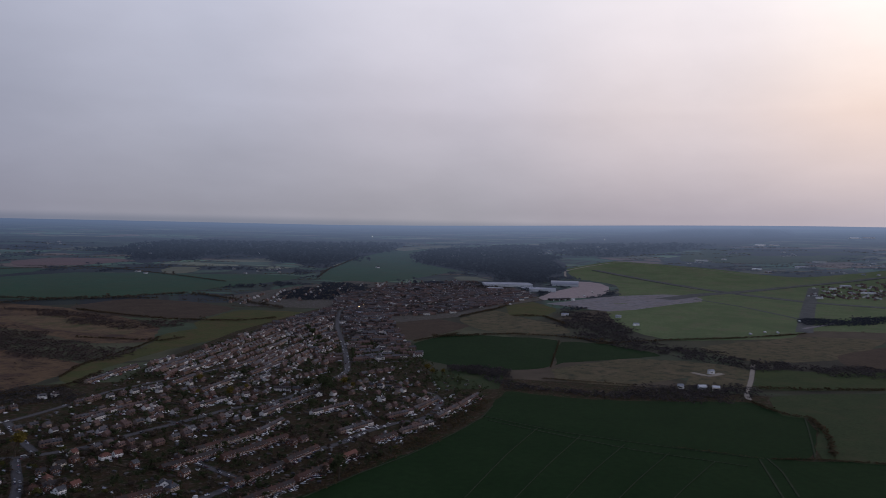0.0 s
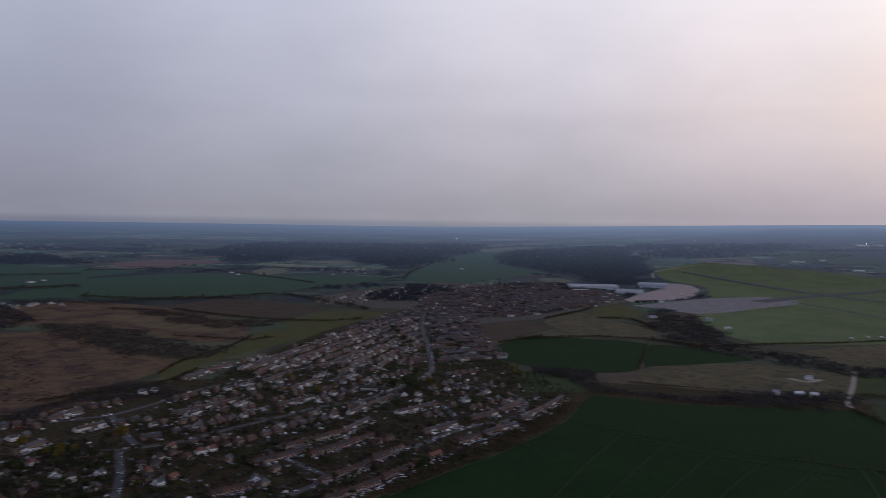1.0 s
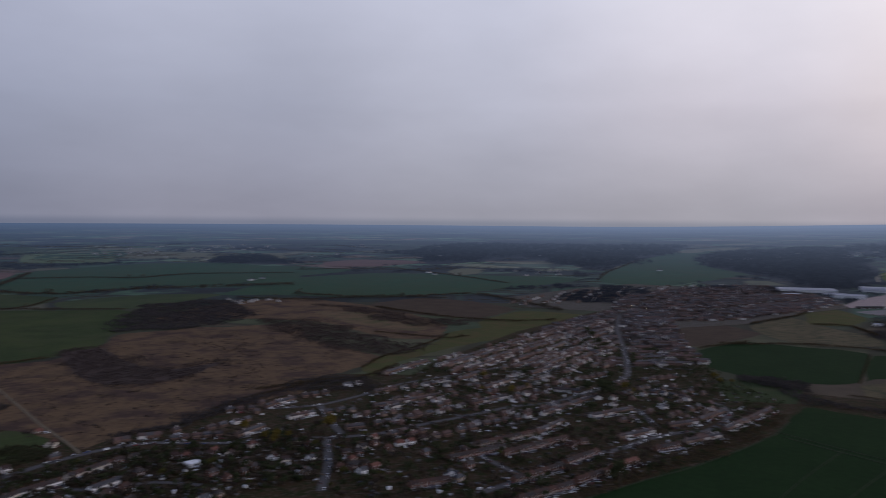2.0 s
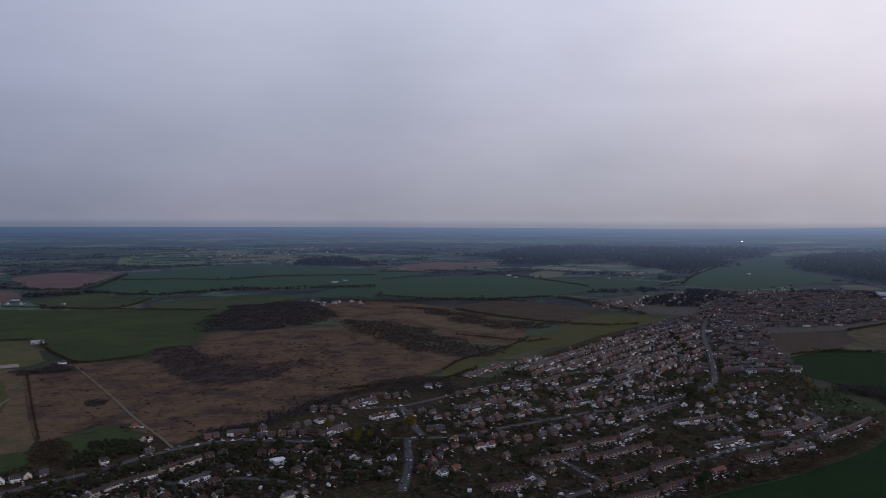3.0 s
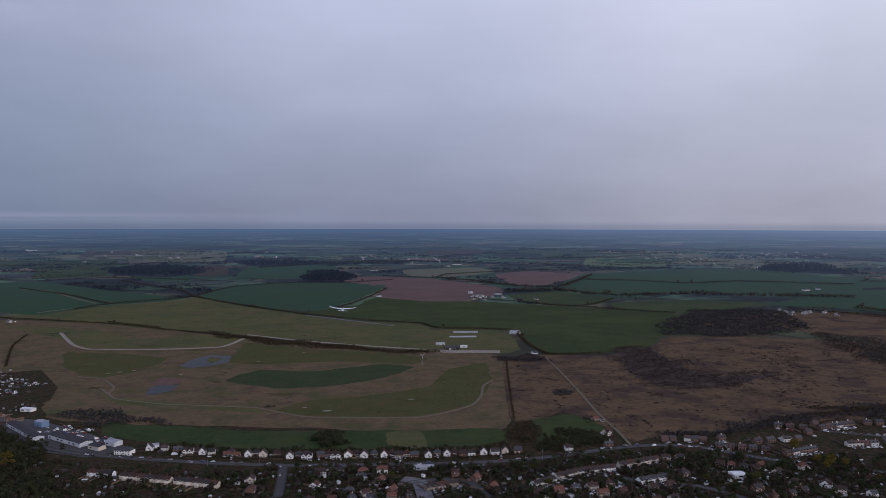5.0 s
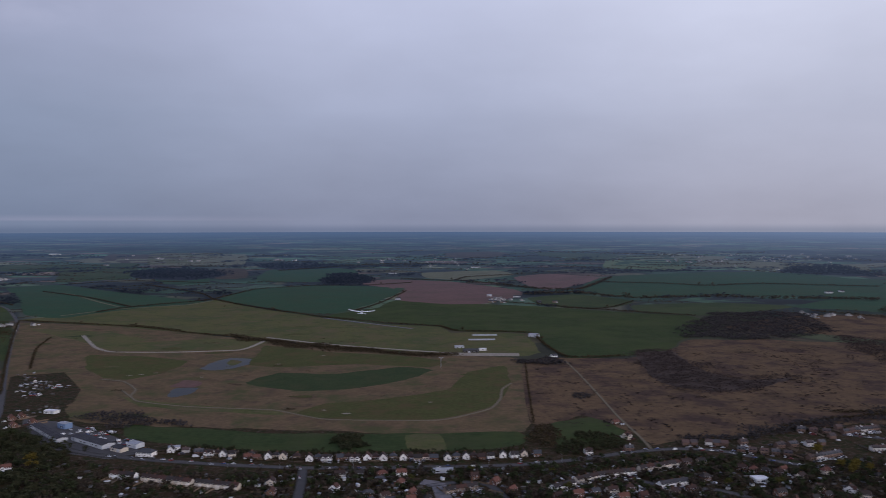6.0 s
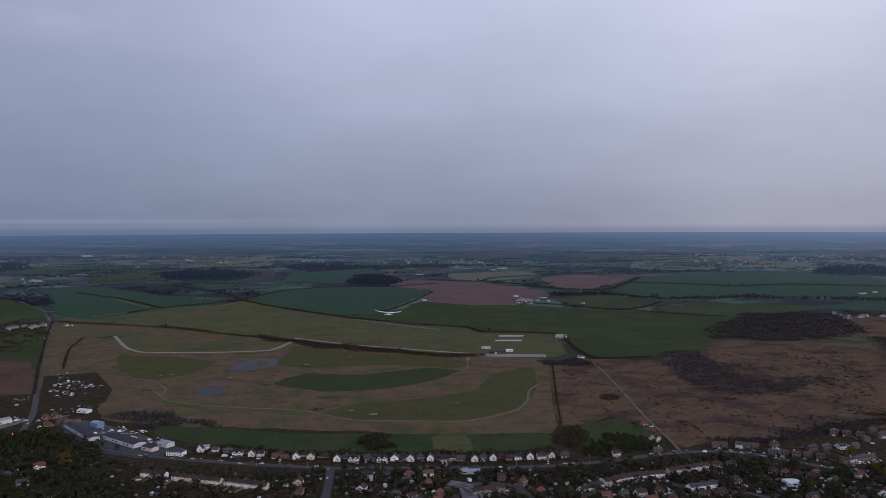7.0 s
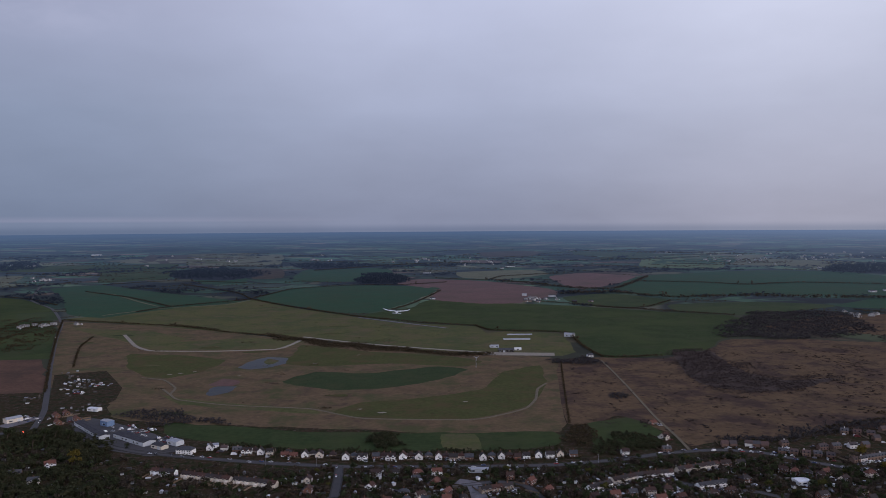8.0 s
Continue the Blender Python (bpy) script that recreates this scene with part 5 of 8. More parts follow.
def loft(bm, rows):
    rings = [[bm.verts.new(p) for p in r] for r in rows]
    n = len(rings[0])
    for a, b in zip(rings, rings[1:]):
        for i in range(n):
            bm.faces.new((a[i], a[(i + 1) % n], b[(i + 1) % n], b[i]))
    bm.faces.new(list(reversed(rings[0])))
    bm.faces.new(rings[-1])


def cached(key, make, mats):
    """A mesh that alike pieces share."""
    if key not in MESHES:
        bm = bmesh.new()
        make(bm)
        bmesh.ops.recalc_face_normals(bm, faces=bm.faces)
        me = bpy.data.meshes.new(str(key[0]))
        bm.to_mesh(me)
        bm.free()
        for m in mats:
            me.materials.append(m)
        MESHES[key] = me
    return MESHES[key]


def piece(name, me, parent, x=0, y=0, z=0, rz=0, label="", sx=1.0, sz=1.0):
    ob = new(name, me)
    ob.parent = parent
    ob.location, ob.rotation_euler, ob.scale = (x, y, z), (0, 0, rz), (sx, 1, sz)
    if label:
        ob["label"] = label
    return ob


def wall_shape(L, D, h, rh, hip):
    def make(bm):
        a, b = L / 2, D / 2
        if hip:
            box_bm(bm, -a, -b, 0, a, b, h)
        else:
            poly_bm(bm, [(-a, -b, 0), (a, -b, 0), (a, b, 0), (-a, b, 0), (-a, -b, h), (a, -b, h), (a, b, h), (-a, b, h), (-a, 0, h + rh), (a, 0, h + rh)],
                    [(0, 1, 5, 4), (2, 3, 7, 6), (1, 2, 6, 9, 5), (3, 0, 4, 8, 7), (0, 3, 2, 1), (4, 5, 9, 8), (6, 7, 8, 9)])
    return make


def roof_shape(L, D, h, rh, hip):
    """Two or four sloping slabs with eaves, and a ridge."""
    def make(bm):
        o, t = 0.4, 0.22
        a, b = L / 2 + (o if hip else 0.25), D / 2 + o
        drop = rh * o / (D / 2)
        z0, z1 = h - drop + 0.06, h + rh + 0.06
        if hip:
            k = max(0.2, a - b * 0.85)
            top = [(-a, -b, z0), (a, -b, z0), (a, b, z0), (-a, b, z0), (-k, 0, z1), (k, 0, z1)]
            n = [(x, y, z + t) for x, y, z in top] + [(x, y, z) for x, y, z in top[:4]]
            poly_bm(bm, n, [(0, 1, 5, 4), (2, 3, 4, 5), (1, 2, 5), (3, 0, 4), (6, 7, 1, 0), (7, 8, 2, 1), (8, 9, 3, 2), (9, 6, 0, 3), (9, 8, 7, 6)])
        else:
            for s in (-1, 1):
                p = [(-a, s * b, z0), (a, s * b, z0), (a, 0, z1), (-a, 0, z1)]
                q = [(x, y, z + t) for x, y, z in p]
                poly_bm(bm, p + q, [(0, 1, 2, 3), (4, 5, 6, 7), (0, 1, 5, 4), (1, 2, 6, 5), (3, 0, 4, 7)])
        k = a if not hip else max(0.2, a - b * 0.85)
        box_bm(bm, -k, -0.14, z1 + t - 0.08, k, 0.14, z1 + t + 0.1)
    return make


def window_shape(bm):
    """A white frame, with the pane set back in it."""
    w, h, e = 0.85, 0.72, 0.09
    out = [bm.verts.new((x, y, z)) for y in (0.0, -0.08) for x, z in ((-w, -h), (w, -h), (w, h), (-w, h))]
    mid = [bm.verts.new((x, -0.08, z)) for x, z in ((-w + e, -h + e), (w - e, -h + e), (w - e, h - e), (-w + e, h - e))]
    deep = [bm.verts.new((v.co.x, -0.03, v.co.z)) for v in mid]
    for i in range(4):
        k = (i + 1) % 4
        bm.faces.new((out[i], out[k], out[4 + k], out[4 + i]))
        bm.faces.new((out[4 + i], out[4 + k], mid[k], mid[i]))
        bm.faces.new((mid[i], mid[k], deep[k], deep[i]))
    bm.faces.new(deep).material_index = 1


def door_shape(bm):
    box_bm(bm, -0.45, -0.06, 0, 0.45, 0, 2.0, 0)
    box_bm(bm, -0.55, -0.04, 0, -0.45, 0, 2.1, 1)
    box_bm(bm, 0.45, -0.04, 0, 0.55, 0, 2.1, 1)
    box_bm(bm, -0.55, -0.04, 2.0, 0.55, 0, 2.1, 1)
    box_bm(bm, -0.7, -0.7, 2.25, 0.7, 0, 2.35, 1)


def chimney_shape(bm):
    box_bm(bm, -0.5, -0.32, 0, 0.5, 0.32, 1.9, 0)
    box_bm(bm, -0.58, -0.4, 1.9, 0.58, 0.4, 2.05, 0)


def window_mesh():
    return cached(("window",), window_shape, [FRAME, GLASS])


def door_mesh():
    return cached(("door",), door_shape, [DOOR, FRAME])


def chimney_mesh():
    return cached(("chimney",), chimney_shape, [WALLS["brick"]])


def pot_shape(bm):
    n = 6
    for z0, z1, r0, r1 in ((0.0, 0.45, 0.16, 0.12),):
        loft(bm, [[(r * math.cos(6.283 * i / n), r * math.sin(6.283 * i / n), z) for i in range(n)] for r, z in ((r0, z0), (r1, z1), (r1 + 0.03, z1 + 0.05))])


def chimney(ob, x, y, z):
    """A brick stack with a clay pot."""
    stack = piece("chimney", chimney_mesh(), ob, x, y, z)
    piece("chimney_pot", cached(("chimney_pot",), pot_shape, [POT]), stack, 0, 0, 2.05, label="red clay chimney pot")


WORDS = {"white": "white rendered", "cream": "cream rendered", "brick": "red brick", "buff": "buff brick", "tile": "a brown tiled roof", "red": "an orange tiled roof", "slate": "a grey slate roof", "felt": "a dark felt roof"}
TAKEN = []
SKIRT = []         # bushes and hedges close round the houses
NEAR = 800.0        # houses further off are joined
distant = []
CARS = [0]
rng = random.Random(7)


SMALL = 0.84        # the houses of this town are low and narrow
GRID = {"made": 0, "ways": False, "cells": {}}


def clear(x, y, r):
    """Whether a round place is free of houses and roads."""
    cells = GRID["cells"]
    if not GRID["ways"]:
        GRID["ways"] = True
        for (a, b, c), (a1, b1, c1) in zip(ROADS, ROADS[1:]):
            d = math.hypot(a1 - a, b1 - b)
            for k in range(max(1, int(d / 5)) if d < 150 and c == c1 else 1):
                f = k / max(1, int(d / 5))
                p, q = a + (a1 - a) * f, b + (b1 - b) * f
                cells.setdefault((int(p // 20), int(q // 20)), []).append((p, q, c + 2.4))
    for a, b, c in TAKEN[GRID["made"]:]:
        cells.setdefault((int(a // 20), int(b // 20)), []).append((a, b, c))
    GRID["made"] = len(TAKEN)
    i, j = int(x // 20), int(y // 20)
    for m in (i - 1, i, i + 1):
        for n in (j - 1, j, j + 1):
            for a, b, c in cells.get((m, n), ()):
                if (x - a) ** 2 + (y - b) ** 2 < (r + c) ** 2:
                    return False
    return True


def base_of(name, x, y, turn, label, category, group=""):
    ob = new(name)
    ob.location, ob.rotation_euler = (x, y, land(x, y) + 0.28), (0, 0, turn)
    ob.empty_display_size = 1
    return tagged(ob, label, category, group)


FENCES, FRONTS = [], []


def plot(x, y, turn, L, D, n):
    """Fences of the back gardens, one between each two neighbours; cars stand in front."""
    FRONTS.extend((x + (-L / 2 + (i + 0.5) * L / n) * math.cos(turn), y + (-L / 2 + (i + 0.5) * L / n) * math.sin(turn), turn, L / n, D) for i in range(n))
    c, s = math.cos(turn), math.sin(turn)
    for i in range(n + 1):
        u, v = -L / 2 + i * L / n, D / 2 + rng.uniform(0.5, 2.0)
        if rng.random() < 0.8:
            FENCES.append((x + u * c - v * s, y + u * s + v * c, turn + math.pi / 2 + rng.uniform(-0.05, 0.05), rng.uniform(9, 15)))


def skirt(x, y, turn, L, D, n):
    """Front hedges and shrubs close to a house."""
    for i in range(n):
        u, v = rng.uniform(-0.6, 0.6) * L, (D / 2 + rng.uniform(1.6, 4.5)) * (-1 if i % 3 else 1)
        if i % 4 == 3:
            u, v = (L / 2 + rng.uniform(1.0, 2.5)) * rng.choice((-1, 1)), rng.uniform(-0.6, 0.6) * D
        SKIRT.append((x + u * math.cos(turn) - v * math.sin(turn), y + u * math.sin(turn) + v * math.cos(turn), rng.uniform(1.8, 3.8), rng.uniform(1.0, 2.9)))


def house(x, y, turn, wall="white", roof="tile", L=11.0, D=7.6, h=4.4, rh=2.9, hip=False, wing=0, ext=True, name="house", label=""):
    """A house with its front to -y before the turn. wing: gabled bays that stand forward."""
    TAKEN.append((x, y, SMALL * max(L, D) / 2 + 0.5))
    skirt(x, y, turn, SMALL * L, SMALL * D, 9 if math.hypot(x, y) < 900 else 4)
    plot(x, y, turn, SMALL * L + 2.0, SMALL * D, 1)
    if math.hypot(x, y) > NEAR and not label:
        distant.append((x, y, turn, SMALL * L, SMALL * D, SMALL * h, SMALL * rh))
        return None
    floors = 2 if h > 4 else 1
    ob = base_of(name, x, y, turn, label or f"{WORDS[wall]} house with {WORDS[roof]}", "house", "houses of the town")
    ob.scale = (SMALL, SMALL, SMALL)
    piece("wall", cached(("wall", L, D, h, rh, hip, wall), wall_shape(L, D, h, rh, hip), [WALLS[wall]]), ob)
    piece("roof", cached(("roof", L, D, h, rh, hip, roof), roof_shape(L, D, h, rh, hip), [ROOFS[roof]]), ob)
    units = max(1, round(L / 6.0))
    for u in range(units):
        cx = -L / 2 + (u + 0.5) * L / units
        for f in range(floors):
            z = 1.5 + f * 2.6
            for s in (-1, 1):
                piece("window", window_mesh(), ob, cx + 1.5, s * D / 2, z, 0 if s < 0 else math.pi)
                if f or s > 0:
                    piece("window", window_mesh(), ob, cx - 1.5, s * D / 2, z, 0 if s < 0 else math.pi)
        piece("door", door_mesh(), ob, cx - 1.4, -D / 2, 0)
        if u % 2 == 0:
            e = min(L / 2 - 0.8, cx + L / units / 2) if units > 1 else L / 2 - 0.8
            chimney(ob, e * (1 if not hip else 0.35), 0.4, h + rh * (0.72 if not hip else 0.8))
    if not hip:
        for e in (-1, 1):
            piece("window", window_mesh(), ob, e * L / 2, -1.3, 1.5, e * math.pi / 2)
            piece("window", window_mesh(), ob, e * L / 2, 0.0, h - 0.9, e * math.pi / 2)
    for w in range(wing):
        wx = -L / 4 + w * L / 2 if wing > 1 else -L / 4
        me = cached(("wingwall", h, rh, wall), lambda bm: wall_shape(3.0, 4.4, h, rh * 0.8, False)(bm), [WALLS[wall]])
        mr = cached(("wingroof", h, rh, roof), lambda bm: roof_shape(5.5, 4.4, h, rh * 0.8, False)(bm), [ROOFS[roof]])
        piece("gable_bay", me, ob, wx, -D / 2 - 1.2, 0, math.pi / 2)
        piece("bay_roof", mr, ob, wx, -D / 2 + 0.1, 0, math.pi / 2)
        for f in range(floors):
            piece("window", window_mesh(), ob, wx, -D / 2 - 2.7, 1.5 + f * 2.6, 0, "", 1.5)
    if ext:
        me = cached(("extension", wall), lambda bm: (box_bm(bm, -2.4, 0, 0, 2.4, 3.2, 2.6, 0), box_bm(bm, -2.6, 0, 2.6, 2.6, 3.4, 2.8, 1)), [WALLS["white" if wall != "brick" else "buff"], ROOFS["felt"]])
        piece("extension", me, ob, L / 4 * (1 if int(x) % 2 else -1), D / 2, 0, 0, "flat-roofed back extension")
    return ob


def terrace(x0, y0, x1, y1, wall="brick", roof="tile", unit=5.0, D=7.4, h=4.3, rh=2.5, flip=False, sheds=True):
    """A row of joined houses between two points."""
    L0 = math.hypot(x1 - x0, y1 - y0)
    n = max(2, round(L0 / (unit * SMALL)))
    L = n * unit
    turn = math.atan2(y1 - y0, x1 - x0) + (math.pi if flip else 0)
    x, y = (x0 + x1) / 2, (y0 + y1) / 2
    skirt(x, y, turn, SMALL * L, SMALL * D, n * (5 if math.hypot(x, y) < 900 else 2))
    plot(x, y, turn, SMALL * L, SMALL * D, n)
    c, s = SMALL * math.cos(turn), SMALL * math.sin(turn)
    if math.hypot(x, y) > NEAR:
        for i in range(0, n, 2):
            cx = -L / 2 + (i + 1) * unit
            TAKEN.append((x + cx * c, y + cx * s, 6))
            distant.append((x + cx * c, y + cx * s, turn, 2 * unit * SMALL, D * SMALL, h * SMALL, rh * SMALL))
        return None
    ob = base_of("terrace", x, y, turn, f"row of {WORDS[wall]} terraced houses under {WORDS[roof]}", "terrace", "terraces of the town")
    ob.scale = (SMALL, SMALL, SMALL)
    for i in range(n):
        cx = -L / 2 + (i + 0.5) * unit
        TAKEN.append((x + cx * c, y + cx * s, 4.0))
        paint = wall if (i * 7 + int(x)) % 7 else "white" if wall != "white" else "cream"
        piece("wall", cached(("wall", unit, D, h, rh, False, paint), wall_shape(unit, D, h, rh, False), [WALLS[paint]]), ob, cx)
        for e in (-1, 1):
            piece("window", window_mesh(), ob, cx, e * D / 2, 4.0, 0 if e < 0 else math.pi, "", 1.3)
        piece("window", window_mesh(), ob, cx + 1.2, -D / 2, 1.5)
        piece("door", door_mesh(), ob, cx - 1.5, -D / 2, 0)
        if i % 2:
            chimney(ob, cx - unit / 2, 0, h + rh * 0.82)
        if i % 2 == 0 and sheds:
            me = cached(("lean_to", paint), lambda bm: poly_bm(bm, [(-2, 0, 0), (2, 0, 0), (2, 3, 0), (-2, 3, 0), (-2, 0, 3.1), (2, 0, 3.1), (2, 3, 2.3), (-2, 3, 2.3)],
                        [(0, 1, 2, 3), (4, 5, 6, 7), (0, 1, 5, 4), (1, 2, 6, 5), (2, 3, 7, 6), (3, 0, 4, 7)]), [WALLS["buff" if paint == "brick" else paint]])
            piece("extension", me, ob, cx, D / 2, 0, 0, "lean-to at the back")
    for i in range(n):
        if rng.random() < 0.3 and CARS[0] < 110:
            CARS[0] += 1
            cx, fy = -L / 2 + (i + 0.5) * unit, -D / 2 - 4.5
            car(x + cx * c - fy * s, y + cx * s + fy * c, turn + (math.pi / 2 if rng.random() < 0.5 else 0), up=0.33)
    for i in range(0, n, 2):
        w = min(2, n - i)
        piece("roof", cached(("roof", w * unit, D, h, rh, roof), roof_shape(w * unit - 0.5, D, h, rh, False), [ROOFS[roof]]), ob, -L / 2 + (i + w / 2) * unit)
    return ob


def hall(x, y, turn, L, W, h, rh, wall, roof, name, label, category="building", bays=0, bent=False):
    """A shed, barn or works hall with sheeted walls and a low roof; bent: a curved hangar roof."""
    TAKEN.append((x, y, max(L, W) / 2))
    ob = base_of(name, x, y, turn, label, category)
    if bent:
        bm = bmesh.new()
        n = 10
        ring_ = [(-W / 2 * math.cos(math.pi * i / n), h * 0.35 + (h + rh - h * 0.35) * math.sin(math.pi * i / n)) for i in range(n + 1)]
        a = [bm.verts.new((-L / 2, yy, zz)) for yy, zz in ring_]
        b = [bm.verts.new((L / 2, yy, zz)) for yy, zz in ring_]
        for i in range(n):
            bm.faces.new((a[i], b[i], b[i + 1], a[i + 1]))
        bmesh.ops.recalc_face_normals(bm, faces=bm.faces)
        bmesh.ops.solidify(bm, geom=bm.faces[:], thickness=0.3)
        part("roof", bm, ROOFS[roof], ob)
        bm = bmesh.new()
        for s in (-1, 1):
            v = [bm.verts.new((s * (L / 2 - 0.6), yy, zz - 0.35 if 0 < i < n else 0)) for i, (yy, zz) in enumerate(ring_)]
            bm.faces.new(v)
        bmesh.ops.solidify(bm, geom=bm.faces[:], thickness=0.3)
        box_bm(bm, -L / 2 + 0.6, -W / 2, 0, L / 2 - 0.6, -W / 2 + 0.4, h * 0.4)
        box_bm(bm, -L / 2 + 0.6, W / 2 - 0.4, 0, L / 2 - 0.6, W / 2, h * 0.4)
        part("wall", bm, WALLS[wall], ob)
        bm = bmesh.new()
        box_bm(bm, L / 2 - 0.25, -W * 0.33, 0, L / 2 - 0.05, W * 0.33, h * 0.8)
        part("door", bm, WALLS["dark"], ob, "wide sliding hangar door")
        return ob
    for k in range(max(1, bays)):
        w = W / max(1, bays)
        oy = -W / 2 + (k + 0.5) * w
        bm = bmesh.new()
        wall_shape(L, w, h, rh, False)(bm)
        bmesh.ops.recalc_face_normals(bm, faces=bm.faces)
        part("wall", bm, WALLS[wall], ob).location.y = oy
        bm = bmesh.new()
        roof_shape(L, w - 0.5, h, rh, False)(bm)
        bmesh.ops.recalc_face_normals(bm, faces=bm.faces)
        part("roof", bm, ROOFS[roof], ob).location.y = oy
    n = max(1, int(L / 7))
    for i in range(n):
        cx = -L / 2 + (i + 0.5) * L / n
        if i % 3 == 1 and h > 3:
            me = cached(("roller_door",), lambda bm: (box_bm(bm, -1.6, -0.08, 0, 1.6, 0, 3.0, 0), box_bm(bm, -1.75, -0.05, 0, -1.6, 0, 3.1, 1), box_bm(bm, 1.6, -0.05, 0, 1.75, 0, 3.1, 1)), [WALLS["metal"], FRAME])
            piece("roller_door", me, ob, cx, -W / 2, 0)
        else:
            piece("window", window_mesh(), ob, cx, -W / 2, min(h * 0.55, 2.0), 0, "", 2.4)
    return ob


def far_houses(places, name, label, mats=None):
    """Houses too far and small to tell their parts: walls, gabled roofs and stacks, joined."""
    rnd = random.Random(len(places))
    verts, faces, idx = [], [], []
    for x, y, turn, L, D, h, rh in places:
        c, s = math.cos(turn), math.sin(turn)
        z = land(x, y)

        def add(pts, quads, m):
            k = len(verts)
            verts.extend((x + px * c - py * s, y + px * s + py * c, z + pz) for px, py, pz in pts)
            faces.extend(tuple(k + i for i in q) for q in quads)
            idx.extend([m] * len(quads))
        a, b, o = L / 2, D / 2, 0.35
        add([(-a, -b, 0), (a, -b, 0), (a, b, 0), (-a, b, 0), (-a, -b, h), (a, -b, h), (a, b, h), (-a, b, h), (-a, 0, h + rh), (a, 0, h + rh)],
            [(0, 1, 5, 4), (2, 3, 7, 6), (1, 2, 6, 9, 5), (3, 0, 4, 8, 7)], 0)
        d = rh * o / b
        add([(-a - o, -b - o, h - d + .1), (a + o, -b - o, h - d + .1), (a + o, 0, h + rh + .1), (-a - o, 0, h + rh + .1), (a + o, b + o, h - d + .1), (-a - o, b + o, h - d + .1)],
            [(0, 1, 2, 3), (3, 2, 4, 5)], 1)
        if L > 5 and rng.random() < 0.6:
            q, w, k = rng.uniform(-a, a), -b - rng.uniform(3, 8), 1 if rng.random() < 0.7 else 1.6
            add([(q - 2 * k, w - .9, .3), (q + 2 * k, w - .9, .3), (q + 2 * k, w + .9, .3), (q - 2 * k, w + .9, .3), (q - 1.9 * k, w - .85, 1.0), (q + 1.8 * k, w - .85, .95), (q + 1.8 * k, w + .85, .95), (q - 1.9 * k, w + .85, 1.0), (q - 1.5 * k, w - .7, 1.5 * k), (q + .6 * k, w - .7, 1.5 * k), (q + .6 * k, w + .7, 1.5 * k), (q - 1.5 * k, w + .7, 1.5 * k)],
                [(0, 1, 5, 4), (1, 2, 6, 5), (2, 3, 7, 6), (3, 0, 4, 7), (4, 5, 9, 8), (5, 6, 10, 9), (6, 7, 11, 10), (7, 4, 8, 11), (8, 9, 10, 11)], 3)
        if L > 7:
            q = rnd.uniform(-0.35, 0.35) * L
            add([(q - .4, -.4, h + rh * .7), (q + .4, -.4, h + rh * .7), (q + .4, .4, h + rh * .7), (q - .4, .4, h + rh * .7), (q - .4, -.4, h + rh + 1.2), (q + .4, -.4, h + rh + 1.2), (q + .4, .4, h + rh + 1.2), (q - .4, .4, h + rh + 1.2)],
                [(0, 1, 5, 4), (1, 2, 6, 5), (2, 3, 7, 6), (3, 0, 4, 7), (4, 5, 6, 7)], 0)
            for s2 in (-1, 1):
                for f in (1.0, 3.7):
                    for u in range(int(L / 3)):
                        wx = -a + (u + 0.5) * L / int(L / 3)
                        wy = s2 * (b + 0.05)
                        add([(wx - .6, wy, f), (wx + .6, wy, f), (wx + .6, wy, f + 1.2), (wx - .6, wy, f + 1.2)], [(0, 1, 2, 3)], 2)
    return tagged(link_mesh(name, verts, faces, mats or [FAR_WALL, FAR_ROOF, GLASS, FAR_CAR], index=idx), label, "houses", kind="stuff")


FAR_WALL = choice_material("far_walls", [(0.66, 0.64, 0.63), (0.17, 0.11, 0.09), (0.27, 0.21, 0.175), (0.2, 0.135, 0.11), (0.6, 0.57, 0.55), (0.19, 0.13, 0.105), (0.17, 0.11, 0.09), (0.62, 0.6, 0.58), (0.22, 0.155, 0.125), (0.15, 0.1, 0.085), (0.18, 0.12, 0.1), (0.16, 0.11, 0.09)], 0.9, 2.0, True)
# paler than the near roofs: lift of the distance haze put into their colour
FAR_ROOF = choice_material("far_roofs", [(0.07, 0.056, 0.056), (0.085, 0.06, 0.056), (0.066, 0.063, 0.068), (0.1, 0.063, 0.056), (0.085, 0.082, 0.088)], 0.85, 2.0, True)

FAR_CAR = choice_material("far_cars", [(0.8, 0.8, 0.8), (0.5, 0.5, 0.52), (0.05, 0.05, 0.06), (0.85, 0.85, 0.85), (0.15, 0.15, 0.17), (0.12, 0.03, 0.03), (0.65, 0.66, 0.68)], 0.35, 2.0, True)
# village walls and roofs carry the painted distance haze too
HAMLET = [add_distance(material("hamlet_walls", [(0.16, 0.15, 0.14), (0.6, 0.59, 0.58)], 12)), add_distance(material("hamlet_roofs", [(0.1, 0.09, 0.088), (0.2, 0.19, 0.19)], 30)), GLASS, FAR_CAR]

# ---- trees ----
BARK = material("tree_bark", [(0.05, 0.04, 0.03), (0.08, 0.065, 0.05)], 0.6, bump=0.05)
CROWNS = [material("bare_twigs", [(0.0544, 0.0435, 0.0342), (0.0855, 0.0667, 0.0497)], 3, island=0.35),
          material("dark_evergreen", [(0.036, 0.0447, 0.0232), (0.0586, 0.0671, 0.0321)], 3, island=0.35),
          material("spring_leaves", [(0.0625, 0.065, 0.0225), (0.1, 0.0938, 0.03)], 3, island=0.3),
          material("willow_yellow", [(0.11, 0.085, 0.02), (0.15, 0.115, 0.03)], 3, island=0.3)]
for m_ in CROWNS:
    leafy(m_, 0.4)
    soft_shade(m_, 0.45)
TREE_MESHES = []


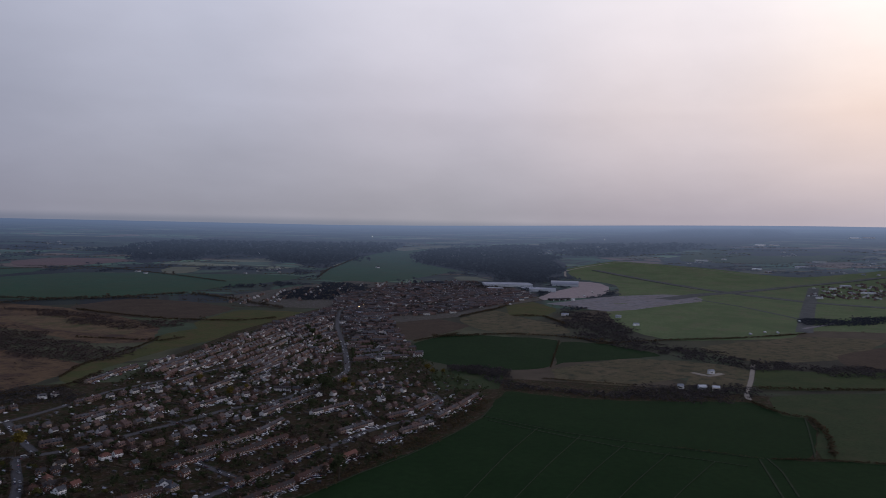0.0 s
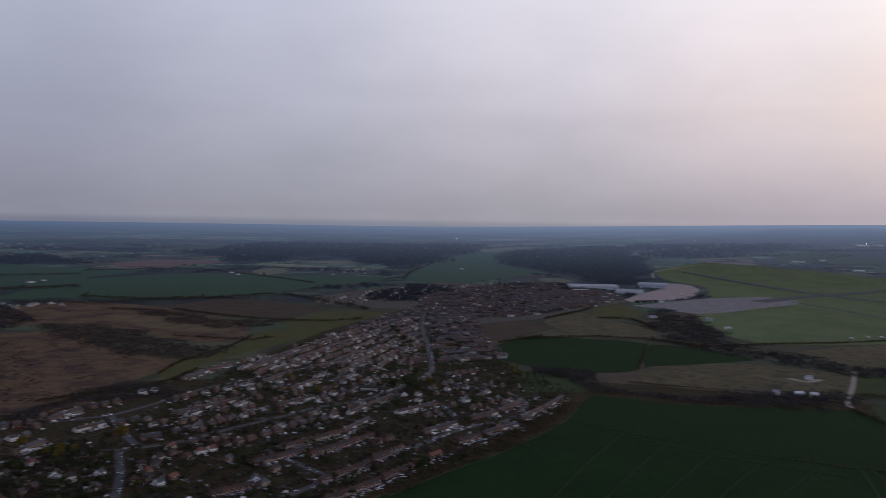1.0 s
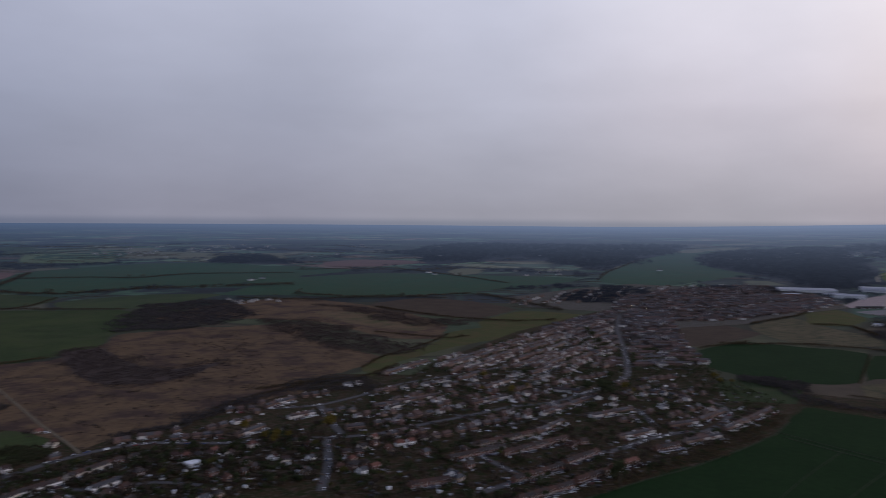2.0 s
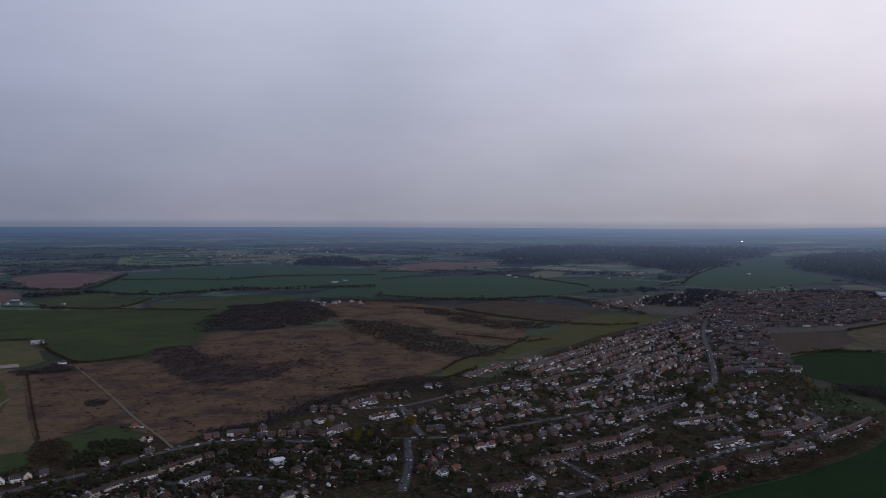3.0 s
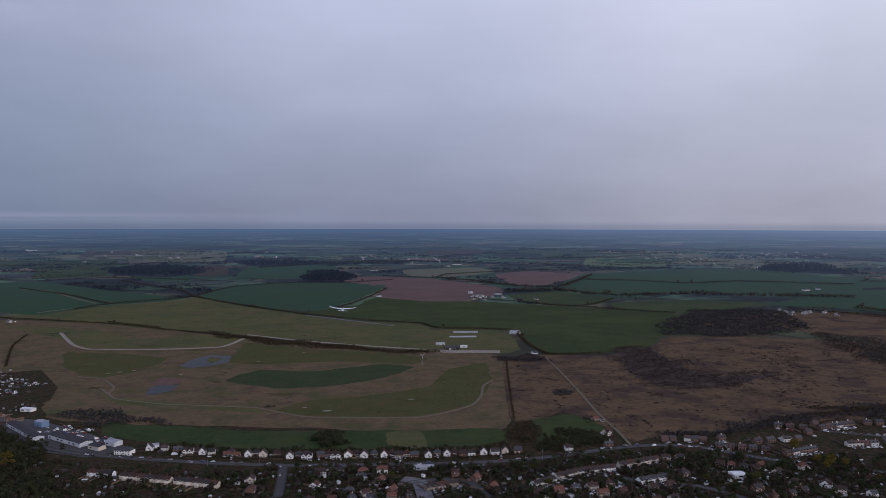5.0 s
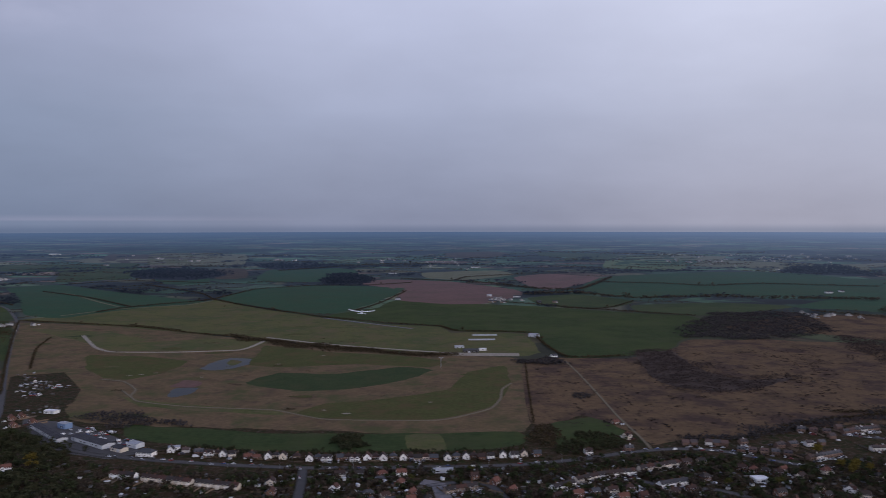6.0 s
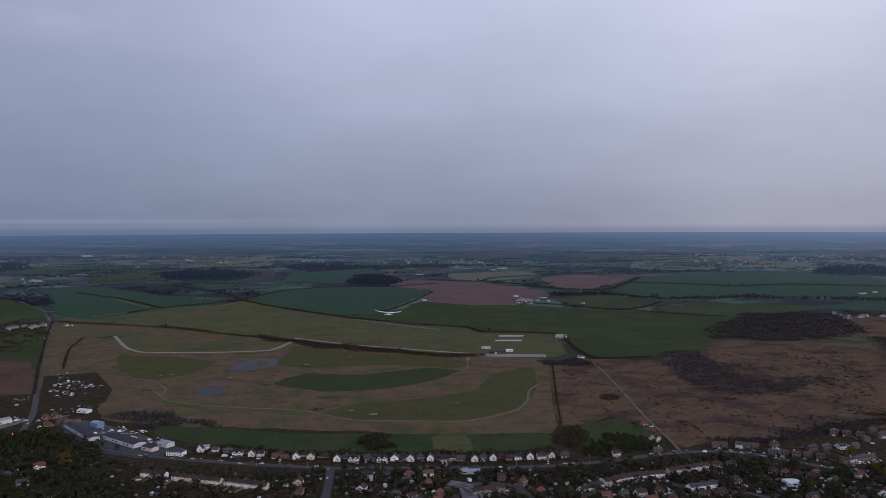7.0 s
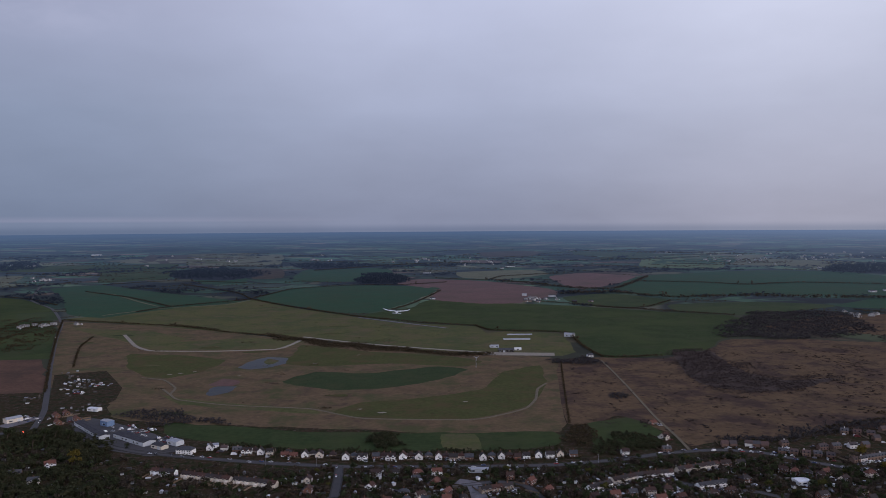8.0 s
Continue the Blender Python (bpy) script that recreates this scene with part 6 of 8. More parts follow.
def tree_meshes(seed, crown):
    """A tapered trunk with limbs, and a crown of some hundred small ragged leaf clumps on lobes round the limb ends."""
    rnd = random.Random(seed)
    bm = bmesh.new()
    tips = []

    def limb(p, d, length, r, depth):
        q = p + d * length
        u = d.orthogonal().normalized()
        w = d.cross(u)
        n = 5
        a = [bm.verts.new(p + (u * math.cos(6.283 * i / n) + w * math.sin(6.283 * i / n)) * r) for i in range(n)]
        b = [bm.verts.new(q + (u * math.cos(6.283 * i / n) + w * math.sin(6.283 * i / n)) * r * 0.6) for i in range(n)]
        for i in range(n):
            bm.faces.new((a[i], a[(i + 1) % n], b[(i + 1) % n], b[i]))
        if depth == 0:
            tips.append(q)
            return
        for i in range(3):
            e = (d + Vector((rnd.uniform(-1, 1), rnd.uniform(-1, 1), rnd.uniform(-0.1, 0.6))) * 0.75).normalized()
            limb(q, e, length * rnd.uniform(0.55, 0.75), r * 0.6, depth - 1)
    limb(Vector((0, 0, 0)), Vector((0, 0, 1)), 2.4, 0.3, 3)
    trunk = bpy.data.meshes.new("trunk")
    bm.to_mesh(trunk)
    bm.free()
    trunk.materials.append(BARK)
    bm = bmesh.new()
    for t in tips:
        for _ in range(16 if crown else 9):
            c = t + Vector((rnd.gauss(0, 0.55), rnd.gauss(0, 0.55), rnd.gauss(0.1, 0.45)))
            d = Vector((rnd.gauss(0, 1), rnd.gauss(0, 1), rnd.gauss(0.4, 1))).normalized()
            u = d.orthogonal().normalized()
            w = d.cross(u)
            s = rnd.uniform(0.18, 0.42)
            bm.faces.new([bm.verts.new(c + u * a * s * rnd.uniform(0.5, 1.2) + w * b * s * rnd.uniform(0.5, 1.2)) for a, b in ((-1, -0.5), (0.8, -0.8), (1, 0.6), (-0.5, 0.9))])
    me = bpy.data.meshes.new("crown")
    bm.to_mesh(me)
    bm.free()
    me.materials.append(CROWNS[crown])
    return trunk, me


for k_ in range(4):
    for s_ in range(2 if k_ == 3 else 3):
        TREE_MESHES.append((k_, *tree_meshes(k_ * 10 + s_, k_)))
TREE_WORDS = ["bare brown garden tree with fine twigs", "dark evergreen garden tree", "garden tree in early olive leaf", "tree with yellow spring catkins"]


def tree(x, y, size, kind, turn=0.0):
    k, trunk, crown = rng.choice([t for t in TREE_MESHES if t[0] == kind])
    ob = base_of("tree", x, y, turn, TREE_WORDS[kind], "tree", "garden trees")
    size *= 1.5
    ob.scale = (size, size, size)
    ob.location.z = land(x, y) + 0.1
    piece("trunk", trunk, ob)
    piece("crown", crown, ob)
    return ob


# ---- cars ----
PAINT = choice_material("car_paint", [(0.6, 0.6, 0.6), (0.4, 0.41, 0.43), (0.03, 0.03, 0.035), (0.65, 0.65, 0.65), (0.12, 0.13, 0.15), (0.25, 0.03, 0.03), (0.05, 0.08, 0.2), (0.5, 0.51, 0.53)], 0.3, bump=0.0)
RUBBER = plain("tyre_rubber", (0.02, 0.02, 0.02), 0.9)
HEADLIGHT = plain("lit_headlight", (1.0, 0.95, 0.85), 0.3, emit=9.0)


def car_body(van):
    def make(bm):
        h = 1.0 if not van else 1.95
        loft(bm, [[(x, -w, 0.3), (x, w, 0.3), (x, w * 0.97, z), (x, -w * 0.97, z)] for x, w, z in
                  ((-2.15, 0.78, 0.75), (-2.05, 0.87, h * 0.95), (-1.0, 0.9, h), (1.0, 0.9, h), (1.5, 0.88, h * 0.9 if not van else 1.2), (2.1, 0.8, 0.72), (2.2, 0.72, 0.6))])
    return make


def car_cabin(bm):
    loft(bm, [[(-1.9, -0.78, 0.98), (1.05, -0.8, 0.98), (1.05, 0.8, 0.98), (-1.9, 0.78, 0.98)], [(-1.5, -0.65, 1.45), (0.3, -0.66, 1.45), (0.3, 0.66, 1.45), (-1.5, 0.65, 1.45)]])


def car_top(bm):
    loft(bm, [[(-1.5, -0.66, 1.452), (0.3, -0.67, 1.452), (0.3, 0.67, 1.452), (-1.5, 0.66, 1.452)], [(-1.3, -0.55, 1.52), (0.15, -0.55, 1.52), (0.15, 0.55, 1.52), (-1.3, 0.55, 1.52)]])


def van_screen(bm):
    box_bm(bm, 1.42, -0.75, 1.15, 1.56, 0.75, 1.7)


def wheel_shape(bm):
    n = 10
    loft(bm, [[(0.31 * math.cos(6.283 * i / n), y, 0.31 + 0.31 * math.sin(6.283 * i / n)) for i in range(n)] for y in (-0.1, 0.1)])


def car(x, y, turn, van=False, lit=False, up=0.5):
    """A parked car or van."""
    ob = base_of("van" if van else "car", x, y, turn, "white delivery van on the road" if van else "car with its headlights lit on the road" if lit else "small car parked along the street", "van" if van else "car", "parked cars")
    ob.location.z = land(x, y) + up
    m = WALLS["white"] if van else PAINT
    piece("body", cached(("car_body", van), car_body(van), [m]), ob)
    if van:
        piece("windscreen", cached(("van_screen",), van_screen, [GLASS]), ob)
    else:
        piece("cabin", cached(("car_cabin",), car_cabin, [GLASS]), ob, label="dark glass cabin")
        piece("roof", cached(("car_top",), car_top, [PAINT]), ob)
    for wx in (-1.3, 1.35):
        for wy in (-0.82, 0.82):
            piece("wheel", cached(("wheel",), wheel_shape, [RUBBER]), ob, wx, wy)
    if lit:
        for wy in (-0.55, 0.55):
            piece("headlight", cached(("headlight",), lambda bm: box_bm(bm, -0.04, -0.14, -0.1, 0.06, 0.14, 0.1), [HEADLIGHT]), ob, 2.2, wy, 0.62, label="lit white headlight")
    return ob


def shed(x, y, turn, kind=0):
    ob = base_of("garden_shed", x, y, turn, ["dark wooden garden shed with a felt roof", "white garden shed with a pale roof"][kind], "shed", "garden sheds")
    piece("wall", cached(("shedwall", kind), wall_shape(3.0, 2.2, 1.9, 0.5, False), [WALLS["dark" if not kind else "white"]]), ob)
    piece("roof", cached(("shedroof", kind), roof_shape(3.0, 2.2, 1.9, 0.5, False), [ROOFS["felt" if not kind else "white"]]), ob)
    piece("door", cached(("sheddoor",), lambda bm: box_bm(bm, -0.4, -0.05, 0, 0.4, 0, 1.7), [DOOR]), ob, 0.6, -1.1)
    return ob


# ---- rows of houses along the streets ----


def row(x0, y0, x1, y1, n, side=0.0, wall=("white",), roof=("tile",), flip=False, **kw):
    """Houses side by side along a line."""
    t = math.atan2(y1 - y0, x1 - x0) + (math.pi if flip else 0)
    n = max(n, round(math.hypot(x1 - x0, y1 - y0) / 14.5))
    for i in range(n):
        f = (i + 0.5) / n
        x, y = x0 + (x1 - x0) * f + rng.uniform(-0.8, 0.8), y0 + (y1 - y0) * f + rng.uniform(-0.8, 0.8)
        form = rng.random()
        house(x, y, t + rng.uniform(-0.05, 0.05), rng.choice(wall), rng.choice(roof), hip=form < 0.35, wing=1 if 0.35 < form < 0.6 else 0, ext=rng.random() < 0.6,
              **{**dict(L=rng.choice((9.0, 10.5, 11.5)), D=rng.choice((7.0, 7.5))), **kw})


ROW_HOUSES = []
# north side of the main road: white gabled houses in a row
for x, y, w, g in ((-216, 790, "white", 1), (-187, 782, "cream", 0), (-176, 776, "white", 2), (-162, 773, "white", 1), (-153, 771, "cream", 0), (-117, 762, "white", 1), (-103, 761, "cream", 1), (-77, 753, "white", 1), (-61, 752, "white", 2),
                   (-48, 753, "brick", 0), (-34, 751, "white", 2), (-22, 752, "white", 1), (-7, 751, "white", 1), (12, 750, "white", 1), (26, 747, "buff", 0), (41, 746, "brick", 0), (54, 746, "white", 1), (72, 749, "white", 1),
                   (87, 746, "brick", 0), (96, 748, "white", 0), (108, 751, "white", 1), (119, 750, "white", 0), (129, 753, "cream", 1), (142, 753, "brick", 0), (193, 756, "white", 0)):
    small = w in ("brick", "buff")
    ROW_HOUSES.append((x, y))
    skirt(x, y, 0.0, 13, 9, 14)
    house(x, y, (0.02 if g != 1 else 1.57) + rng.uniform(-0.08, 0.08), w, "tile" if not small else rng.choice(("tile", "slate")), L=(8.0, 9.0, 10.0)[int(x) % 3] if g < 2 else 12.0, D=(7.5, 8.0, 8.6)[int(x) % 3], h=4.1 if not small else 3.9, rh=3.0 if g != 1 else 3.9, wing=2 if g == 2 else 0, ext=False, label="white gabled house facing the main road" if w == "white" else "")
for x, y, t in ((-128, 762, 0.0), (-137, 765, 0.05)):
    house(x, y, t, "brick", "red", L=9.0, D=6.5, h=2.9, rh=2.2, ext=False, name="bungalow", label="low red brick bungalow with an orange roof")
for (x0, y0), (x1, y1) in zip(ROW_HOUSES, ROW_HOUSES[1:]):
    if 13.5 < x1 - x0 < 40:
        house((x0 + x1) / 2, (y0 + y1) / 2 + 4, rng.uniform(-0.1, 0.1), rng.choice(("brick", "brick", "buff", "cream")), rng.choice(("tile", "tile", "slate")), L=8.0, D=7.0, h=3.6, rh=2.6, hip=True, ext=False)
# cottages by the lane
house(248, 810, 0.5, "cream", "tile", L=10.0, D=8.0, wing=1, label="cream house with a brown roof beside the lane")
house(253, 870, 0.4, "buff", "red", L=9.0, D=7.0, h=2.9, rh=2.4, name="bungalow", label="low buff bungalow with an orange roof by the lane")
house(236, 765, 0.1, "brick", "tile", L=10.0, D=7.0, ext=False)
for x, y in ((-434, 933), (-427, 943), (-402, 914), (-417, 900)):
    house(x, y, -0.8, "brick", "red", L=10.0, label="red brick house with an orange roof by the junction")
house(275, 1312, 0.3, "white", "slate", L=12.0, D=8.0, label="white cottage with a grey roof at the field edge")
# south of the main road
terrace(-249, 717, -224, 709, "white", flip=True)
terrace(-218, 706, -170, 688, "cream", flip=True)
terrace(-167, 688, -128, 674, "white", flip=True)
house(-351, 740, 0.5, "white", "red", L=12.0, wing=1, label="white house with an orange roof among trees")
house(-370, 715, 0.3, "brick", "tile", L=12.0)
house(-343, 692, 0.2, "cream", "slate", L=11.0)
house(-103, 685, 1.5, "cream", "tile", L=10.0)
house(-99, 659, 1.5, "brick", "tile", L=10.0)
house(-45, 701, 0.0, "white", "tile", L=12.0, wing=0)
house(-28, 701, 0.0, "brick", "tile", L=9.0)
house(-9, 689, 0.2, "white", "slate", L=9.0, h=2.8, rh=2.3, name="bungalow", label="white bungalow with a grey roof")
house(-47, 665, 1.2, "white", "tile", L=9.0)
house(-5, 642, 0.6, "cream", "tile", L=10.0)
house(8, 674, 1.2, "brick", "red", L=11.0, D=9.0, label="brick house with a big orange tiled roof")
house(17, 648, 1.1, "brick", "red", L=12.0, label="brick house with an orange tiled roof")
terrace(46, 652, 72, 662, "buff", "tile", unit=6.0)
house(90, 673, 0.9, "brick", "red", L=10.0)
house(101, 649, 0.9, "brick", "red", L=11.0, label="brick house with a red roof at the close")
terrace(136, 652, 157, 665, "white", "tile")
terrace(160, 671, 182, 682, "cream", "tile")
terrace(183, 683, 218, 692, "white", "tile")
terrace(225, 698, 267, 714, "cream", "tile")
row(269, 714, 296, 718, 2, wall=("brick", "buff"))
terrace(228, 654, 257, 663, "white", "felt")
row(295, 780, 312, 779, 2, wall=("white", "cream"), L=8.0)
row(320, 780, 341, 774, 3, wall=("white", "buff"), L=8.0)
row(340, 755, 389, 735, 5, wall=("white", "cream", "buff"), L=8.5)
terrace(396, 721, 436, 736, "white", "slate")
row(316, 697, 349, 676, 4, wall=("brick",), roof=("red", "tile"), L=9.0)
house(360, 667, 0.6, "cream", "tile", L=11.0)
house(359, 637, 0.3, "buff", "tile", L=11.0)
house(385, 633, 0.8, "white", "tile", L=10.0, wing=1)
terrace(483, 810, 526, 825, "white", "tile")
row(439, 825, 471, 810, 3, wall=("brick", "buff"), roof=("slate", "tile"))
# the town, street by street
for ends, wall, roof in (((552, 535, 631, 525), "buff", "tile"), ((635, 526, 692, 537), "cream", "tile"), ((553, 497, 639, 491), "brick", "tile"), ((504, 441, 565, 437), "brick", "tile"), ((575, 441, 625, 442), "brick", "tile"),
                         ((470, 407, 531, 400), "brick", "tile"), ((540, 403, 582, 401), "brick", "tile"), ((592, 404, 631, 402), "brick", "red"), ((684, 457, 733, 448), "brick", "tile"), ((672, 409, 706, 401), "brick", "tile"), ((720, 403, 764, 393), "brick", "red"),
                         ((795, 400, 850, 402), "brick", "red"), ((857, 402, 926, 407), "brick", "tile"), ((763, 447, 802, 436), "buff", "tile"), ((812, 438, 866, 439), "buff", "tile"), ((732, 528, 800, 517), "brick", "tile"),
                         ((712, 872, 772, 891), "white", "tile"), ((779, 895, 829, 908), "white", "tile"), ((578, 727, 616, 721), "brick", "tile"), ((621, 723, 672, 720), "brick", "tile"), ((427, 490, 465, 478), "brick", "tile"), ((504, 521, 569, 511), "brick", "tile"),
                         ((699, 571, 757, 578), "white", "slate"), ((762, 580, 819, 584), "white", "slate"), ((762, 772, 816, 786), "white", "tile"), ((753, 712, 814, 724), "buff", "tile"), ((888, 785, 968, 801), "brick", "tile"), ((476, 748, 508, 749), "white", "tile"), ((506, 816, 529, 822), "cream", "tile"),
                         ((678, 662, 737, 658), "white", "tile"), ((872, 734, 978, 753), "white", "tile"), ((945, 800, 1041, 825), "brick", "tile"), ((847, 821, 918, 838), "cream", "tile")):
    terrace(*ends, wall, roof)
for ends, n, walls, roofs in (((624, 784, 663, 785), 2, ("white",), ("tile",)), ((665, 782, 698, 780), 2, ("white", "brick"), ("tile",)), ((700, 777, 751, 776), 3, ("white",), ("tile",)), ((527, 664, 564, 659), 3, ("white", "cream"), ("tile",)), ((569, 660, 611, 658), 3, ("brick", "buff"), ("tile", "slate")),
                              ((496, 589, 518, 584), 2, ("white", "brick"), ("red",)), ((525, 587, 567, 582), 3, ("cream", "brick"), ("tile",)), ((575, 585, 604, 580), 2, ("cream",), ("tile",)), ((615, 586, 654, 579), 3, ("white", "brick"), ("red", "tile")), ((656, 577, 687, 574), 2, ("white",), ("tile",)),
                              ((633, 680, 663, 684), 1, ("white",), ("red",)), ((743, 655, 790, 648), 3, ("cream", "white"), ("tile",)), ((837, 665, 886, 674), 2, ("white",), ("tile",)), ((895, 661, 960, 663), 3, ("white", "brick"), ("tile",)), ((900, 609, 931, 611), 2, ("white",), ("tile",)), ((952, 602, 1018, 581), 4, ("brick", "white"), ("red", "tile")),
                              ((898, 555, 900, 502), 4, ("white", "cream"), ("tile",)), ((738, 494, 766, 490), 1, ("brick",), ("tile",)), ((408, 567, 440, 560), 3, ("brick", "white"), ("tile",)), ((440, 600, 459, 590), 2, ("brick",), ("tile",)), ((495, 671, 516, 665), 1, ("white",), ("tile",)), ((382, 621, 394, 616), 1, ("cream",), ("tile",)),
                              ((621, 847, 649, 838), 2, ("buff",), ("slate",)), ((542, 827, 583, 822), 3, ("white", "buff"), ("slate",)), ((515, 740, 548, 737), 2, ("brick",), ("red",)), ((740, 404, 765, 400), 1, ("cream",), ("red",)), ((617, 474, 649, 470), 2, ("brick",), ("tile",)), ((809, 644, 830, 614), 2, ("brick", "cream"), ("tile",))):
    row(*ends, n, wall=walls, roof=roofs)
house(475, 488, 0.9, "white", "slate", L=10.0, D=8.0, wing=1, label="white gabled house on a street corner")
house(815, 579, 1.2, "white", "tile", L=11.0, wing=1, label="white house with a steep gable")

# ---- works, barns and hangars ----
hall(-366, 868, -0.87, 84, 11, 3.6, 1.0, "metal", "felt", "workshop", "long low industrial unit with a dark roof")
hall(-305, 828, -0.7, 58, 14, 4.0, 1.2, "metal", "felt", "workshop", "long industrial unit with pale walls and dark roof")
hall(-359, 894, -0.6, 13, 9, 5.5, 0.8, "blue", "sheet", "workshop", "small blue metal-clad industrial unit")
hall(-257, 812, -0.6, 14, 10, 4.2, 0.9, "metal", "sheet", "workshop", "grey flat-roofed workshop by a yard")
hall(-269, 799, -0.6, 16, 9, 3.6, 0.8, "cream", "felt", "workshop", "cream brick workshop with a dark roof")
house(-237, 780, -0.25, "white", "slate", L=20.0, D=11.0, h=5.2, rh=3.2, hip=True, ext=False, name="office_building", label="big white hipped office building by the road")
hall(-215, 798, 0.2, 11, 7, 3.4, 1.0, "white", "sheet", "garage", "white garages with pale roofs", "garage")
hall(-403, 966, -0.35, 15, 9, 3.2, 0.7, "white", "white", "storage_shed", "white flat-roofed storage shed", "shed")
hall(-475, 915, 0.9, 18, 10, 4.5, 1.5, "cream", "sheet", "depot", "pale depot building beside the junction")
hall(47, 709, 0.0, 19, 6, 3.0, 0.3, "metal", "sheet", "canopy_building", "long low building with a pale blue roof")
hall(322, 665, 0.1, 12, 11, 3.2, 0.3, "white", "white", "flat_roofed_hall", "white flat-roofed hall among houses")
hall(286, 1556, -0.35, 20, 11, 4.5, 2.5, "metal", "sheet", "barn", "grey metal barn at a field edge", "barn")
hall(141, 1376, 0.0, 28, 10, 4.0, 2.4, "dark", "slate", "barn", "dark farm barn beside the gravel yard", "barn")
hall(125, 1427, 0.1, 16, 8, 3.0, 1.5, "metal", "sheet", "barn", "grey metal farm shed by the yard", "barn")
hall(164, 1394, 0.0, 12, 7, 3.0, 1.2, "white", "white", "barn", "white metal farm shed by the yard", "barn")
for x, y, L in ((190, 1584, 50), (177, 1522, 52)):
    hall(x, y, -0.02, L, 8, 0.9, 1.3, "metal", "sheet", "greenhouse", "long silver greenhouse tunnel beside the farm", "greenhouse", bent=True)
for x, y, L, W in ((293, 2254, 40, 14), (322, 2236, 24, 12), (388, 2402, 36, 14), (308, 2442, 24, 12), (424, 2232, 22, 12), (471, 2231, 24, 12), (382, 3530, 70, 22), (338, 3460, 24, 14), (-1606, 3912, 80, 26), (23, 2356, 26, 10), (1389, 2418, 40, 14), (1447, 2447, 22, 14), (9, 3293, 50, 16),
                   (2067, 2262, 30, 14), (2040, 2196, 20, 10), (2819, 1707, 24, 12)):
    hall(x, y, rng.uniform(-0.3, 0.3), L * 0.6, W * 0.7, 4.0, 2.2, ("buff", "metal", "brick", "dark")[int(L / 2) % 4] if math.hypot(x, y) < 2300 else "metal", rng.choice(("sheet", "slate", "slate")), "barn", "pale farm barn among the fields", "barn")
hall(2530, 1013, -1.0, 165, 66, 8, 2.5, "metal", "sheet", "factory", "large factory with pale ridged roofs", "factory", bays=3)
hall(2461, 901, -1.1, 60, 26, 7, 2, "metal", "sheet", "factory", "grey works hall beside the factory", "factory", bays=2)
hall(2379, 994, -1.0, 50, 22, 6, 2, "brick", "sheet", "factory", "brick works hall with a grey roof", "factory")
hall(2436, 851, -1.2, 85, 38, 9, 2.5, "metal", "sheet", "hangar", "grey metal twin-roofed aircraft hangar", "hangar", bays=2)
hall(2671, 852, -1.26, 95, 52, 12, 5, "metal", "sheet", "hangar", "curved grey aircraft hangar", "hangar", bent=True)
hall(2208, 720, -0.6, 70, 14, 5, 1, "dark", "felt", "hangar", "long dark low airfield building", "building")
hall(2222, 682, -0.6, 8, 8, 5, 0.6, "white", "white", "control_building", "small white airfield building", "building")
for x, y, L, W, w in ((3717, 549, 60, 16, "white"), (3526, 297, 40, 16, "white"), (3781, 460, 20, 10, "white"), (3642, 130, 60, 20, "metal"), (3799, 68, 70, 20, "metal"), (3167, -30, 40, 14, "metal"), (3075, 10, 24, 12, "white"), (3003, -98, 50, 12, "white"), (3068, -83, 24, 12, "brick"), (2963, -47, 24, 12, "brick"),
                      (2775, 46, 22, 10, "white"), (3466, 249, 26, 12, "brick"), (1848, 586, 20, 9, "white"), (1765, 395, 18, 8, "white"), (1894, 467, 14, 8, "metal"), (1261, 166, 14, 7, "white"), (1132, 160, 16, 8, "metal"), (1136, 142, 14, 7, "cream"), (1122, 187, 12, 6, "white"), (1563, 991, 20, 10, "brick"),
                      (4256, 349, 60, 16, "white"), (4267, 284, 50, 16, "white"), (4518, -74, 60, 16, "white"), (4532, -138, 60, 16, "white")):
    hall(x, y, -1.2 + rng.uniform(-0.3, 0.3), L * (0.9 if math.hypot(x, y) > 1900 else 0.7), W * (1.0 if math.hypot(x, y) > 1900 else 0.7), 4.5, 1.8, w, rng.choice(("white", "sheet", "sheet")), "shed_building", "low shed beside the airfield", "shed")

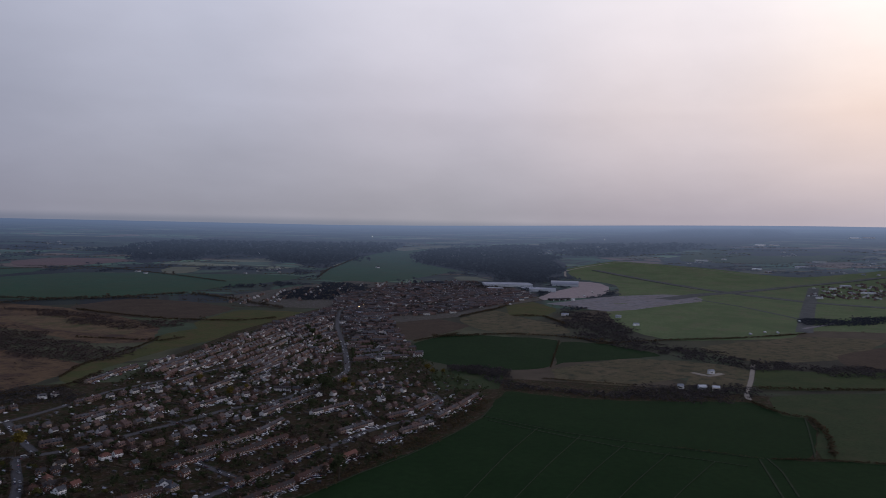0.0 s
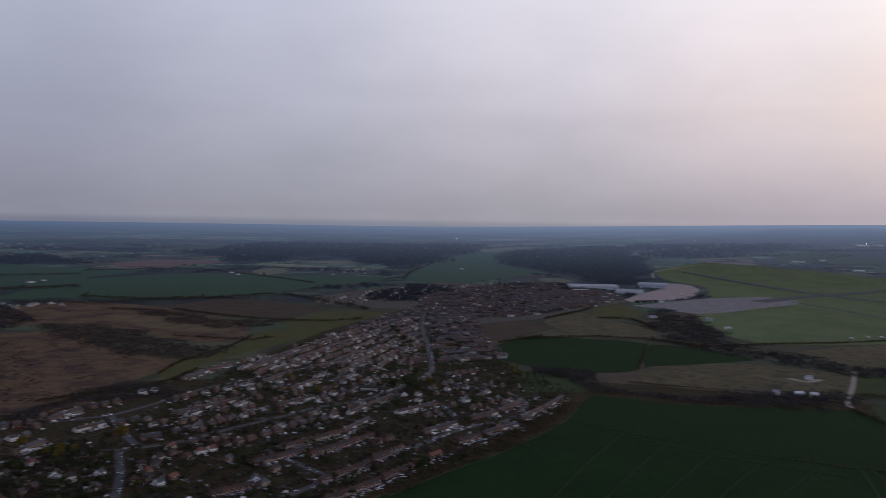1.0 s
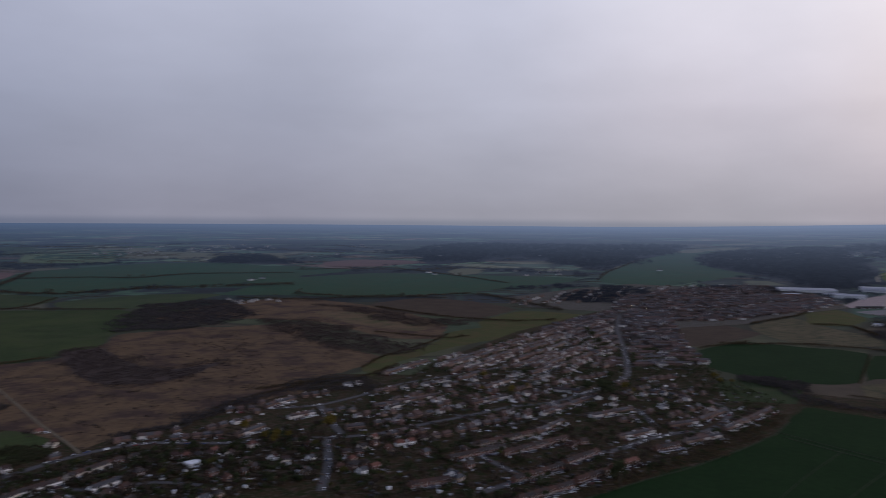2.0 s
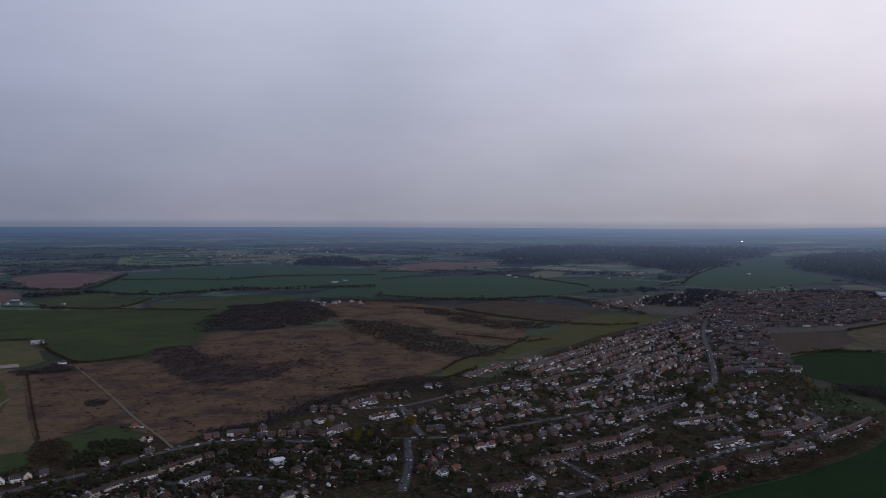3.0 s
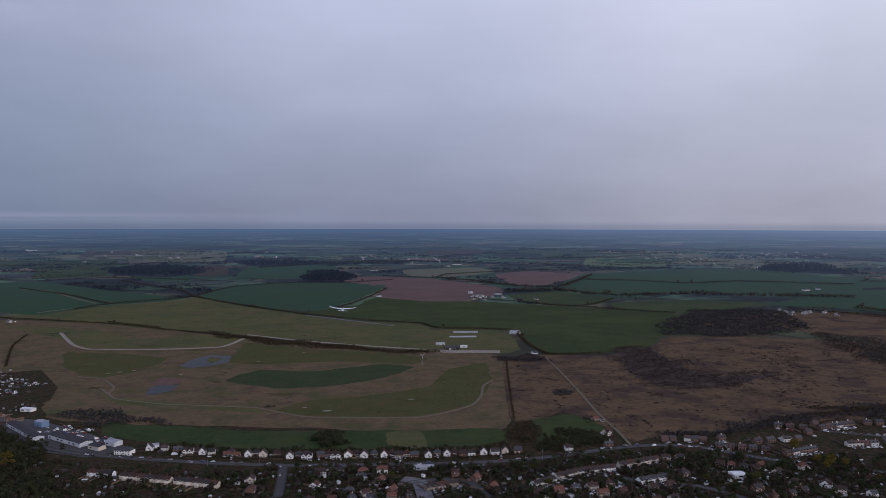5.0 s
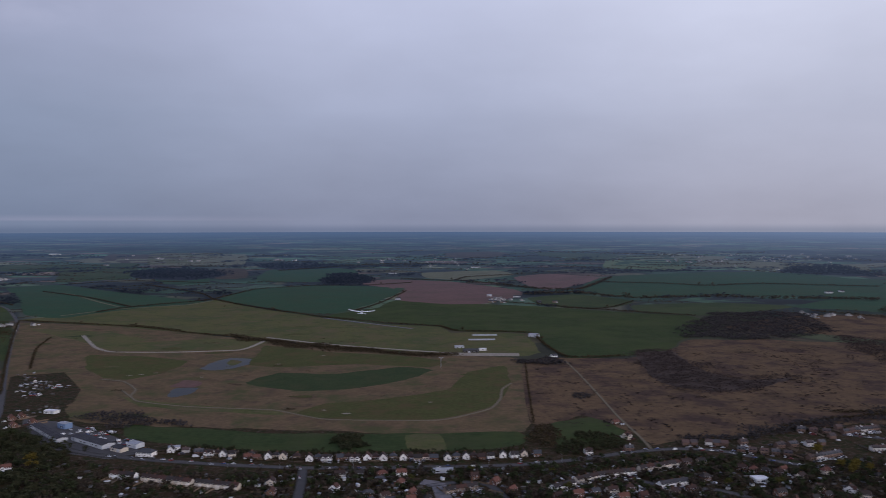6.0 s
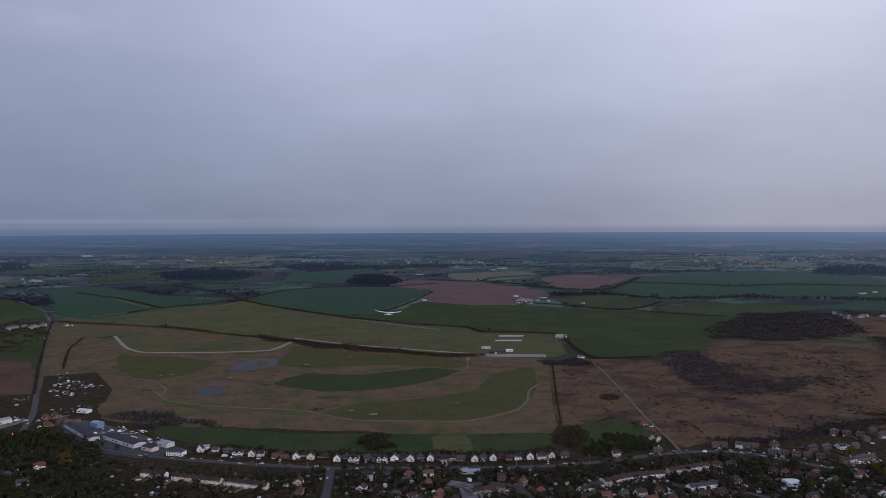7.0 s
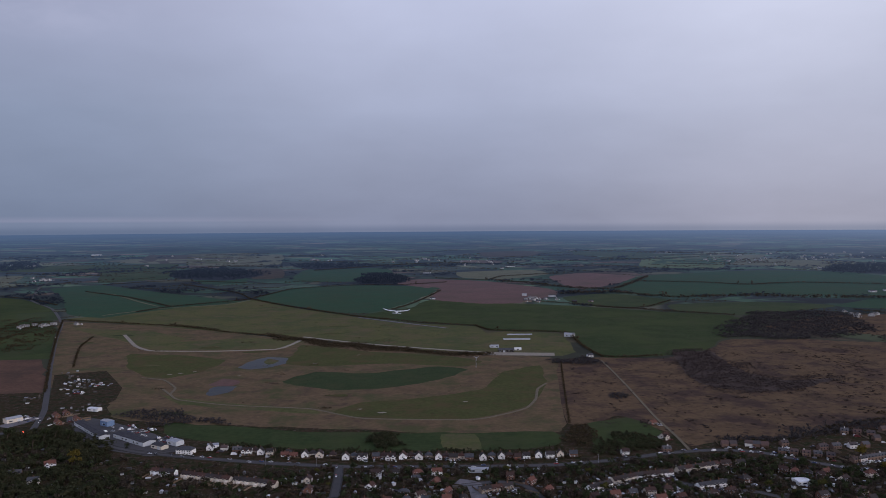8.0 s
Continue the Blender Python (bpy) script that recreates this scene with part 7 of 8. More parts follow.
# ---- the rest of the town: streets of houses further off, gardens, trees and cars ----
def estate(pts, turn, gap, step, far, share=0.85, jitter=1.5, lengths=(7.0, 8.0, 10.0, 14.0)):
    """Fills a quarter with rows of houses in one direction."""
    edge = smooth_line(pts, True, 3)
    cx, cy = sum(p[0] for p in pts) / len(pts), sum(p[1] for p in pts) / len(pts)
    c, s = math.cos(turn), math.sin(turn)
    reach = max(math.hypot(p[0] - cx, p[1] - cy) for p in pts)
    v = -reach
    k = 0
    while v < reach:
        u = -reach
        while u < reach:
            bend = 0.35 * gap * noise.noise(Vector((u / 90, v / 90, 4.0)))
            uu, vv = u + rng.uniform(-jitter, jitter), v + bend + rng.uniform(-jitter, jitter) * 0.6
            x, y = cx + uu * c - vv * s, cy + uu * s + vv * c
            u += step
            if not inside(x, y, edge) or rng.random() > share or not clear(x, y, 4.5):
                continue
            t = turn + (math.pi if k % 2 else 0) + rng.uniform(-0.08, 0.08)
            if far is None:
                house(x, y, t, rng.choice(("white", "brick", "buff", "brick", "cream", "brick", "brick")), rng.choice(("tile", "tile", "tile", "slate", "red")), L=rng.choice((8.0, 9.0, 11.0)), D=7.5, hip=rng.random() < 0.35, ext=rng.random() < 0.5)
            else:
                TAKEN.append((x, y, 5))
                skirt(x, y, t, 10, 7, 2)
                far.append((x, y, t, rng.choice(lengths), rng.uniform(5.6, 6.8), rng.uniform(4.3, 4.9), rng.uniform(2.0, 2.7)))
        v += gap * (0.8 if k % 2 else 1.2)
        k += 1


# near streets
estate([(548, 737), (693, 754), (890, 759), (966, 692), (841, 599), (659, 584), (536, 591), (484, 628)], 0.12, 20, 13, None, 0.5)
estate([(847, 591), (942, 582), (986, 518), (899, 457), (787, 444), (731, 482)], 0.05, 24, 15, None, 0.4)
estate([(297, 789), (402, 808), (527, 836), (506, 738), (389, 735), (308, 767)], 0.15, 24, 15, None, 0.32)
estate([(-58, 702), (123, 692), (116, 617), (-51, 626)], 0.1, 24, 16, None, 0.35)
estate([(139, 641), (284, 702), (436, 671), (407, 566), (151, 590)], 0.25, 24, 16, None, 0.5)
estate([(474, 626), (549, 541), (457, 457), (380, 518)], 0.05, 26, 16, None, 0.4)
# far quarters
estate([(824, 892), (965, 932), (1212, 1001), (1474, 1021), (1214, 818), (994, 691), (907, 774), (784, 793)], 0.28, 20, 11.5, distant, 0.97)
estate([(1230, 1016), (1477, 1085), (1695, 1108), (1693, 1010), (1286, 720), (1149, 603), (1053, 650), (1014, 705)], -0.6, 25, 13.5, distant, 0.78, 2.0, (8.0, 13.0, 13.8, 13.8))
estate([(1458, 1041), (2014, 1315), (2390, 1295), (2581, 1157), (2056, 888), (1739, 822), (1572, 894), (1423, 930)], -0.72, 29, 15, distant, 0.78, 2.5, (10.0, 15.0, 15.5, 15.5))
estate([(2233, 1056), (2435, 956), (2244, 795), (1977, 806), (1782, 842)], -0.72, 26, 15, distant, 0.85, 2.0, (15.0, 15.5, 15.5, 15.5))
estate([(1608, 1442), (1931, 1501), (2185, 1448), (2014, 1315), (1779, 1269), (1560, 1323)], 0.5, 40, 22, distant, 0.7, 6)
estate([(2269, 1438), (2599, 1229), (2383, 1127), (2057, 1265)], 0.5, 40, 20, distant, 0.7, 6)
estate([(3081, 80), (3368, -225), (2862, -193), (2805, 55)], 0.5, 36, 20, distant, 0.7, 5)
far_houses(distant, "distant_houses", "closely built brick and white houses of the town")
hamlets = []
for x, y, n, r in ((-855, 1782, 10, 45), (-1446, 3024, 8, 70), (-1279, 4282, 14, 260), (-725, 4346, 12, 260), (181, 3746, 16, 240), (1288, 3689, 14, 280), (1648, 3555, 14, 280), (1935, 3550, 12, 240), (1064, 1875, 10, 60), (2960, 3066, 4, 100), (2410, 1984, 8, 120), (3969, 1065, 20, 160), (4467, 1170, 16, 300),
                   (4457, -112, 16, 200), (3659, 557, 8, 60), (3579, -11, 10, 120), (328, 2336, 10, 50)):
    for _ in range(n):
        hamlets.append((x + rng.gauss(0, r * 0.5), y + rng.gauss(0, r * 0.5), rng.uniform(0, 3), rng.uniform(8, 15), 7, 4.0, 2.2))
for k in range(30):
    az, r = radians(rng.uniform(-34, 98)), rng.uniform(3750, 4190)
    for _ in range(rng.randint(1, 6)):
        hamlets.append((r * math.sin(az) + rng.gauss(0, 70), r * math.cos(az) + rng.gauss(0, 25), -az + rng.gauss(0, 0.4), rng.uniform(9, 24), 8, 4.5, 2.2))
hamlets = [h for h in hamlets if math.hypot(h[0], h[1]) < 4200 and (land(h[0], h[1]) - 218) / math.hypot(h[0], h[1]) < -0.011]
far_houses(hamlets, "backdrop_hamlets", "scattered pale houses and barns of far villages", HAMLET)

# ---- gardens: trees, sheds, hedges ----
QUARTERS = ([(600, 778), (829, 885), (1170, 994), (1562, 1082), (1541, 934), (1103, 579), (970, 412), (849, 375), (662, 375), (537, 382), (448, 395), (379, 464), (371, 569), (503, 736)],
            [(-121, 720), (-29, 719), (126, 715), (228, 737), (301, 748), (369, 693), (471, 726), (418, 561), (149, 578), (-99, 592)],
            [(-457, 805), (-383, 821), (-274, 747), (-120, 714), (-99, 592), (-344, 603)])
trees_near, sheds, trees_far, plants = 0, 0, [], []
for q, count in zip(QUARTERS, (6500, 2800, 1000)):
    xs, ys = [p[0] for p in q], [p[1] for p in q]
    for _ in range(count * 3):
        x, y = rng.uniform(min(xs), max(xs)), rng.uniform(min(ys), max(ys))
        if not inside(x, y, q):
            continue
        d = math.hypot(x, y)
        roll = rng.random()
        if not clear(x, y, 1.2):
            continue
        if roll < 0.03 and d < 800 and trees_near < 170:
            trees_near += 1
            tree(x, y, rng.uniform(0.55, 1.15), rng.choices((0, 1, 2), (5, 4, 2))[0], rng.uniform(0, 6))
        elif roll < 0.29:
            trees_far.append((x, y, rng.uniform(4, 9.5), rng.uniform(3, 8)))
        elif roll < 0.75:
            plants.append((x, y, rng.uniform(1.5, 4.5), rng.uniform(1.0, 2.8)))
        elif roll < 0.78 and d < 700 and sheds < 90 and clear(x, y, 2.2):
            sheds += 1
            shed(x, y, rng.uniform(0, 3), int(rng.random() < 0.5))
            TAKEN.append((x, y, 2))
for q, count in (([(1250, 1010), (1477, 1085), (1690, 1108), (1690, 1010), (1286, 720), (1149, 603), (1030, 690)], 1900), ([(1458, 1041), (2014, 1315), (2390, 1295), (2581, 1157), (2435, 956), (2056, 800), (1739, 822), (1572, 894)], 6000)):
    xs, ys = [p[0] for p in q], [p[1] for p in q]
    for _ in range(count):
        x, y = rng.uniform(min(xs), max(xs)), rng.uniform(min(ys), max(ys))
        if inside(x, y, q) and noise.noise(Vector((x / 80, y / 80, 6.0))) > -0.25 - 0.3 * rng.random() and clear(x, y, 0.5):
            trees_far.append((x, y, rng.uniform(5, 11), rng.uniform(4, 9)))
# small outbuildings, greenhouses and parked things all over the gardens
small = []
for q, count in zip(QUARTERS, (2000, 800, 160)):
    xs, ys = [p[0] for p in q], [p[1] for p in q]
    for _ in range(count):
        x, y = rng.uniform(min(xs), max(xs)), rng.uniform(min(ys), max(ys))
        if inside(x, y, q) and clear(x, y, 1.6):
            TAKEN.append((x, y, 1.5))
            small.append((x, y, rng.choice((0.1, 0.15, 1.65, 1.7)), rng.uniform(2.0, 4.5), rng.uniform(1.6, 2.6), rng.uniform(1.4, 2.2), rng.uniform(0.2, 0.7)))
for x, y, n, r in ((-487, 1107, 20, 28), (-531, 1200, 10, 22), (-471, 1137, 9, 20), (-509, 1033, 8, 16), (-422, 982, 8, 16)):
    for _ in range(n):
        small.append((x + rng.gauss(0, r * 0.55), y + rng.gauss(0, r * 0.7), rng.choice((0.3, 0.35, 1.87)), rng.uniform(2.0, 4.2), rng.uniform(1.6, 2.6), rng.uniform(1.4, 2.2), rng.uniform(0.2, 0.7)))
OUT_WALL = choice_material("outbuilding_walls", [(0.6, 0.6, 0.6), (0.1, 0.09, 0.075), (0.09, 0.07, 0.05), (0.12, 0.08, 0.06), (0.25, 0.26, 0.28), (0.06, 0.06, 0.05), (0.1, 0.09, 0.08), (0.07, 0.06, 0.05)], 0.7, 2.0, True)
OUT_ROOF = choice_material("outbuilding_roofs", [(0.08, 0.08, 0.085), (0.25, 0.26, 0.28), (0.07, 0.06, 0.055), (0.07, 0.065, 0.06), (0.06, 0.06, 0.062), (0.5, 0.51, 0.53), (0.1, 0.09, 0.08), (0.06, 0.055, 0.05)], 0.6, 2.0, True)
far_houses(small, "garden_outbuildings", "small sheds and greenhouses all over the gardens", [OUT_WALL, OUT_ROOF, GLASS, FAR_CAR])
verts, faces = [], []
for x, y, turn, length in FENCES:
    c, s = math.cos(turn), math.sin(turn)
    k, o = len(verts), land(x, y) + 0.1
    for u, v in ((0, -0.06), (length, -0.06), (length, 0.06), (0, 0.06)):
        verts += [(x + u * c - v * s, y + u * s + v * c, o), (x + u * c - v * s, y + u * s + v * c, o + 1.7)]
    faces += [(k, k + 2, k + 3, k + 1), (k + 2, k + 4, k + 5, k + 3), (k + 4, k + 6, k + 7, k + 5), (k + 6, k, k + 1, k + 7), (k + 1, k + 3, k + 5, k + 7)]
tagged(link_mesh("garden_fences", verts, faces, choice_material("fence_boards", [(0.1, 0.07, 0.05), (0.16, 0.115, 0.08), (0.07, 0.055, 0.045), (0.12, 0.1, 0.085), (0.2, 0.15, 0.11)], 0.9, 1.0, True)), "brown wooden fences between back gardens", "fences", kind="stuff")
close = [p for p in trees_far if math.hypot(p[0], p[1]) < 880]
scatter("garden_trees", close[::2], CROWNS[1], "dark green trees in back gardens", "trees", True)
scatter("garden_trees", close[1::2], CROWNS[0], "bare brown trees in back gardens", "trees", True)
scatter("garden_trees", [p for p in trees_far if math.hypot(p[0], p[1]) >= 880 and p[0] < 1200], CROWNS[1], "dark trees among far houses", "trees")
# lighter twigs than the nearer trees: haze lift put into the colour
scatter("garden_trees", [p for p in trees_far if p[0] >= 1200], MATS["wood"], "bare grey-brown trees among far houses, paled for haze", "trees")
plants += [p for p in SKIRT if all((p[0] - a) ** 2 + (p[1] - b) ** 2 > (w + 0.8) ** 2 for a, b, w in ROADS if abs(p[0] - a) < 8 and abs(p[1] - b) < 8)]
scatter("garden_bushes", plants, "hedge", "bushes and hedges in gardens", "bushes")
for x, y, s in ((411, 673, 1.5), (403, 681, 1.3), (424, 671, 1.2), (-326, 738, 1.1), (790, 671, 1.0), (732, 698, 1.1), (407, 666, 1.4), (869, 561, 1.1), (1000, 512, 1.2), (1016, 503, 1.0), (465, 662, 2.2), (472, 668, 1.8), (742, 656, 1.7), (779, 742, 1.5), (1019, 530, 1.6), (872, 577, 1.6), (-331, 744, 1.5), (402, 720, 1.6)):
    tree(x, y, s, 3)
for x, y, s in ((820, 572, 2.4), (845, 593, 2.1), (837, 576, 2.1), (563, 375, 2.2), (566, 383, 1.3), (1186, 854, 2.2), (1140, 809, 2.1), (1237, 904, 2.1), (-434, 824, 1.6), (-395, 821, 1.6), (-388, 831, 1.7), (-397, 801, 1.5), (837, 715, 1.7), (-370, 820, 1.5), (59, 718, 0.7), (812, 590, 2.2), (822, 566, 2.0), (745, 540, 1.6), (640, 610, 1.5), (905, 620, 1.8), (700, 690, 1.5)):
    tree(x, y, s, 1)

# ---- cars along the streets, in yards and on the road ----
cars = 0
for i in range(2, len(ROADS) - 1, 1):
    (x0, y0, w0), (x1, y1, w1) = ROADS[i - 1], ROADS[i]
    d = math.hypot(x1 - x0, y1 - y0)
    if d > 90 or w0 != w1 or math.hypot(x1, y1) > 820 or w0 > 4.6 or w0 < 2.9:
        continue
    t = math.atan2(y1 - y0, x1 - x0)
    for k in range(int(d / 7)):
        if rng.random() > 0.5 or cars > 80:
            continue
        f, s = (k + 0.5) / max(1, int(d / 7)), rng.choice((-1, 1))
        cars += 1
        car(x0 + (x1 - x0) * f - math.sin(t) * s * (w0 - 1.0), y0 + (y1 - y0) * f + math.cos(t) * s * (w0 - 1.0), t + (0 if s < 0 else math.pi), up=0.43)
for x, y, n, r, t in ((-336, 875, 26, 15, -0.7), (-312, 859, 30, 15, -0.7), (-275, 830, 18, 12, -0.6), (-502, 1147, 16, 14, 0.3), (-468, 1070, 12, 12, 0.3), (-458, 1120, 14, 14, 0.3), (-467, 925, 16, 16, 0.9), (464, 447, 6, 7, 0.9), (762, 495, 6, 7, 0.8), (348, 761, 6, 10, 0.2), (210, 672, 5, 8, 0.3)):
    for k in range(n):
        px, py = x + rng.uniform(-r, r), y + rng.uniform(-r, r)
        if all((px - a) ** 2 + (py - b) ** 2 > 9 for a, b, _ in TAKEN[-30:]):
            TAKEN.append((px, py, 2))
            car(px, py, t + rng.choice((0, math.pi / 2)) + rng.uniform(-0.2, 0.2), van=rng.random() < 0.15, up=0.36)
for x, y, t, v in ((76, 722, 3.1, True), (10, 725, 0.05, False), (252, 764, 0.0, False), (282, 763, 3.1, True), (309, 759, 0.0, False), (324, 755, 3.0, False), (439, 620, 1.2, False), (423, 596, 1.2, False)):
    car(x, y, t, v, up=0.43)
for x, y in ((-898, 1963), (-822, 1805), (-789, 1727), (-748, 1614), (-443, 912)):
    car(x, y, -math.pi / 2, lit=True, up=0.43)

# the many cars on drives and verges all over the town
drives = []
for x, y, turn, L, D in FRONTS:
    for _ in range(rng.choice((0, 1, 1, 2))):
        u, v = rng.uniform(-0.5, 0.5) * L, -D / 2 - rng.uniform(3.2, 6.5)
        drives.append((x + u * math.cos(turn) - v * math.sin(turn), y + u * math.sin(turn) + v * math.cos(turn), turn + rng.choice((0, math.pi / 2, -math.pi / 2)) + rng.uniform(-0.1, 0.1)))
for (x0, y0, w0), (x1, y1, w1) in zip(ROADS, ROADS[1:]):
    d = math.hypot(x1 - x0, y1 - y0)
    if d < 90 and w0 == w1 and 480 < math.hypot(x1, y1) < 1500 and 2.0 < w0 < 4.6 and x0 > 300 and y0 > 350:
        t = math.atan2(y1 - y0, x1 - x0)
        for k in range(int(d / 6.5)):
            if rng.random() < 0.42:
                f, e = (k + 0.5) / int(d / 6.5), rng.choice((-1, 1)) * (w0 - 0.9)
                drives.append((x0 + (x1 - x0) * f - math.sin(t) * e, y0 + (y1 - y0) * f + math.cos(t) * e, t))
verts, faces, idx = [], [], []
for x, y, turn in drives:
    c, s = math.cos(turn), math.sin(turn)
    van = rng.random() < 0.1
    k, o = len(verts), land(x, y) + 0.45
    low, top, cut = (1.0, 1.9, 1.2) if van else (0.85, 1.4, 0.55)
    for px, w, z in ((-2.1, 0.85, 0.15), (2.1, 0.8, 0.15), (-2.05, 0.86, low), (2.05, 0.8, low * 0.85), (-1.6, 0.72, top), (cut, 0.7, top)):
        for q in (-w, w):
            verts.append((x + px * c - q * s, y + px * s + q * c, o + z))
    for quad, m in (((0, 2, 6, 4), 0), ((1, 5, 7, 3), 0), ((0, 4, 5, 1), 0), ((2, 3, 7, 6), 0), ((4, 6, 10, 8), 1), ((5, 9, 11, 7), 1), ((4, 8, 9, 5), 1), ((6, 7, 11, 10), 1), ((8, 10, 11, 9), 0)):
        faces.append(tuple(k + i for i in quad))
        idx.append(m)
tagged(link_mesh("parked_cars", verts, faces, [FAR_CAR, GLASS], index=idx), "white, silver and dark cars parked on drives and verges", "cars", kind="stuff")

# ---- small fixed things ----
STEEL = plain("painted_steel", (0.26, 0.26, 0.28), 0.45)
AMBER = plain("amber_lamp_glass", (1.0, 0.6, 0.25), 0.4, emit=16.0)
FLOODLIGHTS = ((3790, 2335), (4230, 1132), (4290, 330))
RED_LAMP = plain("red_lamp_glass", (1.0, 0.08, 0.05), 0.4, emit=12.0)


def tube(bm, p, q, r0, r1, n=8):
    p, q = Vector(p), Vector(q)
    d = (q - p).normalized()
    u = d.orthogonal().normalized()
    w = d.cross(u)
    a = [bm.verts.new(p + (u * math.cos(6.2832 * i / n) + w * math.sin(6.2832 * i / n)) * r0) for i in range(n)]
    b = [bm.verts.new(q + (u * math.cos(6.2832 * i / n) + w * math.sin(6.2832 * i / n)) * r1) for i in range(n)]
    for i in range(n):
        bm.faces.new((a[i], a[(i + 1) % n], b[(i + 1) % n], b[i]))
    bm.faces.new(list(reversed(a)))
    bm.faces.new(b)


def wind_turbine(x, y, turn):
    ob = base_of("wind_turbine", x, y, turn, "small grey wind turbine beside the farm track", "wind turbine")
    bm = bmesh.new()
    tube(bm, (0, 0, 0), (0, 0, 15), 0.4, 0.2)
    part("mast", bm, STEEL, ob)
    bm = bmesh.new()
    tube(bm, (0, -1.0, 15.2), (0, 1.4, 15.2), 0.45, 0.3)
    part("nacelle", bm, STEEL, ob)
    for k in range(3):
        a = 0.5 + k * 2.0944
        bm = bmesh.new()
        e = Vector((math.cos(a), 0, math.sin(a)))
        f = Vector((-math.sin(a), 0, math.cos(a)))
        c = Vector((0, -1.1, 15.2))
        rows = []
        for s, w in ((0.3, 0.35), (1.5, 0.5), (5.2, 0.15)):
            o = c + e * s
            rows.append([o - f * w, o + Vector((0, 0.12, 0)), o + f * w, o - Vector((0, 0.12, 0))])
        loft(bm, rows)
        bmesh.ops.recalc_face_normals(bm, faces=bm.faces)
        part("blade", bm, STEEL, ob)
    return ob


wind_turbine(79, 1228, 0.4)


def street_lamp(x, y, turn, mat, label):
    ob = base_of("street_lamp", x, y, turn, label, "street lamp", "street lamps")
    bm = bmesh.new()
    tube(bm, (0, 0, 0), (0, 0, 7.5), 0.12, 0.07)
    tube(bm, (0, 0, 7.5), (1.4, 0, 7.9), 0.06, 0.05)
    part("pole", bm, STEEL, ob)
    bm = bmesh.new()
    box_bm(bm, 1.2, -0.35, 7.7, 2.2, 0.35, 7.98)
    part("lamp_head", bm, mat, ob, "glowing lamp head")
    return ob


for x, y in ((1721, 1117), (1706, 1095), (1620, 1046), (1638, 1042), (1686, 1059), (1611, 1057)):
    street_lamp(x, y, rng.uniform(0, 6), AMBER, "street lamp with an amber light on the high street")
FLOOD = plain("white_flood_lamp", (1.0, 0.93, 0.82), 0.4, emit=14.0)


def floodlight(x, y):
    """A tall mast with a bank of white lamps, far off."""
    ob = base_of("floodlight_mast", x, y, math.atan2(-y, -x), "floodlight mast with white lamps lit at dusk", "floodlight", "far floodlights")
    bm = bmesh.new()
    tube(bm, (0, 0, -1), (0, 0, 9), 0.3, 0.2)
    part("mast", bm, STEEL, ob)
    bm = bmesh.new()
    box_bm(bm, 0.2, -1.6, 8.6, 0.6, 1.6, 9.8)
    part("lamp_bank", bm, FLOOD, ob, "bank of glowing white lamps")


for x, y in FLOODLIGHTS:
    floodlight(x, y)
street_lamp(-426, 838, 0.0, RED_LAMP, "red signal lamp at the road junction")
for x, y in ((-102, 731), (-34, 720), (28, 716), (90, 713), (161, 729), (-150, 735)):
    street_lamp(x, y, 1.57, STEEL, "unlit grey street lamp beside the main road")


def lorry(x, y, turn):
    ob = base_of("lorry", x, y, turn, "white box lorry parked at the airfield fence", "lorry", "parked lorries")
    bm = bmesh.new()
    box_bm(bm, -5, -1.25, 1.0, 3.2, 1.25, 3.9)
    part("box_body", bm, WALLS["white"], ob)
    bm = bmesh.new()
    loft(bm, [[(3.4, -1.15, 0.6), (5.4, -1.15, 0.6), (5.4, 1.15, 0.6), (3.4, 1.15, 0.6)], [(3.4, -1.15, 2.0), (5.4, -1.15, 2.0), (5.4, 1.15, 2.0), (3.4, 1.15, 2.0)], [(3.4, -1.1, 3.0), (4.9, -1.1, 3.0), (4.9, 1.1, 3.0), (3.4, 1.1, 3.0)]])
    part("cab", bm, PAINT, ob)
    bm = bmesh.new()
    box_bm(bm, -5, -1.0, 0.7, 3.4, 1.0, 1.0)
    part("chassis", bm, RUBBER, ob)
    for wx in (-3.8, -2.6, 4.2):
        for wy in (-1.05, 1.05):
            o = piece("wheel", cached(("wheel",), wheel_shape, [RUBBER]), ob, wx, wy)
            o.scale = (1.6, 1.6, 1.6)
    return ob


for x, y in ((1768, 157), (1818, 133), (1828, 108), (2087, 76), (2823, 79), (3068, 70), (2499, 703), (2360, 689)):
    lorry(x, y, 0.7 + rng.uniform(-0.2, 0.2))

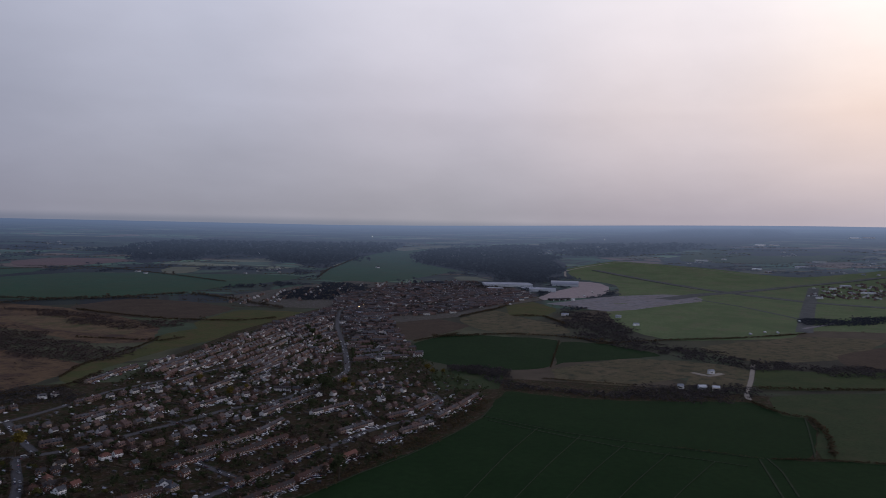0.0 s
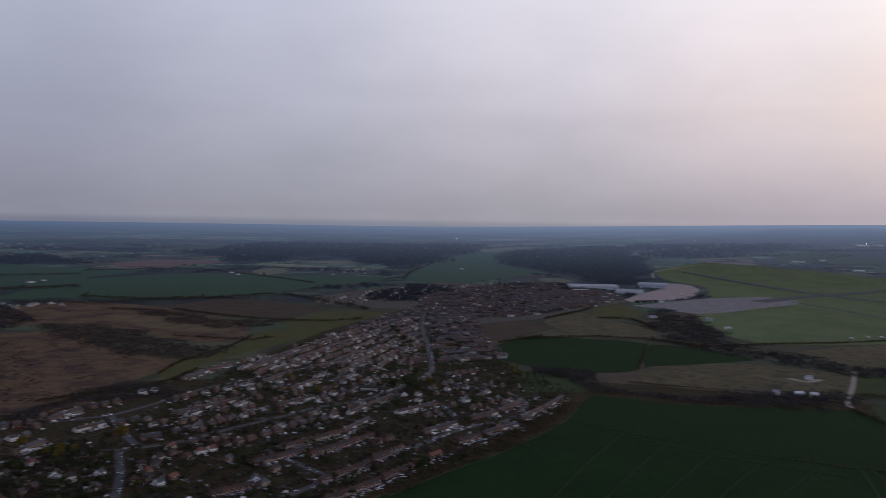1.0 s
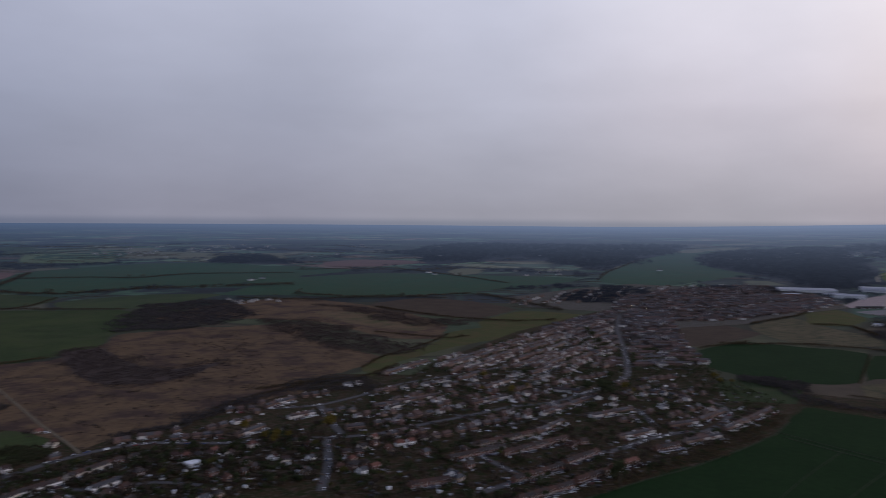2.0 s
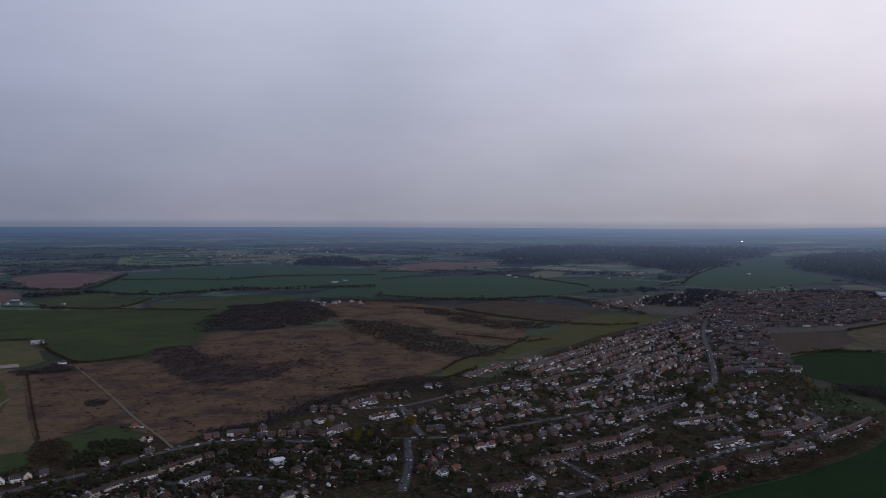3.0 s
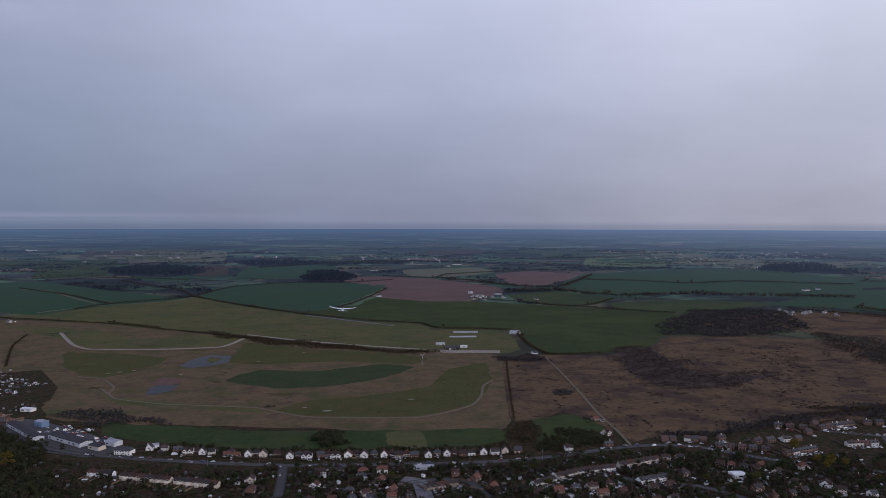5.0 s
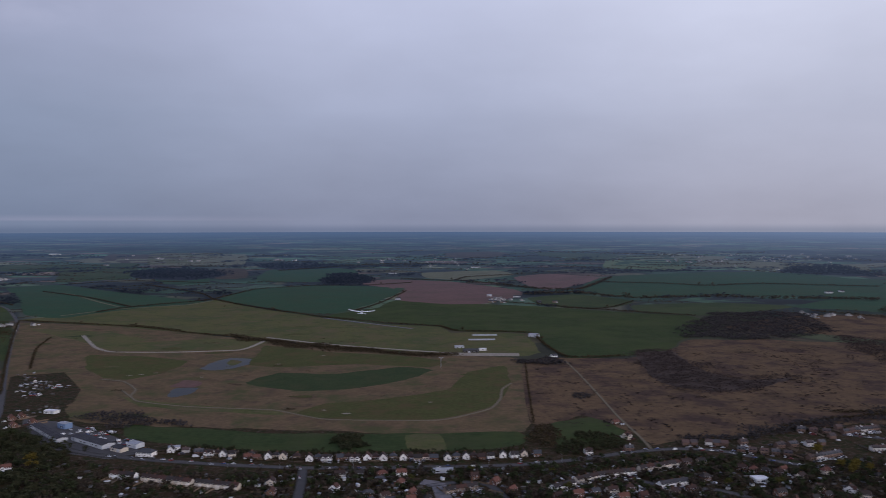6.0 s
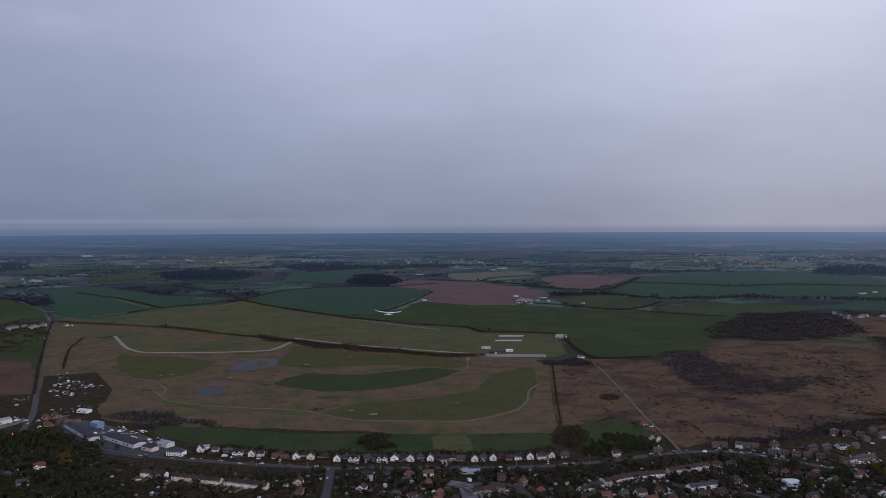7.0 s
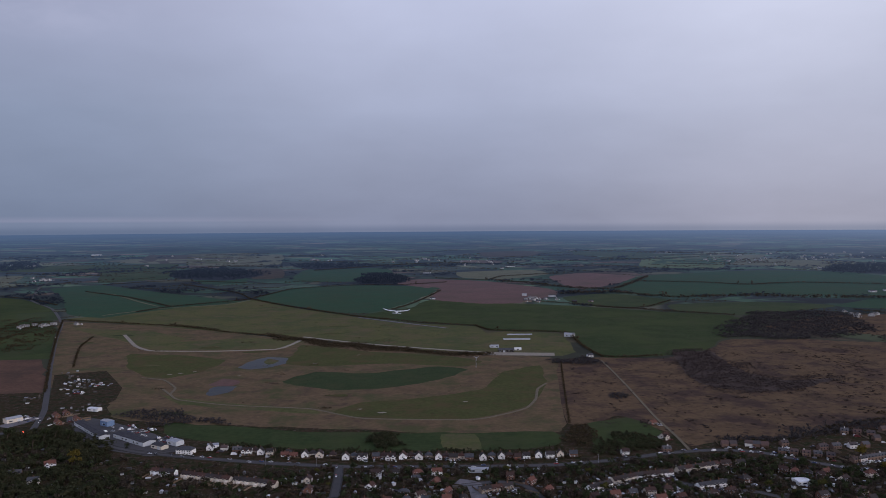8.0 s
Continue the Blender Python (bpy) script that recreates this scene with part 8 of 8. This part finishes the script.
# sand bunkers and dark gorse on the golf course
SAND = material("bunker_sand", [(0.2, 0.18, 0.14), (0.26, 0.23, 0.19)], 4)
for x, y, r in ((-372, 1204, 5), (-386, 1196, 5), (-354, 1216, 4), (-52, 938, 7), (-80, 957, 4), (50, 991, 4), (-277, 1178, 4), (-179, 1280, 5), (-114, 1357, 4)):
    field("bunker", [(x + r * math.cos(a) * 0.8, y + r * math.sin(a) * 0.5) for a in (0, 1.05, 2.1, 3.14, 4.2, 5.2)], SAND, "pale sand bunker on the golf course", lift=0.5, category="bunker")
gorse = []
for x, y, n, r in ((-620, 1732, 8, 10), (-453, 2197, 14, 16), (-405, 2148, 10, 14), (-335, 1516, 14, 14), (-516, 1434, 8, 10), (-481, 1424, 6, 6), (-91, 1518, 8, 8), (-74, 1495, 8, 8), (-125, 965, 18, 8), (-215, 1116, 5, 4), (-123, 1213, 5, 4), (-216, 1187, 4, 4), (-177, 1264, 8, 8), (-367, 1090, 14, 8), (-87, 1753, 10, 12),
                   (255, 1013, 20, 9), (-214, 1458, 6, 6), (-131, 1559, 6, 8), (-49, 1721, 8, 10)):
    for _ in range(n):
        gorse.append((x + rng.gauss(0, r * 0.6), y + rng.gauss(0, r * 0.35), rng.uniform(2, 4.5), rng.uniform(1, 2.4)))
scatter("gorse_bushes", gorse, "hedge", "low dark gorse bushes on the golf course", "bushes")
tussocks = []
heath = [(219, 1231), (498, 1352), (824, 1348), (562, 887), (320, 799), (263, 838), (168, 894)]
heath_far = [(647, 1412), (794, 1395), (795, 1047), (626, 922), (444, 866), (375, 837)]
for q, n in ((heath, 420), (heath_far, 330)):
    for _ in range(n * 3):
        x, y = rng.uniform(min(p[0] for p in q), max(p[0] for p in q)), rng.uniform(min(p[1] for p in q), max(p[1] for p in q))
        if inside(x, y, q) and noise.noise(Vector((x / 45, y / 45, 3.0))) > -0.05:
            tussocks.append((x, y, rng.uniform(3, 9), rng.uniform(0.6, 1.7)))
scatter("heath_tussocks", tussocks, "tussock", "dark tussocks and low scrub on the heath", "bushes")

# hedgerow trees and copses of the open country
lines, copses = [], []
for _ in range(460):
    az, r = radians(rng.uniform(-36, 100)), rng.uniform(1970, 4200)
    x, y = r * math.sin(az), r * math.cos(az)
    k = 1.0 if r < 2600 else 1.0 + (r - 2600) / 1600
    t = -az + rng.choice((0.0, 0.4, -0.45)) + rng.gauss(0, 0.12)
    for i in range(rng.randint(8, 26)):
        d = i * 10 * k + rng.gauss(0, 4)
        lines.append((x + d * math.cos(t) + rng.gauss(0, 2), y + d * math.sin(t) + rng.gauss(0, 2), rng.uniform(7, 12) * k, rng.uniform(2.5, 5.0) * k))
for _ in range(80):
    az, r = radians(rng.uniform(-36, 100)), rng.uniform(2050, 4100)
    x, y = r * math.sin(az), r * math.cos(az)
    t, a, b = rng.uniform(0, 3.1), rng.uniform(20, 70), rng.uniform(10, 24)
    for _ in range(int(a * b / 16)):
        u, v = rng.gauss(0, a), rng.gauss(0, b)
        copses.append((x + u * math.cos(t) - v * math.sin(t), y + u * math.sin(t) + v * math.cos(t), rng.uniform(8, 15), rng.uniform(4, 8)))
wide = [(f, min(p[0] for p in f), max(p[0] for p in f), min(p[1] for p in f), max(p[1] for p in f)) for f in FIELDS if max(math.hypot(*p) for p in f) > 1970]


def open_country(p):
    """Far off, and in none of the fields that are laid out one by one."""
    return 1965 < math.hypot(p[0], p[1]) < 4250 and not any(x0 < p[0] < x1 and y0 < p[1] < y1 and inside(p[0], p[1], f) for f, x0, x1, y0, y1 in wide)


def drawn_in(az, far):
    """Where a place at its true distance lies on the backdrop."""
    r = 2300 + 2350 * (1 - math.exp(-(far - 2300) / 2350))
    return r * math.sin(az), r * math.cos(az), r / far


land_rng = random.Random(41)
made = 0
while made < 150:
    az, far = radians(land_rng.uniform(-34, 97)), land_rng.uniform(2500, 4200) if made < 60 else land_rng.uniform(4200, 9500)
    w, d = land_rng.uniform(110, 300) * (1 + far / 9000), land_rng.uniform(140, 420) * (1 + far / 5000)
    lean = land_rng.uniform(-0.6, 0.6)
    pts = []
    for a, b in ((-1, -1), (0, -1.1), (1, -0.9), (1.1, 0.9), (0.1, 1), (-0.9, 1.05)):
        da, db = a * w * land_rng.uniform(0.8, 1.1), b * d * land_rng.uniform(0.8, 1.1) + lean * a * w
        x, y, k = drawn_in(az + da / far, max(2420, far + db))
        pts.append((x, y))
    made += 1
    if not all(open_country(p) for p in pts):
        continue
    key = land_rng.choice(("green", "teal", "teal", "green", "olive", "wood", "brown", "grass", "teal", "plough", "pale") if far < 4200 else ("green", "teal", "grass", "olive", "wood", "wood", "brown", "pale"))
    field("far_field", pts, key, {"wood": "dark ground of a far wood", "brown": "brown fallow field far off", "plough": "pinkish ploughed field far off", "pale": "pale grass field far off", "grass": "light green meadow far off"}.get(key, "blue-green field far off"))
belts = []
for _ in range(190):
    az, far = radians(land_rng.uniform(-34, 98)), 2500 + 7000 * land_rng.random() ** 1.6
    length, deep, slope = land_rng.uniform(120, 480) * (0.6 + far / 5000), land_rng.uniform(15, 60) * (0.6 + far / 6000), land_rng.gauss(0, 0.5)
    for i in range(int(10 + length / 18)):
        u = land_rng.uniform(-0.5, 0.5)
        x, y, k = drawn_in(az + u * length / far, max(2350, far + slope * u * length + land_rng.gauss(0, 0.5) * deep))
        belts.append((x, y, land_rng.uniform(14, 26) * k * (0.8 + far / 9000), land_rng.uniform(6, 12) * k))
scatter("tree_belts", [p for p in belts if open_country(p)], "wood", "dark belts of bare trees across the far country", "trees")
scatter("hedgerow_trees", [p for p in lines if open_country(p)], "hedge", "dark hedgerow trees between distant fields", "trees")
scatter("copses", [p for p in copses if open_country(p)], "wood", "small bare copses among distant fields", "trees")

# tees and putting greens
golf = [(-714, 1618), (-516, 1676), (-160, 1434), (182, 1283), (151, 908), (-98, 883), (-362, 952), (-589, 1290)]
north = [(-818, 1885), (-545, 2166), (-350, 2086), (94, 1692), (238, 1535), (193, 1362), (-127, 1514), (-433, 1719)]
for q, n in ((golf, 26), (north, 22)):
    for _ in range(n):
        x, y = rng.uniform(min(p[0] for p in q), max(p[0] for p in q)), rng.uniform(min(p[1] for p in q), max(p[1] for p in q))
        if not inside(x, y, q):
            continue
        r, k = rng.uniform(6, 17), rng.choice(("lush", "fairway", "lush", "olive", "tan", "brown"))
        field("golf_green" if k in ("lush", "fairway") else "worn_turf", [(x + r * math.cos(a) * rng.uniform(0.9, 2.4), y + r * math.sin(a) * rng.uniform(0.6, 1.2)) for a in (0, 0.9, 1.8, 2.7, 3.6, 4.5, 5.4)], k,
              {"lush": "mown green of the golf course", "fairway": "dark mown tee of the golf course", "olive": "olive patch of rougher turf", "tan": "dry tan patch of worn turf", "brown": "bare brown patch of worn turf"}[k], category="turf")
bushes = []
for q, n in ((golf, 90), (north, 130)):
    for _ in range(n):
        x, y = rng.uniform(min(p[0] for p in q), max(p[0] for p in q)), rng.uniform(min(p[1] for p in q), max(p[1] for p in q))
        if inside(x, y, q) and noise.noise(Vector((x / 60, y / 60, 8.0))) > 0.12:
            for _ in range(4):
                bushes.append((x + rng.gauss(0, 5), y + rng.gauss(0, 2), rng.uniform(1.5, 4), rng.uniform(0.7, 2.0)))
scatter("golf_bushes", bushes, "hedge", "scattered dark bushes in the golf rough", "bushes")

# ---- the model aeroplane in flight ----
FOAM = material("white_foam_skin", [(0.8, 0.8, 0.8), (0.86, 0.86, 0.86)], 0.3, rough=0.5)
CARBON = plain("dark_carbon", (0.03, 0.03, 0.035), 0.4)


def section(x, y, z, chord, thick):
    """A wing rib: rounded nose, thin tail, flying to +y."""
    return [(x, y, z), (x, y - 0.15 * chord, z + thick), (x, y - 0.5 * chord, z + 0.85 * thick), (x, y - chord, z), (x, y - 0.5 * chord, z - 0.3 * thick), (x, y - 0.12 * chord, z - 0.5 * thick)]


def model_aeroplane(place, turn, climb, bank):
    ob = new("model_aeroplane")
    ob.location, ob.rotation_euler = place, (climb, bank, turn)
    tagged(ob, "white foam model glider with upswept wings in flight", "model aeroplane")
    bm = bmesh.new()
    loft(bm, [[(r * math.cos(6.2832 * i / 10), y, z + 1.15 * r * math.sin(6.2832 * i / 10)) for i in range(10)] for y, r, z in
              ((0.42, 0.012, 0.0), (0.36, 0.04, 0.0), (0.2, 0.06, 0.01), (0.0, 0.058, 0.01), (-0.2, 0.04, 0.012), (-0.45, 0.022, 0.015), (-0.62, 0.015, 0.02))])
    bmesh.ops.recalc_face_normals(bm, faces=bm.faces)
    part("fuselage", bm, FOAM, ob)
    for s in (-1, 1):
        bm = bmesh.new()
        loft(bm, [section(s * x, y, z, c, t) for x, y, z, c, t in ((0.03, 0.13, 0.06, 0.21, 0.02), (0.36, 0.11, 0.085, 0.19, 0.018), (0.6, 0.07, 0.13, 0.15, 0.014), (0.72, 0.02, 0.19, 0.08, 0.008))])
        bmesh.ops.recalc_face_normals(bm, faces=bm.faces)
        part("wing", bm, FOAM, ob)
        bm = bmesh.new()
        loft(bm, [section(s * x, y, 0.03, c, 0.007) for x, y, c in ((0.01, -0.47, 0.13), (0.24, -0.51, 0.085))])
        bmesh.ops.recalc_face_normals(bm, faces=bm.faces)
        part("tailplane", bm, FOAM, ob)
    bm = bmesh.new()
    loft(bm, [[(0.008 * k, y, z) for k, y, z in ((-1, a, z), (1, a, z), (1, b, z), (-1, b, z))] for a, b, z in ((-0.44, -0.62, 0.03), (-0.54, -0.66, 0.21))])
    bmesh.ops.recalc_face_normals(bm, faces=bm.faces)
    part("fin", bm, FOAM, ob)
    bm = bmesh.new()
    loft(bm, [[(0.035 * s * math.cos(6.2832 * i / 8), y, 0.062 + 0.03 * s * math.sin(6.2832 * i / 8)) for i in range(8)] for y, s in ((0.3, 0.2), (0.2, 1.0), (0.05, 0.9), (-0.02, 0.2))])
    bmesh.ops.recalc_face_normals(bm, faces=bm.faces)
    part("canopy", bm, CARBON, ob, "dark canopy")
    bm = bmesh.new()
    tube(bm, (0, -0.02, 0.115), (0, -0.12, 0.115), 0.02, 0.016)
    tube(bm, (0, -0.07, 0.06), (0, -0.07, 0.11), 0.012, 0.012)
    part("motor_pod", bm, CARBON, ob, "dark motor pod")
    for k in (0, 1):
        bm = bmesh.new()
        box_bm(bm, -0.008 + (0.01 if k else -0.07), -0.132, 0.109, 0.07 if k else -0.01, -0.126, 0.121)
        part("propeller_blade", bm, CARBON, ob)
    return ob


model_aeroplane((-1.54, 42.71, 220.22), 0.06, 0.02, 0.05)
